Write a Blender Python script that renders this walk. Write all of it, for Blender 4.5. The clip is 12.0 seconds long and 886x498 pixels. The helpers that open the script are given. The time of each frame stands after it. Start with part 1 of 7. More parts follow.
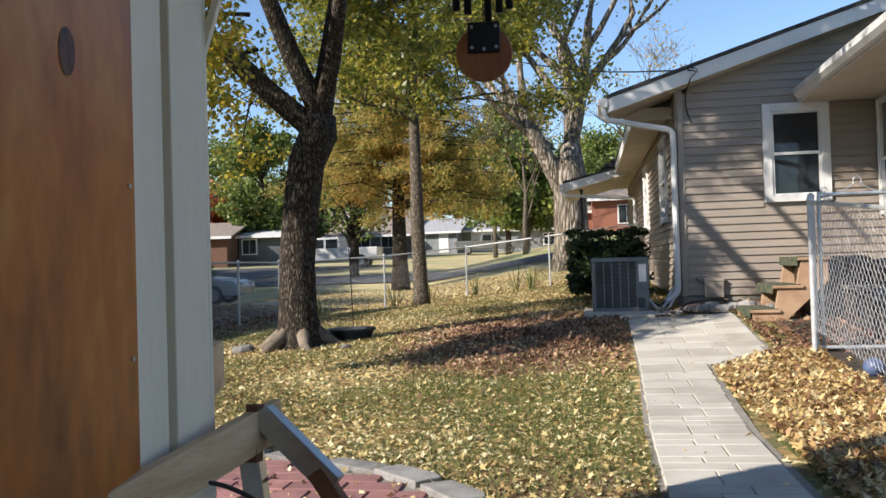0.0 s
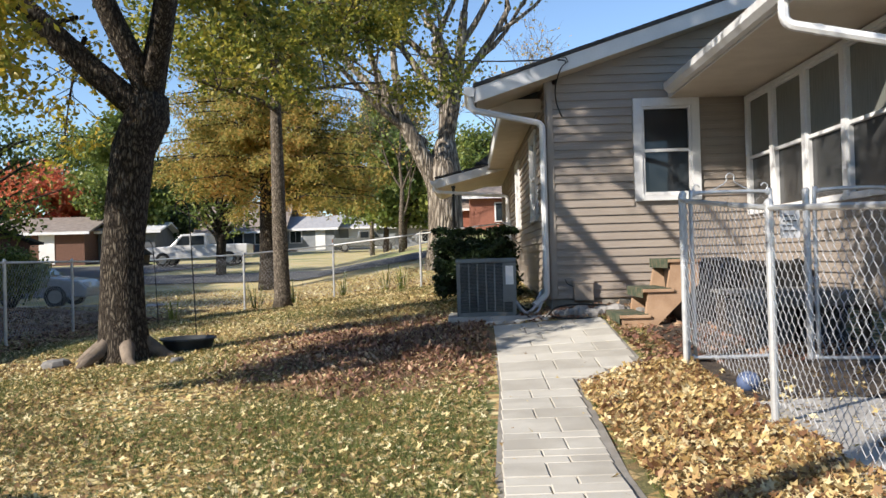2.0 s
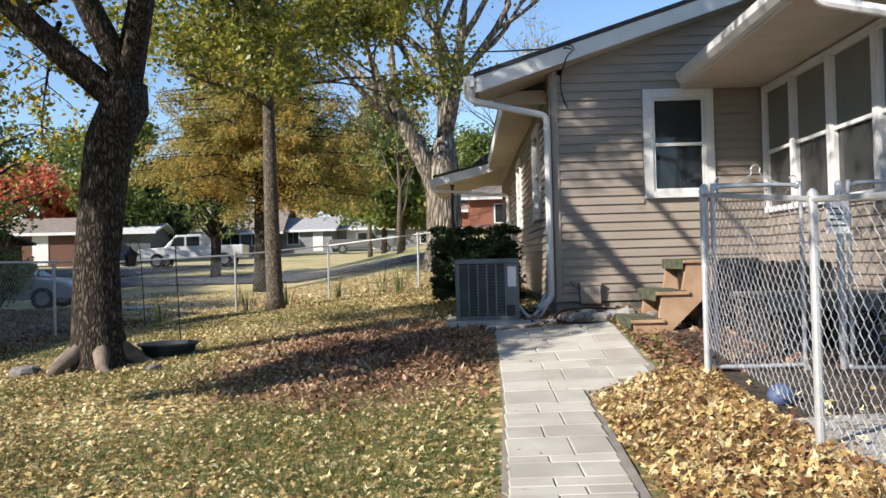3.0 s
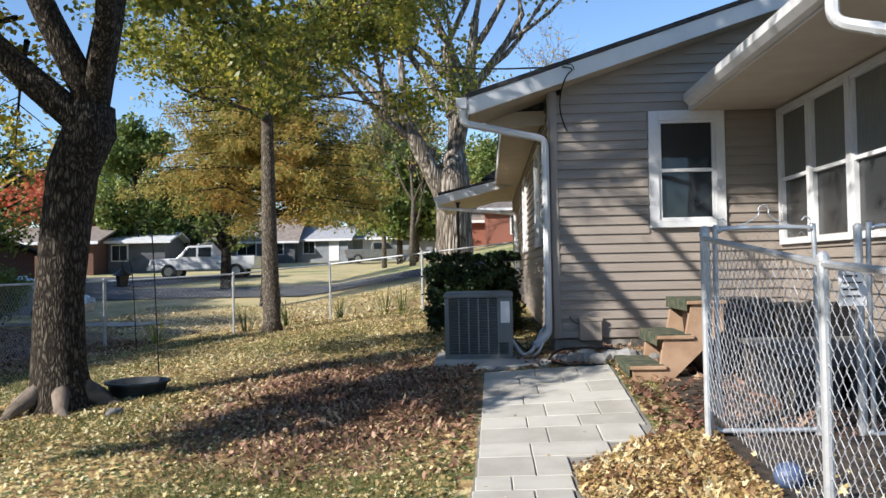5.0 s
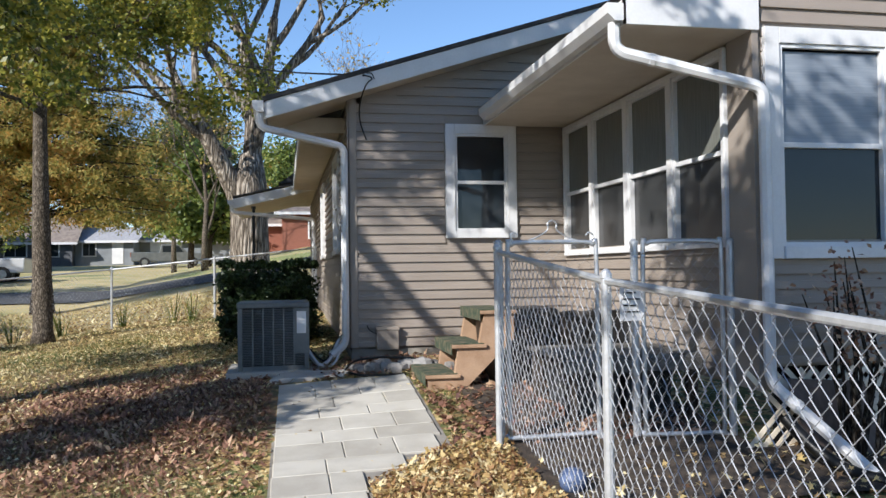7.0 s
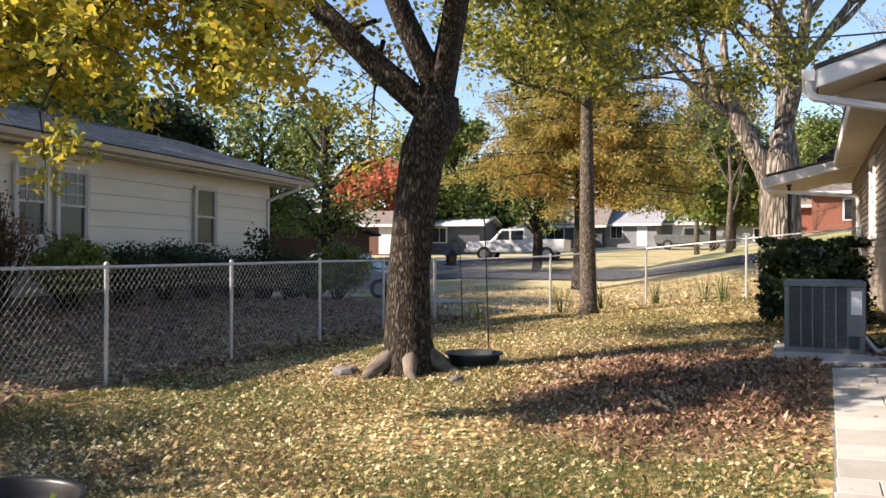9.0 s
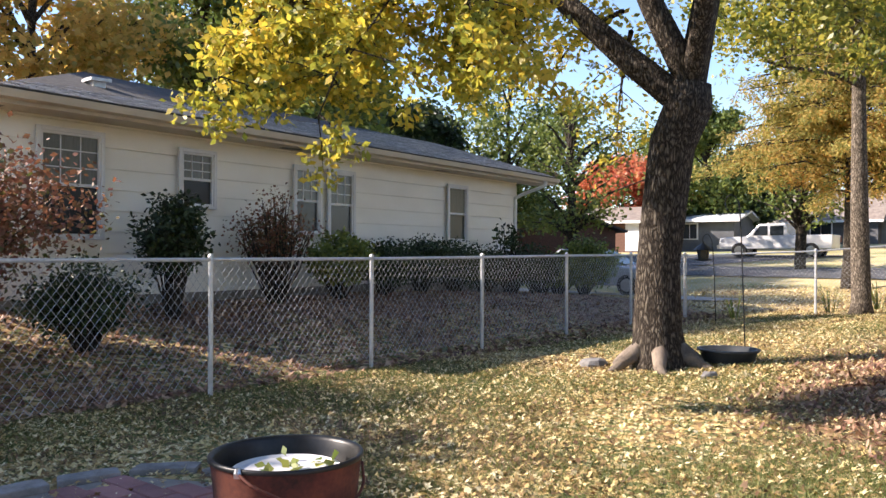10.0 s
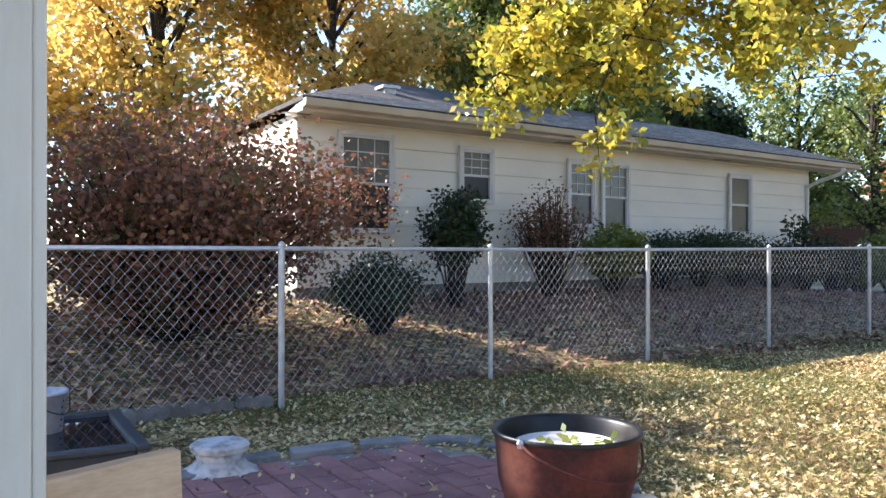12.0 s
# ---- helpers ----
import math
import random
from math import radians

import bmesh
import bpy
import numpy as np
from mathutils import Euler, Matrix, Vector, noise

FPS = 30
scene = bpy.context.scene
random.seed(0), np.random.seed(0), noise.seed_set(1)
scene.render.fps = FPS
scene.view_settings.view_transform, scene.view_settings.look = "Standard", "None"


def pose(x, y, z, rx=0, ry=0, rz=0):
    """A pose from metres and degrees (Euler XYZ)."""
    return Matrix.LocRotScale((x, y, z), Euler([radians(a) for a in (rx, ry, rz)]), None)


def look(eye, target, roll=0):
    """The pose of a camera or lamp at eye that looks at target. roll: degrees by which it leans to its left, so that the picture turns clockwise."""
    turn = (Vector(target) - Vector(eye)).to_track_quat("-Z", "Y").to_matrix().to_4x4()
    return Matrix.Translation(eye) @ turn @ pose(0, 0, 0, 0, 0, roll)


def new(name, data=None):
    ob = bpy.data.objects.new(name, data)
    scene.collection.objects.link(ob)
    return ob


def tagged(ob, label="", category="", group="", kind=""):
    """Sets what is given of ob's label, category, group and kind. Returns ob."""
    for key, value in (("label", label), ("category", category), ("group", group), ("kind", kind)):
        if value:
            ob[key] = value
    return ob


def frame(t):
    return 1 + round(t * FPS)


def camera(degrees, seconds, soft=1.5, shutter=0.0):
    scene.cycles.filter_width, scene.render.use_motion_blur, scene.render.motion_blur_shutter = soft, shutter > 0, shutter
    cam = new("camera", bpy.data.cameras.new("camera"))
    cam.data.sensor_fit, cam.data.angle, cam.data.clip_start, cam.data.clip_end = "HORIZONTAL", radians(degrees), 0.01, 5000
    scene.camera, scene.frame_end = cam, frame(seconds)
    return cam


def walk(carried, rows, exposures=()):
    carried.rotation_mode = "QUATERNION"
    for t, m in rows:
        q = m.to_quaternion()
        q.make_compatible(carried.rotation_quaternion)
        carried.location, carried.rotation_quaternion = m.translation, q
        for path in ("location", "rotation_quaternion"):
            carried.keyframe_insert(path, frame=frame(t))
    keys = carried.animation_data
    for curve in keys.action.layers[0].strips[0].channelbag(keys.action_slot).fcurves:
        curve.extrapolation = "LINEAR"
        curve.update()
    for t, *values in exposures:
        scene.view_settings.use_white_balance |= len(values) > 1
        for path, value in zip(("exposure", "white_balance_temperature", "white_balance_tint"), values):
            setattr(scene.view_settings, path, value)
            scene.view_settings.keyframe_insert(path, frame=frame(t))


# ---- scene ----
cam = camera(56.9, 12.0)
PATH = [
    (0, (-2.459, -1.963, 1.305), (-2.805, 0.006, 1.345), -1.7),
    (0.5, (-2.388, -1.886, 1.333), (-2.531, 0.109, 1.365), -1.6),
    (1, (-2.344, -1.614, 1.326), (-2.419, 0.385, 1.353), -1.6),
    (1.5, (-2.323, -1.285, 1.314), (-2.385, 0.714, 1.341), -1.6),
    (2, (-2.252, -0.945, 1.351), (-2.311, 1.054, 1.375), -1.6),
    (2.5, (-2.296, -0.608, 1.388), (-2.349, 1.391, 1.417), -1.5),
    (3, (-2.263, -0.308, 1.329), (-2.319, 1.691, 1.358), -1.5),
    (3.2, (-2.25, -0.193, 1.335), (-2.338, 1.805, 1.366), -1.5),
    (4.8, (-1.932, 0.311, 1.599), (-2.141, 2.299, 1.643), -1.1),
    (5, (-1.915, 0.341, 1.623), (-2.021, 2.337, 1.67), -1.1),
    (5.5, (-1.87, 0.383, 1.669), (-1.696, 2.375, 1.72), -1.0),
    (6, (-1.86, 0.417, 1.695), (-1.51, 2.386, 1.747), -1.0),
    (6.5, (-1.867, 0.442, 1.685), (-1.455, 2.398, 1.738), -0.9),
    (6.7, (-1.883, 0.454, 1.675), (-1.465, 2.409, 1.727), -0.9),
    (8.3, (-2.06, 0.301, 1.71), (-2.412, 2.27, 1.726), 0.2),
    (8.5, (-2.108, 0.276, 1.681), (-2.612, 2.211, 1.696), 0.2),
    (9, (-2.162, 0.219, 1.59), (-2.979, 2.044, 1.606), 0.2),
    (9.3, (-2.264, 0.229, 1.518), (-3.239, 1.975, 1.54), 0.0),
    (9.5, (-2.136, 0.151, 1.556), (-3.2, 1.844, 1.571), 0.2),
    (10, (-2.122, 0.099, 1.525), (-3.438, 1.605, 1.534), 0.2),
    (10.5, (-2.1, 0.056, 1.49), (-3.631, 1.343, 1.493), 0.2),
    (11, (-2.103, 0.027, 1.457), (-3.73, 1.191, 1.457), 0.2),
    (11.5, (-2.099, 0.019, 1.45), (-3.799, 1.073, 1.451), 0.1),
    (12, (-2.083, 0.031, 1.449), (-3.817, 1.029, 1.45), 0.1),
]
walk(cam, [(t, look(e, g, r)) for t, e, g, r in PATH], [(0, 0.74, 6650, 12), (2.5, 0.72, 6600, 12), (6.0, 0.62, 6050, 11), (6.7, 0.55, 6000, 11), (8.5, 0.92, 7150, 20), (9.5, 1.25, 7100, 20), (10.5, 1.65, 6750, 19), (12, 1.85, 6450, 17)])

# ---- light ----
SUN_EL, SUN_AZ = 31.0, 38.0   # height of the sun; its turn from the -x axis towards -y
sd = Vector((-math.cos(radians(SUN_EL)) * math.cos(radians(SUN_AZ)), -math.cos(radians(SUN_EL)) * math.sin(radians(SUN_AZ)), math.sin(radians(SUN_EL))))
world = bpy.data.worlds.new("sky")
scene.world = world
world.use_nodes = True
wn = world.node_tree.nodes
sky = wn.new("ShaderNodeTexSky")
sky.sky_type, sky.sun_disc = "NISHITA", False
sky.sun_elevation, sky.sun_rotation = radians(SUN_EL), math.atan2(sd.x, sd.y)
sky.air_density, sky.dust_density, sky.ozone_density = 1.0, 0.0, 4.0
world.node_tree.links.new(sky.outputs[0], wn["Background"].inputs[0])
wn["Background"].inputs[1].default_value = 0.12
sun = new("sun", bpy.data.lights.new("sun", "SUN"))
sun.data.energy, sun.data.angle, sun.data.color = 5.0, radians(0.55), (1.0, 0.94, 0.84)
sun.matrix_world = look(sd * 50, (0, 0, 0))

# ---- materials ----
def mat(name, cols, scale=8.0, rough=0.7, bump=0.2, metal=0.0, fine=60.0, stretch=(1, 1, 1), island=0.0, rand=0.0, bumpd=0.01, trans=0.0, tex="noise", spec=0.5, mids=None):
    """cols: 2 to 4 colours along a noise ramp; a second finer noise adds grain; island / rand: hue shift by piece."""
    m = bpy.data.materials.new(name)
    m.use_nodes = True
    n, l = m.node_tree.nodes, m.node_tree.links
    b = n["Principled BSDF"]
    tc = n.new("ShaderNodeTexCoord")
    mp = n.new("ShaderNodeMapping")
    mp.inputs["Scale"].default_value = stretch
    l.new(tc.outputs["Object"], mp.inputs[0])
    t1 = n.new("ShaderNodeTexNoise")
    t1.inputs["Scale"].default_value, t1.inputs["Detail"].default_value = scale, 6
    l.new(mp.outputs[0], t1.inputs["Vector"])
    t2 = n.new("ShaderNodeTexNoise")
    t2.inputs["Scale"].default_value, t2.inputs["Detail"].default_value = fine, 4
    l.new(mp.outputs[0], t2.inputs["Vector"])
    mix = n.new("ShaderNodeMath")
    mix.operation = "MULTIPLY_ADD"
    l.new(t2.outputs[0], mix.inputs[0])
    mix.inputs[1].default_value = 0.35
    l.new(t1.outputs[0], mix.inputs[2])
    fac = mix.outputs[0]
    shift = -0.175
    if island or rand:
        g = n.new("ShaderNodeNewGeometry") if island else n.new("ShaderNodeObjectInfo")
        a = n.new("ShaderNodeMath")
        a.operation = "MULTIPLY_ADD"
        l.new(g.outputs["Random Per Island"] if island else g.outputs["Random"], a.inputs[0])
        a.inputs[1].default_value = island or rand
        l.new(fac, a.inputs[2])
        fac = a.outputs[0]
        shift -= (island or rand) / 2
    r = n.new("ShaderNodeValToRGB")
    e = r.color_ramp.elements
    k = len(cols)
    lo, hi = (0.3, 0.7) if not island else (0.12, 0.88)
    pos = [lo + (hi - lo) * i / (k - 1) - shift for i in range(k)]
    pos = [min(max(p - 0.0, 0), 1) for p in pos]
    s = n.new("ShaderNodeMath")
    s.operation = "ADD"
    s.inputs[1].default_value = shift
    l.new(fac, s.inputs[0])
    pos = [lo + (hi - lo) * i / (k - 1) for i in range(k)]
    while len(e) < k:
        e.new(0.5)
    for i in range(k):
        e[i].position, e[i].color = pos[i], (*cols[i], 1)
    l.new(s.outputs[0], r.inputs[0])
    l.new(r.outputs[0], b.inputs["Base Color"])
    b.inputs["Roughness"].default_value = rough
    b.inputs["Metallic"].default_value = metal
    b.inputs["Specular IOR Level"].default_value = spec
    if bump:
        bp = n.new("ShaderNodeBump")
        bp.inputs["Strength"].default_value, bp.inputs["Distance"].default_value = bump, bumpd
        l.new(mix.outputs[0], bp.inputs["Height"])
        l.new(bp.outputs[0], b.inputs["Normal"])
    if trans:
        tr = n.new("ShaderNodeBsdfTranslucent")
        l.new(r.outputs[0], tr.inputs[0])
        ms = n.new("ShaderNodeMixShader")
        ms.inputs[0].default_value = trans
        l.new(b.outputs[0], ms.inputs[1])
        l.new(tr.outputs[0], ms.inputs[2])
        l.new(ms.outputs[0], n["Material Output"].inputs[0])
    return m


def bark(name, dark, mid, light, scale, long, depth):
    """Ridges parted by cracks that run up the stem, with finer grain over them."""
    m = bpy.data.materials.new(name)
    m.use_nodes = True
    n, l = m.node_tree.nodes, m.node_tree.links
    b = n["Principled BSDF"]
    b.inputs["Roughness"].default_value = 0.95
    b.inputs["Specular IOR Level"].default_value = 0.2
    tc, mp = n.new("ShaderNodeTexCoord"), n.new("ShaderNodeMapping")
    mp.inputs["Scale"].default_value = (1, 1, long)
    l.new(tc.outputs["Object"], mp.inputs[0])
    warp = n.new("ShaderNodeTexNoise")
    warp.inputs["Scale"].default_value, warp.inputs["Detail"].default_value = scale * 0.5, 4
    l.new(mp.outputs[0], warp.inputs["Vector"])
    add = n.new("ShaderNodeMix")
    add.data_type, add.blend_type = "RGBA", "LINEAR_LIGHT"
    add.inputs[0].default_value = 1.6 / scale
    l.new(mp.outputs[0], add.inputs[6])
    l.new(warp.outputs["Color"], add.inputs[7])
    v = n.new("ShaderNodeTexVoronoi")
    v.feature = "DISTANCE_TO_EDGE"
    v.inputs["Scale"].default_value = scale
    l.new(add.outputs[2], v.inputs["Vector"])
    fine = n.new("ShaderNodeTexNoise")
    fine.inputs["Scale"].default_value, fine.inputs["Detail"].default_value = scale * 4, 5
    l.new(mp.outputs[0], fine.inputs["Vector"])
    mix = n.new("ShaderNodeMath")
    mix.operation = "MULTIPLY_ADD"
    l.new(fine.outputs[0], mix.inputs[0])
    mix.inputs[1].default_value = 0.22
    l.new(v.outputs["Distance"], mix.inputs[2])
    r = n.new("ShaderNodeValToRGB")
    e = r.color_ramp.elements
    e.new(0.5)
    for q, (p, c) in zip(e, ((0.10, dark), (0.24, mid), (0.46, light))):
        q.position, q.color = p, (*c, 1)
    l.new(mix.outputs[0], r.inputs[0])
    l.new(r.outputs[0], b.inputs["Base Color"])
    bp = n.new("ShaderNodeBump")
    bp.inputs["Strength"].default_value, bp.inputs["Distance"].default_value = 1.0, depth
    l.new(mix.outputs[0], bp.inputs["Height"])
    l.new(bp.outputs[0], b.inputs["Normal"])
    return m


def glass(name, tint=(0.02, 0.025, 0.03), rough=0.03):
    m = bpy.data.materials.new(name)
    m.use_nodes = True
    b = m.node_tree.nodes["Principled BSDF"]
    b.inputs["Base Color"].default_value = (*tint, 1)
    b.inputs["Roughness"].default_value = rough
    b.inputs["Specular IOR Level"].default_value = 0.5
    n, l = m.node_tree.nodes, m.node_tree.links
    t = n.new("ShaderNodeTexNoise")
    t.inputs["Scale"].default_value = 1.5
    bp = n.new("ShaderNodeBump")
    bp.inputs["Strength"].default_value, bp.inputs["Distance"].default_value = 0.05, 0.02
    l.new(t.outputs[0], bp.inputs["Height"])
    l.new(bp.outputs[0], b.inputs["Normal"])
    return m


M_SIDING = mat("taupe_vinyl_siding", [(0.25, 0.21, 0.175), (0.30, 0.255, 0.215)], 1.2, 0.5, 0.15, fine=90, stretch=(1, 1, 6))
M_TRIM_TAUPE = mat("taupe_trim", [(0.26, 0.22, 0.185), (0.30, 0.26, 0.22)], 2, 0.5, 0.1)
M_WHITE = mat("white_painted_metal", [(0.58, 0.58, 0.58), (0.70, 0.70, 0.70)], 2, 0.42, 0.08, fine=40)
M_CREAM = mat("cream_soffit", [(0.46, 0.40, 0.32), (0.55, 0.49, 0.40)], 3, 0.55, 0.1)
M_SHINGLE = mat("dark_asphalt_shingle", [(0.025, 0.024, 0.024), (0.07, 0.065, 0.062)], 12, 0.9, 0.6, fine=150)
M_SHINGLE_GREY = mat("grey_asphalt_shingle", [(0.18, 0.18, 0.185), (0.30, 0.30, 0.31), (0.46, 0.46, 0.47)], 6, 0.9, 0.6, fine=70, island=0.35)
M_GLASS = glass("dark_window_glass")
M_GLASS_SCREEN = glass("window_glass_screened", (0.035, 0.036, 0.036), 0.22)
M_BLIND = mat("pale_blind", [(0.20, 0.23, 0.27), (0.26, 0.29, 0.33)], 3, 0.3, 0.1, stretch=(1, 1, 30))
M_CURTAIN = mat("grey_green_curtain", [(0.115, 0.12, 0.105), (0.17, 0.175, 0.155)], 3, 0.25, 0.05, stretch=(20, 20, 1))
M_FOUND = mat("concrete_block", [(0.17, 0.155, 0.135), (0.28, 0.26, 0.23)], 5, 0.9, 0.5, fine=50)
M_PAVER = mat("pale_concrete_paver", [(0.36, 0.335, 0.29), (0.50, 0.475, 0.42)], 3, 0.9, 0.35, fine=120, rand=0.3)
M_PAVER_RED = mat("red_concrete_paver", [(0.20, 0.095, 0.092), (0.34, 0.165, 0.155)], 4, 0.9, 0.35, fine=110, rand=0.3)
M_GALV = mat("galvanised_steel", [(0.48, 0.49, 0.50), (0.62, 0.63, 0.64)], 14, 0.40, 0.12, metal=0.45, fine=90)
M_WIRE = mat("galvanised_wire", [(0.38, 0.39, 0.41), (0.54, 0.55, 0.57)], 20, 0.4, 0.0, metal=0.3)
M_BARK = bark("furrowed_grey_bark", (0.012, 0.009, 0.007), (0.045, 0.036, 0.028), (0.135, 0.115, 0.09), 26, 0.3, 0.035)
M_BARK_PALE = bark("pale_peeling_bark", (0.05, 0.04, 0.032), (0.20, 0.17, 0.135), (0.40, 0.355, 0.30), 7, 0.16, 0.10)
M_KNOT = mat("dark_knot_wood", [(0.03, 0.012, 0.006), (0.14, 0.05, 0.018)], 30, 0.5, 0.1)
M_BARK_MID = bark("grey_brown_bark", (0.03, 0.024, 0.018), (0.12, 0.098, 0.075), (0.25, 0.21, 0.165), 30, 0.35, 0.02)
M_ROOT = mat("worn_root_wood", [(0.09, 0.07, 0.055), (0.24, 0.19, 0.145)], 6, 0.9, 0.7, fine=40, bumpd=0.03)
M_LEAF_YEL = mat("yellow_green_leaves", [(0.16, 0.19, 0.03), (0.36, 0.35, 0.05), (0.58, 0.48, 0.06), (0.66, 0.46, 0.07)], 0.9, 0.45, 0, island=0.7, trans=0.5, fine=3)
M_LEAF_GRN = mat("green_ash_leaves", [(0.07, 0.10, 0.02), (0.17, 0.20, 0.035), (0.32, 0.31, 0.05), (0.50, 0.41, 0.07)], 0.7, 0.4, 0, island=0.7, trans=0.5, fine=3)
M_LEAF_CYP = mat("rusty_cypress_needles", [(0.13, 0.15, 0.045), (0.30, 0.29, 0.07), (0.50, 0.36, 0.10), (0.56, 0.27, 0.07)], 0.35, 0.7, 0, island=0.5, trans=0.5, fine=3)
M_LEAF_RED = mat("red_leaves", [(0.34, 0.08, 0.05), (0.64, 0.17, 0.09), (0.66, 0.26, 0.13), (0.50, 0.24, 0.10)], 0.5, 0.5, 0, island=0.6, trans=0.5, fine=3)
M_LEAF_DOG = mat("maroon_dogwood_leaves", [(0.07, 0.10, 0.02), (0.15, 0.085, 0.04), (0.22, 0.08, 0.05), (0.32, 0.15, 0.07)], 0.5, 0.6, 0, island=0.6, trans=0.3, fine=3)
M_LEAF_ORG = mat("orange_autumn_leaves", [(0.20, 0.21, 0.05), (0.50, 0.38, 0.09), (0.68, 0.44, 0.13), (0.70, 0.58, 0.18)], 0.25, 0.5, 0, island=0.5, trans=0.55, fine=3)
M_LEAF_DARK = mat("dark_evergreen_leaves", [(0.008, 0.018, 0.006), (0.022, 0.045, 0.012), (0.05, 0.08, 0.02)], 2, 0.5, 0, island=0.6, trans=0.15, fine=8)
M_LEAF_MID = mat("mid_green_leaves", [(0.05, 0.085, 0.02), (0.14, 0.19, 0.04), (0.32, 0.33, 0.07)], 0.3, 0.5, 0, island=0.5, trans=0.35, fine=3)
M_FALLEN = mat("fallen_leaves", [(0.13, 0.07, 0.035), (0.36, 0.24, 0.10), (0.62, 0.48, 0.20), (0.82, 0.72, 0.45)], 1.2, 0.6, 0, island=0.8, trans=0.15, fine=6)
M_PILE = mat("bright_fallen_leaves", [(0.15, 0.07, 0.035), (0.36, 0.21, 0.09), (0.58, 0.42, 0.17), (0.74, 0.62, 0.36)], 2.5, 0.55, 0, island=0.8, trans=0.2, fine=6)
M_FALLEN_BROWN = mat("brown_fallen_leaves", [(0.09, 0.04, 0.028), (0.21, 0.10, 0.065), (0.34, 0.19, 0.12), (0.48, 0.33, 0.21)], 1.2, 0.6, 0, island=0.8, trans=0.1, fine=6)
M_GRASS = mat("grass_blades", [(0.06, 0.09, 0.02), (0.13, 0.16, 0.04), (0.25, 0.24, 0.09)], 1.5, 0.6, 0, island=0.6, trans=0.3, fine=5)
M_BRICK = mat("red_brick", [(0.16, 0.06, 0.04), (0.30, 0.12, 0.08)], 14, 0.9, 0.3, fine=60)
M_BRICK_BROWN = mat("brown_brick", [(0.07, 0.035, 0.025), (0.16, 0.08, 0.055)], 14, 0.9, 0.3, fine=60)
M_WHITE_SIDING = mat("cream_board_siding", [(0.78, 0.76, 0.69), (0.86, 0.84, 0.77)], 0.8, 0.6, 0.15, fine=40, stretch=(1, 1, 3))
M_PLY = mat("stained_plywood", [(0.17, 0.045, 0.008), (0.44, 0.135, 0.022), (0.62, 0.27, 0.06)], 2.2, 0.4, 0.15, fine=22, stretch=(1, 1, 0.4))
M_PAINTED = mat("white_painted_wood", [(0.68, 0.60, 0.47), (0.80, 0.72, 0.58)], 3, 0.6, 0.2, fine=60, stretch=(1, 1, 0.2))
M_LUMBER = mat("weathered_pine_board", [(0.50, 0.31, 0.17), (0.76, 0.54, 0.33)], 3, 0.75, 0.3, fine=30, stretch=(6, 0.3, 6))
M_DARKWOOD = mat("dark_weathered_post", [(0.025, 0.020, 0.016), (0.11, 0.088, 0.07)], 5, 0.85, 0.6, fine=30, stretch=(6, 6, 0.5), bumpd=0.01)
M_REDWOOD = mat("stained_sawhorse_wood", [(0.10, 0.035, 0.018), (0.22, 0.09, 0.04)], 4, 0.7, 0.3, fine=30)
M_STEEL = mat("bright_steel", [(0.40, 0.41, 0.42), (0.55, 0.56, 0.57)], 10, 0.3, 0.1, metal=0.9)
# black parts; also colours the sheet that stands for shade behind the lattice
M_BLACK = mat("black_metal_and_shade", [(0.006, 0.006, 0.006), (0.016, 0.016, 0.016)], 10, 0.4, 0.1, metal=0.3)
M_RUST = mat("rusty_cast_iron", [(0.022, 0.010, 0.007), (0.085, 0.022, 0.013), (0.15, 0.042, 0.022)], 5, 0.85, 0.5, fine=45)
M_ASPHALT = mat("asphalt", [(0.045, 0.047, 0.05), (0.075, 0.078, 0.082)], 1, 0.9, 0.3, fine=60)
M_CONC = mat("concrete", [(0.34, 0.32, 0.29), (0.46, 0.44, 0.41)], 2, 0.9, 0.3, fine=60)
M_ACGREY = mat("grey_condenser_metal", [(0.12, 0.13, 0.13), (0.18, 0.19, 0.19)], 4, 0.45, 0.1, metal=0.2)
M_COIL = mat("dark_condenser_coil", [(0.012, 0.013, 0.015), (0.03, 0.033, 0.036)], 30, 0.6, 0.3, metal=0.3)
M_STONE = mat("grey_edging_stone", [(0.13, 0.125, 0.12), (0.28, 0.27, 0.26)], 6, 0.9, 0.6, fine=50, rand=0.3)
M_TERRA = mat("tan_step_concrete", [(0.28, 0.17, 0.10), (0.42, 0.28, 0.18)], 5, 0.85, 0.3)
M_TURF = mat("green_carpet", [(0.02, 0.04, 0.02), (0.06, 0.075, 0.045), (0.17, 0.13, 0.08)], 14, 1.0, 0.5, fine=150)
M_TRUCK = mat("white_car_paint", [(0.50, 0.50, 0.50), (0.56, 0.56, 0.56)], 2, 0.2, 0.0)
M_SILVER = mat("silver_car_paint", [(0.42, 0.44, 0.46), (0.50, 0.52, 0.54)], 2, 0.25, 0.0, metal=0.4)
M_TYRE = mat("tyre_rubber", [(0.012, 0.012, 0.012), (0.03, 0.03, 0.03)], 10, 0.9, 0.2)
M_TUB = mat("dark_plastic_tub", [(0.03, 0.035, 0.04), (0.06, 0.065, 0.07)], 5, 0.5, 0.1)
M_WINDCHIME = mat("turned_cherry_wood", [(0.28, 0.09, 0.03), (0.40, 0.16, 0.06)], 5, 0.4, 0.1, fine=30, stretch=(4, 1, 1))
M_CAP = mat("peeling_white_enamel", [(0.22, 0.21, 0.20), (0.50, 0.50, 0.49), (0.60, 0.60, 0.59)], 9, 0.6, 0.3, fine=40)
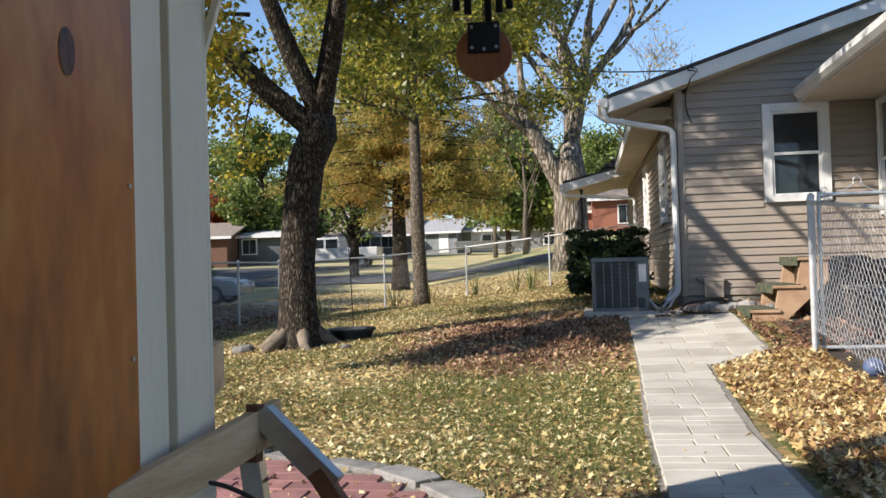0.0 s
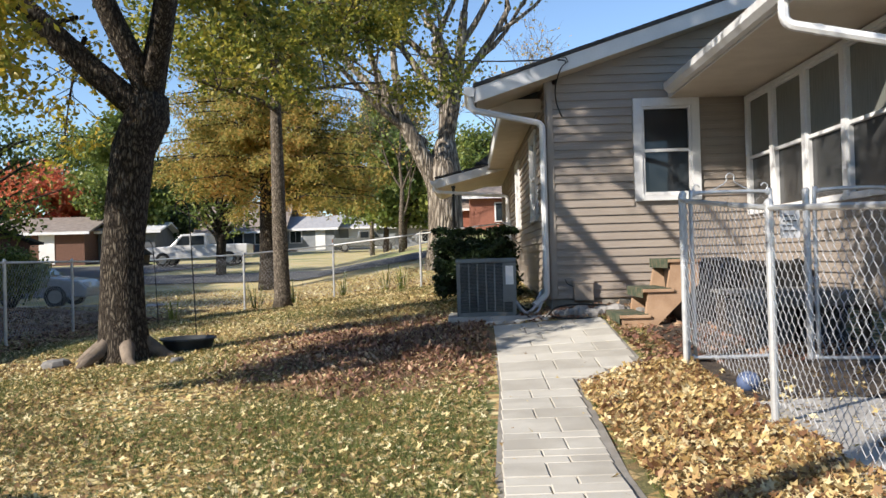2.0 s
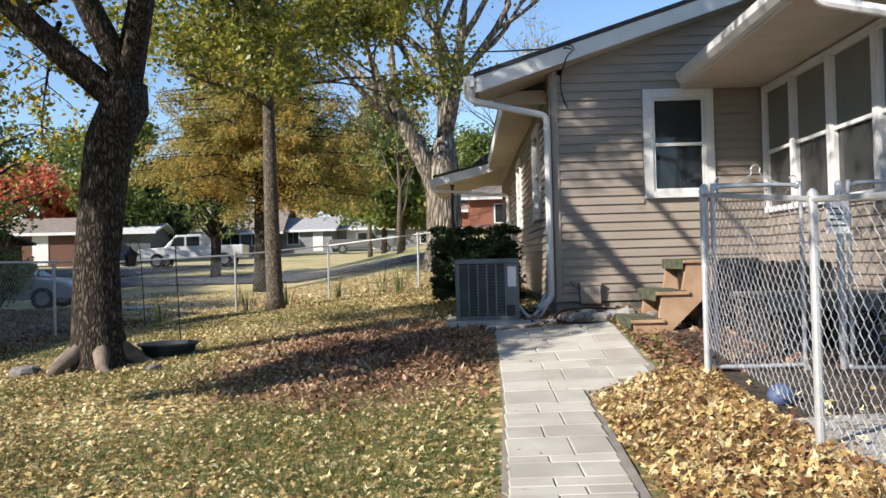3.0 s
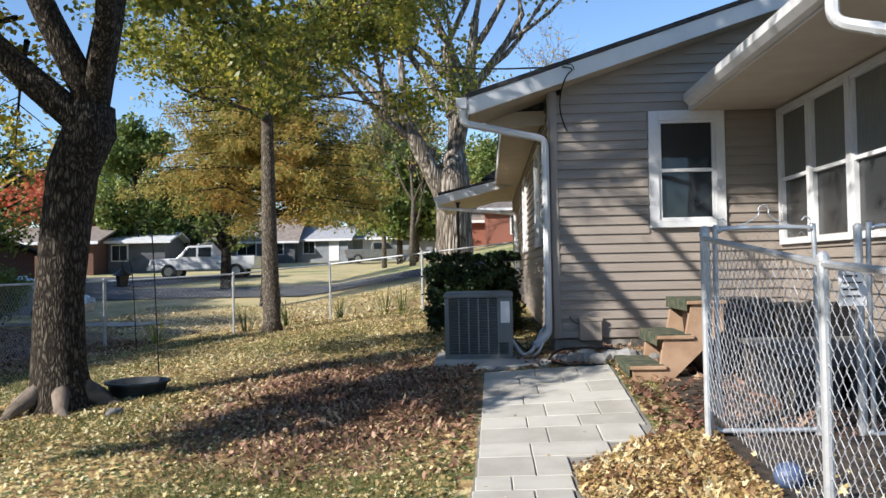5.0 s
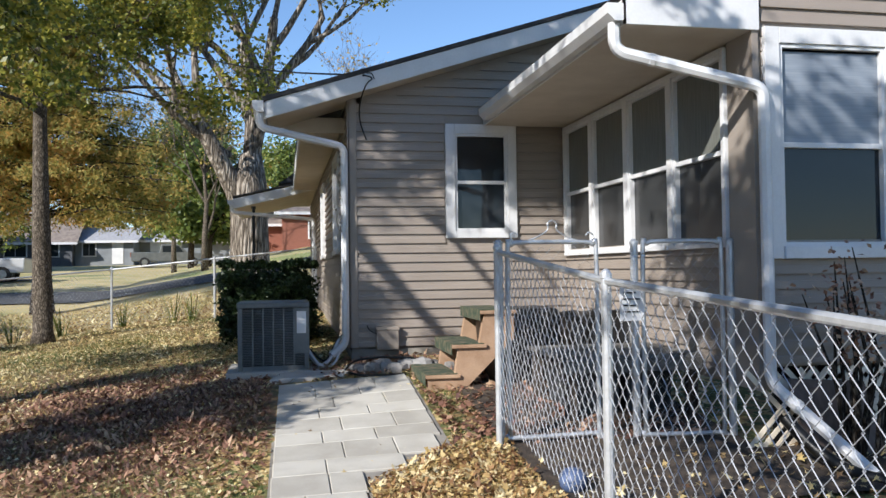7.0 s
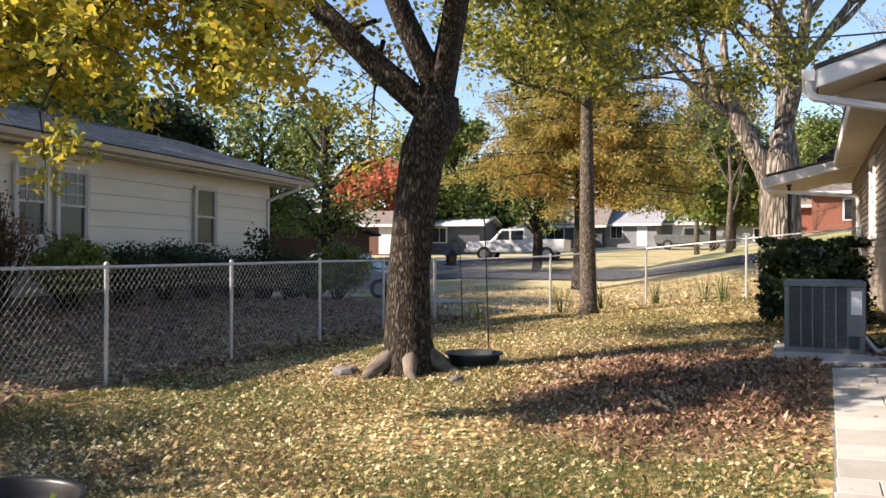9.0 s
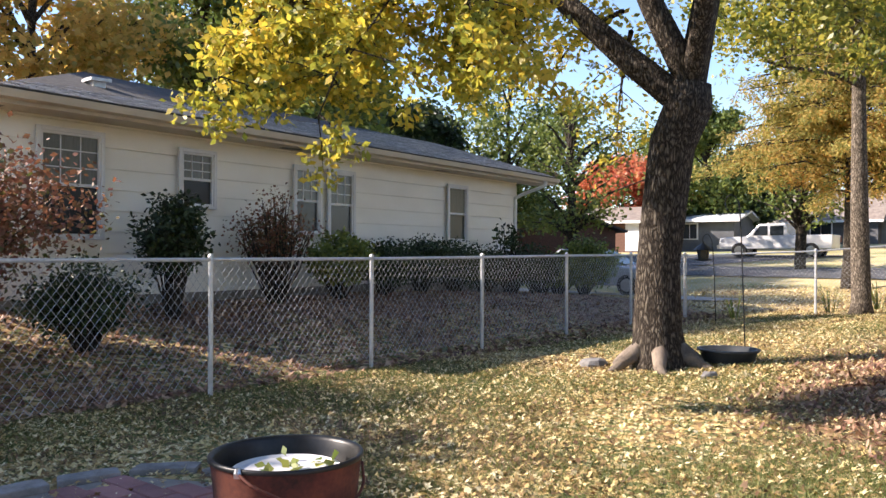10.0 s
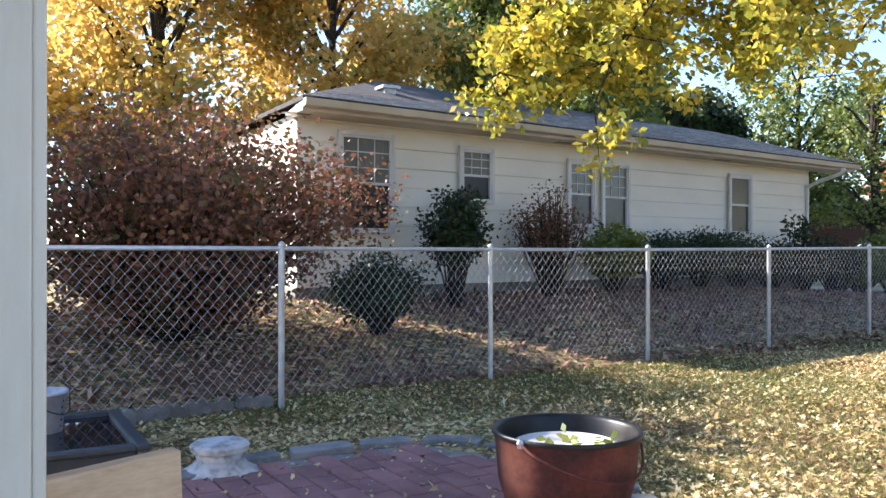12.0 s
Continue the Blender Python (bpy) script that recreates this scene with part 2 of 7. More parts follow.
# pen soil; the shade of the pen is put into its dark colour
M_SOIL = mat("soil_darkened_for_shade", [(0.022, 0.016, 0.012), (0.05, 0.036, 0.026), (0.10, 0.075, 0.05)], 7, 0.95, 0.8, fine=50, bumpd=0.03)
# walls across the street: tree shade is put into these two darker colours
M_SHADEDPAINT = mat("blue_grey_paint_lowered_for_shade", [(0.15, 0.165, 0.18), (0.22, 0.235, 0.25)], 1.5, 0.6, 0.1, fine=30)
M_SHADEDWALL = mat("grey_board_wall_lowered_for_shade", [(0.055, 0.06, 0.07), (0.11, 0.115, 0.125)], 1.5, 0.6, 0.1, fine=30)
M_SHINGLE_TAN = mat("tan_asphalt_shingle", [(0.16, 0.13, 0.11), (0.27, 0.225, 0.19)], 3, 0.9, 0.4, fine=40)
M_OLDBROWN = mat("weathered_brown_board", [(0.07, 0.05, 0.04), (0.17, 0.125, 0.10)], 5, 0.85, 0.4, fine=30, stretch=(1, 1, 0.3))
M_OLDWOOD = mat("grey_weathered_deck_wood", [(0.10, 0.095, 0.085), (0.22, 0.21, 0.19)], 5, 0.9, 0.4, fine=30)


# ---- mesh helpers ----
class Sh:
    """Collects vertices and faces of one mesh."""
    def __init__(self):
        self.v, self.f = [], []

    def box(self, x0, y0, z0, x1, y1, z1):
        return self.hexa([(x0, y0, z0), (x1, y0, z0), (x1, y1, z0), (x0, y1, z0), (x0, y0, z1), (x1, y0, z1), (x1, y1, z1), (x0, y1, z1)])

    def hexa(self, p):
        k = len(self.v)
        self.v += [tuple(q) for q in p]
        self.f += [tuple(k + i for i in q) for q in ((3, 2, 1, 0), (4, 5, 6, 7), (0, 1, 5, 4), (1, 2, 6, 5), (2, 3, 7, 6), (3, 0, 4, 7))]
        return self

    def beam(self, a, b, w, h, up=(0, 0, 1)):
        """A bar of width w and height h from a to b."""
        a, b = Vector(a), Vector(b)
        d = (b - a).normalized()
        s = d.cross(Vector(up))
        s = (s if s.length > 1e-4 else Vector((1, 0, 0))).normalized() * w / 2
        u = s.cross(d).normalized() * h / 2
        return self.hexa([a - s - u, a + s - u, b + s - u, b - s - u, a - s + u, a + s + u, b + s + u, b - s + u])

    def prism(self, pts, lift):
        """A polygon pts (3D, in order) pushed by the vector lift."""
        k, n = len(self.v), len(pts)
        self.v += [tuple(q) for q in pts] + [tuple(Vector(q) + Vector(lift)) for q in pts]
        self.f += [tuple(range(k + n - 1, k - 1, -1)), tuple(range(k + n, k + 2 * n))]
        self.f += [(k + i, k + (i + 1) % n, k + n + (i + 1) % n, k + n + i) for i in range(n)]
        return self

    def tube(self, pts, rad, n=8, caps=True, wob=0.0):
        pts = [Vector(p) for p in pts]
        if not hasattr(rad, "__len__"):
            rad = [rad] * len(pts)
        k = len(self.v)
        ref = None
        for i, p in enumerate(pts):
            d = (pts[min(i + 1, len(pts) - 1)] - pts[max(i - 1, 0)]).normalized()
            if ref is None:
                ref = d.cross(Vector((0.3, 0.9, 0.2))).normalized()
            ref = (ref - d * ref.dot(d)).normalized()
            o = d.cross(ref)
            for j in range(n):
                a = 2 * math.pi * j / n
                r = rad[i] * (1 + (wob * noise.noise(p * 1.7 + Vector((j * 1.3, 0, 0))) if wob else 0))
                self.v.append(tuple(p + (ref * math.cos(a) + o * math.sin(a)) * r))
        for i in range(len(pts) - 1):
            for j in range(n):
                a, b = k + i * n + j, k + i * n + (j + 1) % n
                self.f.append((a, b, b + n, a + n))
        if caps:
            self.f += [tuple(range(k + n - 1, k - 1, -1)), tuple(k + (len(pts) - 1) * n + j for j in range(n))]
        return self

    def lathe(self, c, prof, n=24, caps=True):
        """Profile of (radius, height) turned about the upright through c."""
        k = len(self.v)
        for r, z in prof:
            for j in range(n):
                a = 2 * math.pi * j / n
                self.v.append((c[0] + r * math.cos(a), c[1] + r * math.sin(a), c[2] + z))
        for i in range(len(prof) - 1):
            for j in range(n):
                a, b = k + i * n + j, k + i * n + (j + 1) % n
                self.f.append((a, b, b + n, a + n))
        if caps:
            self.f += [tuple(range(k + n - 1, k - 1, -1)), tuple(k + (len(prof) - 1) * n + j for j in range(n))]
        return self

    def mesh(self, name, material, smooth=False):
        me = bpy.data.meshes.new(name)
        me.from_pydata(self.v, [], self.f)
        me.materials.append(material)
        if smooth:
            me.polygons.foreach_set("use_smooth", [True] * len(me.polygons))
        me.update()
        return me


def part(name, sh, material, parent=None, label="", smooth=False, bevel=0.0, kind=""):
    ob = new(name, sh.mesh(name, material, smooth))
    if parent:
        ob.parent = parent
        ob.matrix_parent_inverse = parent.matrix_basis.inverted()
    if bevel:
        md = ob.modifiers.new("bevel", "BEVEL")
        md.width, md.segments, md.limit_method = bevel, 2, "ANGLE"
    return tagged(ob, label, kind=kind)


def thing(name, loc, label, category, group=""):
    ob = new(name)
    ob.empty_display_size = 0.2
    ob.matrix_basis = pose(*loc)
    return tagged(ob, label, category, group)


def struct(name, sh, material, label="", smooth=False, bevel=0.0):
    return part(name, sh, material, None, label, smooth, bevel, "structure")


# ---- ground ----
def lerp(x, xs, ys):
    return float(np.interp(x, xs, ys))


def gz(x, y):
    s = lerp(y, [4, 5.75, 8.7, 14, 18, 22, 60], [0.012, 0.019, 0.055, 0.085, 0.095, 0.1, 0.1])
    z = 0.12 + s * min(max(x + 9, 0), 8.5)
    z += lerp(-x, [9.4, 12.6, 14], [0, 0.62, 0.66]) * lerp(y, [-40, 12, 18, 24], [1, 1, 0.5, 0])
    if y > 22:
        z += lerp(y, [22, 27, 43, 60, 75, 140], [0, 0.15, 1.2, 1.7, 2.4, 3.4]) + lerp(y, [22, 34, 60], [0, 0.6, 0.9]) * lerp(x, [-9, 1], [0, 1])
    return z


def grid_sheet(sh, xs, ys, drop=0.0):
    k = len(sh.v)
    for y in ys:
        for x in xs:
            sh.v.append((x, y, gz(x, y) - drop + 0.012 * noise.noise(Vector((x * 1.3, y * 1.3, 0)))))
    n = len(xs)
    for j in range(len(ys) - 1):
        for i in range(n - 1):
            a = k + j * n + i
            sh.f.append((a, a + 1, a + n + 1, a + n))


def ground_mat():
    m = bpy.data.materials.new("leaf_strewn_lawn")
    m.use_nodes = True
    n, l = m.node_tree.nodes, m.node_tree.links
    b = n["Principled BSDF"]
    b.inputs["Roughness"].default_value = 0.95
    tc = n.new("ShaderNodeTexCoord")

    def ns(scale, detail=5):
        t = n.new("ShaderNodeTexNoise")
        t.inputs["Scale"].default_value, t.inputs["Detail"].default_value = scale, detail
        l.new(tc.outputs["Object"], t.inputs["Vector"])
        return t.outputs[0]

    def ramp(src, stops):
        r = n.new("ShaderNodeValToRGB")
        e = r.color_ramp.elements
        while len(e) < len(stops):
            e.new(0.5)
        for q, (p, c) in zip(e, stops):
            q.position, q.color = p, (*c, 1)
        l.new(src, r.inputs[0])
        return r.outputs[0]

    def mixc(f, a, c):
        x = n.new("ShaderNodeMix")
        x.data_type = "RGBA"
        l.new(f, x.inputs[0])
        l.new(a, x.inputs[6])
        l.new(c, x.inputs[7])
        return x.outputs[2]

    v = n.new("ShaderNodeTexVoronoi")
    v.inputs["Scale"].default_value = 14
    l.new(tc.outputs["Object"], v.inputs["Vector"])
    sep = n.new("ShaderNodeSeparateColor")
    l.new(v.outputs["Color"], sep.inputs[0])
    leaves = ramp(sep.outputs[0], [(0.0, (0.16, 0.09, 0.04)), (0.35, (0.34, 0.22, 0.09)), (0.7, (0.50, 0.37, 0.15)), (1.0, (0.62, 0.52, 0.28))])
    grass = ramp(ns(45), [(0.3, (0.045, 0.065, 0.018)), (0.5, (0.12, 0.14, 0.04)), (0.7, (0.24, 0.22, 0.09))])
    mask = ramp(sep.outputs[1], [(0.42, (0, 0, 0)), (0.5, (1, 1, 1))])
    near = mixc(mask, grass, leaves)
    soil = ramp(ns(22), [(0.3, (0.10, 0.055, 0.035)), (0.7, (0.24, 0.14, 0.085))])
    patch = ramp(ns(0.35, 3), [(0.5, (0, 0, 0)), (0.62, (1, 1, 1))])
    near = mixc(patch, near, soil)
    pos = n.new("ShaderNodeSeparateXYZ")
    l.new(tc.outputs["Object"], pos.inputs[0])
    far = ramp(ns(0.25, 4), [(0.35, (0.30, 0.27, 0.10)), (0.5, (0.52, 0.42, 0.22)), (0.65, (0.22, 0.25, 0.09))])
    mr = n.new("ShaderNodeMapRange")
    mr.inputs[1].default_value, mr.inputs[2].default_value = 19, 30
    l.new(pos.outputs[1], mr.inputs[0])
    l.new(mixc(mr.outputs[0], near, far), b.inputs["Base Color"])
    bp = n.new("ShaderNodeBump")
    bp.inputs["Strength"].default_value, bp.inputs["Distance"].default_value = 0.7, 0.02
    l.new(ns(60), bp.inputs["Height"])
    l.new(bp.outputs[0], b.inputs["Normal"])
    return m


xs = [-1500, -600, -250, -120, -70, -45, -30, -24, -20, -17] + [-15 + 0.4 * i for i in range(56)] + [8.5, 11, 15, 20, 28, 40, 60, 100, 200, 600, 1500]
ys = [-600, -200, -80, -40, -20, -12, -8] + [-6 + 0.4 * i for i in range(72)] + [24, 27, 30, 34, 38, 43, 48, 54, 60, 70, 80, 95, 115, 140, 200, 400, 900, 2000]
g = Sh()
grid_sheet(g, xs, ys)
struct("ground", g, ground_mat(), "lawn of thin grass strewn with dry yellow leaves", True)


# ---- house ----
WY, WX, PX = 10.12, -1.13, 1.55     # gable wall, side wall, porch window wall
FAR = 24.0
COURSE = 0.111


def siding(parent, a, b, z0, z1, out, holes=(), top=None):
    """Lapped courses on the wall from a to b (x, y); out: its outward normal; holes: (s0, s1, z0, z1); top(s): upper edge."""
    a, b, o = Vector((*a, 0)), Vector((*b, 0)), Vector((*out, 0))
    d = b - a
    L = d.length
    d.normalize()
    z = z0
    while z < z1 - 0.01:
        zt = min(z + COURSE, z1)
        sh = Sh()
        cuts = [0.0, L]
        for s0, s1, h0, h1 in holes:
            if h0 < zt - 0.005 and h1 > z + 0.005:
                cuts += [s0, s1]
        cuts.sort()
        for s0, s1 in zip(cuts, cuts[1:]):
            if s1 - s0 < 0.02:
                continue
            m = (s0 + s1) / 2
            if any(h[0] < m < h[1] and h[2] < zt - 0.005 and h[3] > z + 0.005 for h in holes):
                continue
            segs = [(s0, s1)]
            if top:
                while segs and top(segs[0][0]) < zt and segs[0][0] < segs[0][1]:
                    s = segs[0]
                    segs = [(s[0] + 0.05, s[1])] if s[0] + 0.05 < s[1] else []
            for q0, q1 in segs:
                p0, p1 = a + d * q0, a + d * q1
                lo, mid = 0.026, 0.014
                k = len(sh.v)
                for p in (p0, p1):
                    for off, zz in ((0.0, z + 0.010), (lo, z + 0.010), (lo, z + 0.018), (mid + 0.004, z + COURSE * 0.62), (mid - 0.002, z + COURSE * 0.64), (0.004, zt + 0.008)):
                        sh.v.append((p.x + o.x * off, p.y + o.y * off, zz))
                sh.f += [(k + i, k + 6 + i, k + 7 + i, k + 1 + i) for i in range(5)]
        if sh.v:
            part("siding_board", sh, M_SIDING, parent)
        z = zt


def plain_wall(sh, a, b, z0, z1, th, holes=()):
    """A wall body of thickness th behind the siding, with openings; a to b runs so that th lies to its left."""
    a, b = Vector((*a, 0)), Vector((*b, 0))
    d = (b - a)
    L = d.length
    d.normalize()
    o = Vector((-d.y, d.x, 0)) * th
    ss = sorted({0.0, L, *[h[0] for h in holes], *[h[1] for h in holes]})
    for s0, s1 in zip(ss, ss[1:]):
        m = (s0 + s1) / 2
        zz = [z0]
        for h in sorted([h for h in holes if h[0] < m < h[1]], key=lambda h: h[2]):
            zz += [h[2], h[3]]
        zz.append(z1)
        for q0, q1 in zip(zz[::2], zz[1::2]):
            p0, p1 = a + d * s0, a + d * s1
            c = [p0, p1, p1 + o, p0 + o]
            sh.hexa([(p.x, p.y, q0) for p in c] + [(p.x, p.y, q1) for p in c])


def window(name, a, b, z0, z1, out, split=0.5, trim=0.10, label="", top_mat=None, low_mat=None, grid=False, frame_mat=None, shift=0.0):
    """A double-hung window between a and b (x, y of the trim's outer edges), z0 to z1."""
    frame_mat = frame_mat or M_WHITE
    a, b, o = Vector((*a, 0)), Vector((*b, 0)), Vector((*out, 0))
    a, b = a + o * shift, b + o * shift
    d = (b - a)
    L = d.length
    d.normalize()
    root = new(name)
    tagged(root, label or "white double-hung window with dark glass", "window", kind="structure")
    root.matrix_basis = pose(a.x, a.y, z0)

    def bar(sh, s0, s1, h0, h1, near, far):
        p = [a + d * s0 + o * far, a + d * s1 + o * far, a + d * s1 + o * near, a + d * s0 + o * near]
        sh.hexa([(q.x, q.y, h0) for q in p] + [(q.x, q.y, h1) for q in p])
    H = z1 - z0
    t = Sh()
    bar(t, 0, trim, z0, z1, 0.035, -0.02), bar(t, L - trim, L, z0, z1, 0.035, -0.02)
    bar(t, trim, L - trim, z1 - trim, z1, 0.035, -0.02), bar(t, trim, L - trim, z0, z0 + trim * 0.75, 0.05, -0.02)
    part("window_trim", t, frame_mat, root, bevel=0.004)
    f = Sh()
    e, zm = trim, z0 + trim * 0.75 + (H - trim * 1.75) * (1 - split)
    zb, zt = z0 + trim * 0.75, z1 - trim
    w = 0.032
    bar(f, e, e + w, zb, zt, 0.018, -0.05), bar(f, L - e - w, L - e, zb, zt, 0.018, -0.05)
    bar(f, e + w, L - e - w, zt - w, zt, 0.018, -0.05), bar(f, e + w, L - e - w, zb, zb + w, 0.018, -0.05)
    bar(f, e + w, L - e - w, zm - 0.02, zm + 0.02, 0.012, -0.05)
    if grid:
        for i in (1, 2):
            s = e + (L - 2 * e) * i / 3
            bar(f, s - 0.008, s + 0.008, zm + 0.02, zt - w, -0.005, -0.018)
        for i in (1, 2):
            h = zm + (zt - zm) * i / 3
            bar(f, e + w, L - e - w, h - 0.008, h + 0.008, -0.005, -0.018)
    part("window_sash", f, frame_mat, root, bevel=0.003)
    for mm, h0, h1, dep in ((top_mat or M_GLASS, zm + 0.02, zt - w, -0.02), (low_mat or M_GLASS, zb + w, zm - 0.02, -0.03)):
        p = Sh()
        bar(p, e + w, L - e - w, h0, h1, dep, dep - 0.006)
        part("pane", p, mm, root)
    return root


def rake(x):
    """Top of the roof over the gable wall at x."""
    return 3.62 + (x + 2.09) * 0.312 if x < 4.4 else 3.62 + 6.49 * 0.312 - (x - 4.4) * 0.312


g = Sh()
holes = [(1.23, 1.95, 2.14, 3.34)]
plain_wall(g, (WX, WY), (PX, WY), 0.75, 3.62, 0.15, holes)
g.prism([(WX, WY, 3.62), (PX + 2.6, WY, 3.62), (PX + 2.6, WY, rake(PX + 2.6) - 0.2), (WX, WY, rake(WX) - 0.2)], (0, 0.15, 0))
struct("wall_gable", g, M_TRIM_TAUPE, "taupe gable wall behind its lapped siding")
siding(bpy.data.objects["wall_gable"], (WX + 0.06, WY), (PX, WY), 0.76, 4.9, (0, -1), [(1.10 - 0.02, 1.99, 2.03, 3.44)], top=lambda s: rake(WX + s) - 0.2)
window("window_1", (0.02, WY - 0.02), (0.905, WY - 0.02), 2.05, 3.43, (0, -1), 0.5, 0.115, "white double-hung window with dark glass in taupe siding")
g = Sh()
g.box(WX - 0.02, WY - 0.03, 0.76, WX + 0.08, WY + 0.0, 3.75)
g.box(WX - 0.03, WY - 0.03, 0.76, WX - 0.0, WY + 0.1, 3.75)
struct("trim_corner", g, M_TRIM_TAUPE, "taupe corner board", bevel=0.004)

# side wall, long and seen along its length
g = Sh()
plain_wall(g, (WX, FAR), (WX, WY), 0.75, 3.75, 0.15, [(FAR - WY - 2.5, FAR - WY - 1.6, 2.0, 3.2), (FAR - WY - 6.5, FAR - WY - 5.6, 2.0, 3.2)])
struct("wall_side", g, M_TRIM_TAUPE, "long taupe side wall")
siding(bpy.data.objects["wall_side"], (WX, WY + 0.1), (WX, FAR), 0.76, 3.7, (-1, 0), [(1.4, 2.5, 1.9, 3.3), (5.4, 6.5, 1.9, 3.3)])
window("window_2", (WX - 0.02, WY + 2.6), (WX - 0.02, WY + 1.5), 1.9, 3.3, (-1, 0), 0.5, 0.09)
window("window_3", (WX - 0.02, WY + 6.6), (WX - 0.02, WY + 5.5), 1.9, 3.3, (-1, 0), 0.5, 0.09)
g = Sh()
g.box(WX - 0.0, WY + 0.0, 0.2, PX + 6, WY + 0.2, 0.765)
g.box(WX, WY + 0.2, 0.2, WX + 0.2, FAR, 0.765)
g.box(PX + 0.02, 6.0, -0.1, PX + 6, WY + 0.0, 0.3)
struct("foundation", g, M_FOUND, "grey concrete foundation")

# roof
g = Sh()
ex = -2.09
EX2 = -1.66   # the eave steps back behind the gable overhang
for z0, z1 in ((-0.03, 0.02),):
    g.prism([(ex - 0.03, 9.73, rake(ex - 0.03) + z0), (4.4, 9.73, rake(4.4) + z0), (4.4, 9.73, rake(4.4) + z1), (ex - 0.03, 9.73, rake(ex - 0.03) + z1)], (0, 0.94, 0))
    g.prism([(EX2 - 0.03, 10.67, rake(EX2 - 0.03) + z0), (4.4, 10.67, rake(4.4) + z0), (4.4, 10.67, rake(4.4) + z1), (EX2 - 0.03, 10.67, rake(EX2 - 0.03) + z1)], (0, FAR + 0.3 - 10.67, 0))
    g.prism([(4.4, 9.73, rake(4.4) + z0), (10.9, 9.73, rake(10.9) + z0), (10.9, 9.73, rake(10.9) + z1), (4.4, 9.73, rake(4.4) + z1)], (0, FAR + 0.3 - 9.73, 0))
struct("roof_main", g, M_SHINGLE, "dark asphalt shingle roof")
g = Sh()
g.prism([(ex, 9.75, rake(ex) - 0.23), (4.4, 9.75, rake(4.4) - 0.23), (4.4, 9.75, rake(4.4) - 0.035), (ex, 9.75, rake(ex) - 0.035)], (0, 0.03, 0))
struct("trim_rake", g, M_WHITE, "white painted rake fascia", bevel=0.003)
g = Sh()
g.prism([(ex + 0.02, 9.785, rake(ex) - 0.225), (4.4, 9.785, rake(4.4) - 0.215), (4.4, 9.785, rake(4.4) - 0.2), (ex + 0.02, 9.785, rake(ex) - 0.205)], (0, 0.33, 0))
g.prism([(ex + 0.02, 10.12, rake(ex) - 0.225), (WX, 10.12, rake(WX) - 0.215), (WX, 10.12, rake(WX) - 0.2), (ex + 0.02, 10.12, rake(ex) - 0.205)], (0, 0.53, 0))
g.box(ex, 10.65, rake(ex) - 0.23, WX, 10.67, rake(ex) - 0.04)
struct("soffit_main", g, M_CREAM, "cream panelled soffit")
g = Sh()
g.box(ex - 0.02, 9.79, rake(ex) - 0.23, ex, 10.67, rake(ex) - 0.04)
g.box(EX2 - 0.02, 10.68, rake(EX2) - 0.26, EX2, FAR, rake(EX2) - 0.04)
struct("trim_eave", g, M_WHITE, "white eave fascia")
side_soffit = struct("soffit_side", Sh().box(EX2 + 0.002, 10.68, rake(EX2) - 0.235, WX - 0.03, FAR, rake(EX2) - 0.225), M_CREAM, "cream slatted soffit along the side eave")
for i in range(88):
    part("slat", Sh().box(EX2 + 0.004, 10.70 + 0.15 * i, rake(EX2) - 0.255, WX - 0.032, 10.70 + 0.15 * i + 0.125, rake(EX2) - 0.237), M_CREAM, side_soffit)


def gutter(name, x, y0, y1, z, label):
    root = thing(name, (x, y0, z), label, "gutter")
    s = Sh()
    s.prism([(x, y0, z), (x - 0.07, y0, z), (x - 0.12, y0, z + 0.05), (x - 0.125, y0, z + 0.125), (x - 0.115, y0, z + 0.125), (x - 0.11, y0, z + 0.055), (x - 0.068, y0, z + 0.01), (x, y0, z + 0.01)], (0, y1 - y0, 0))
    part("channel", s, M_WHITE, root)
    s = Sh()
    s.prism([(x, y0 - 0.006, z), (x - 0.07, y0 - 0.006, z), (x - 0.12, y0 - 0.006, z + 0.05), (x - 0.125, y0 - 0.006, z + 0.125), (x, y0 - 0.006, z + 0.125)], (0, 0.006, 0))
    part("end_cap", s, M_WHITE, root)
    return root


gutter("gutter", ex - 0.02, 9.73, 10.67, rake(ex) - 0.16, "white aluminium gutter along the main eave")


def downspout(name, pts, label, w=0.075, d=0.055):
    root = thing(name, pts[-1], label, "downspout")
    sm = [Vector(pts[0])]
    for a, b, c in zip(pts, pts[1:], pts[2:]):
        a, b, c = Vector(a), Vector(b), Vector(c)
        p, q = b + (a - b).normalized() * 0.09, b + (c - b).normalized() * 0.09
        for i in range(6):
            t = i / 5
            sm.append(p * (1 - t) ** 2 + b * 2 * t * (1 - t) + q * t * t)
    sm.append(Vector(pts[-1]))
    s = Sh()
    s.tube(sm, w * 0.6, 8)
    part("pipe", s, M_WHITE, root, smooth=False)
    for p, q in ((sm[6], sm[7]), (sm[-2], sm[-1])):
        m, dd = (p * 0.8 + q * 0.2), (q - p).normalized()
        part("strap", Sh().tube([m - dd * 0.02, m + dd * 0.02], w * 0.66, 8), M_WHITE, root)
    return root


downspout("downspout", [(-2.16, 9.80, 3.50), (-2.16, 9.80, 3.30), (-1.20, 10.04, 3.13), (-1.20, 10.05, 0.82), (-1.38, 9.95, 0.70)], "white downspout at the corner of the taupe house")

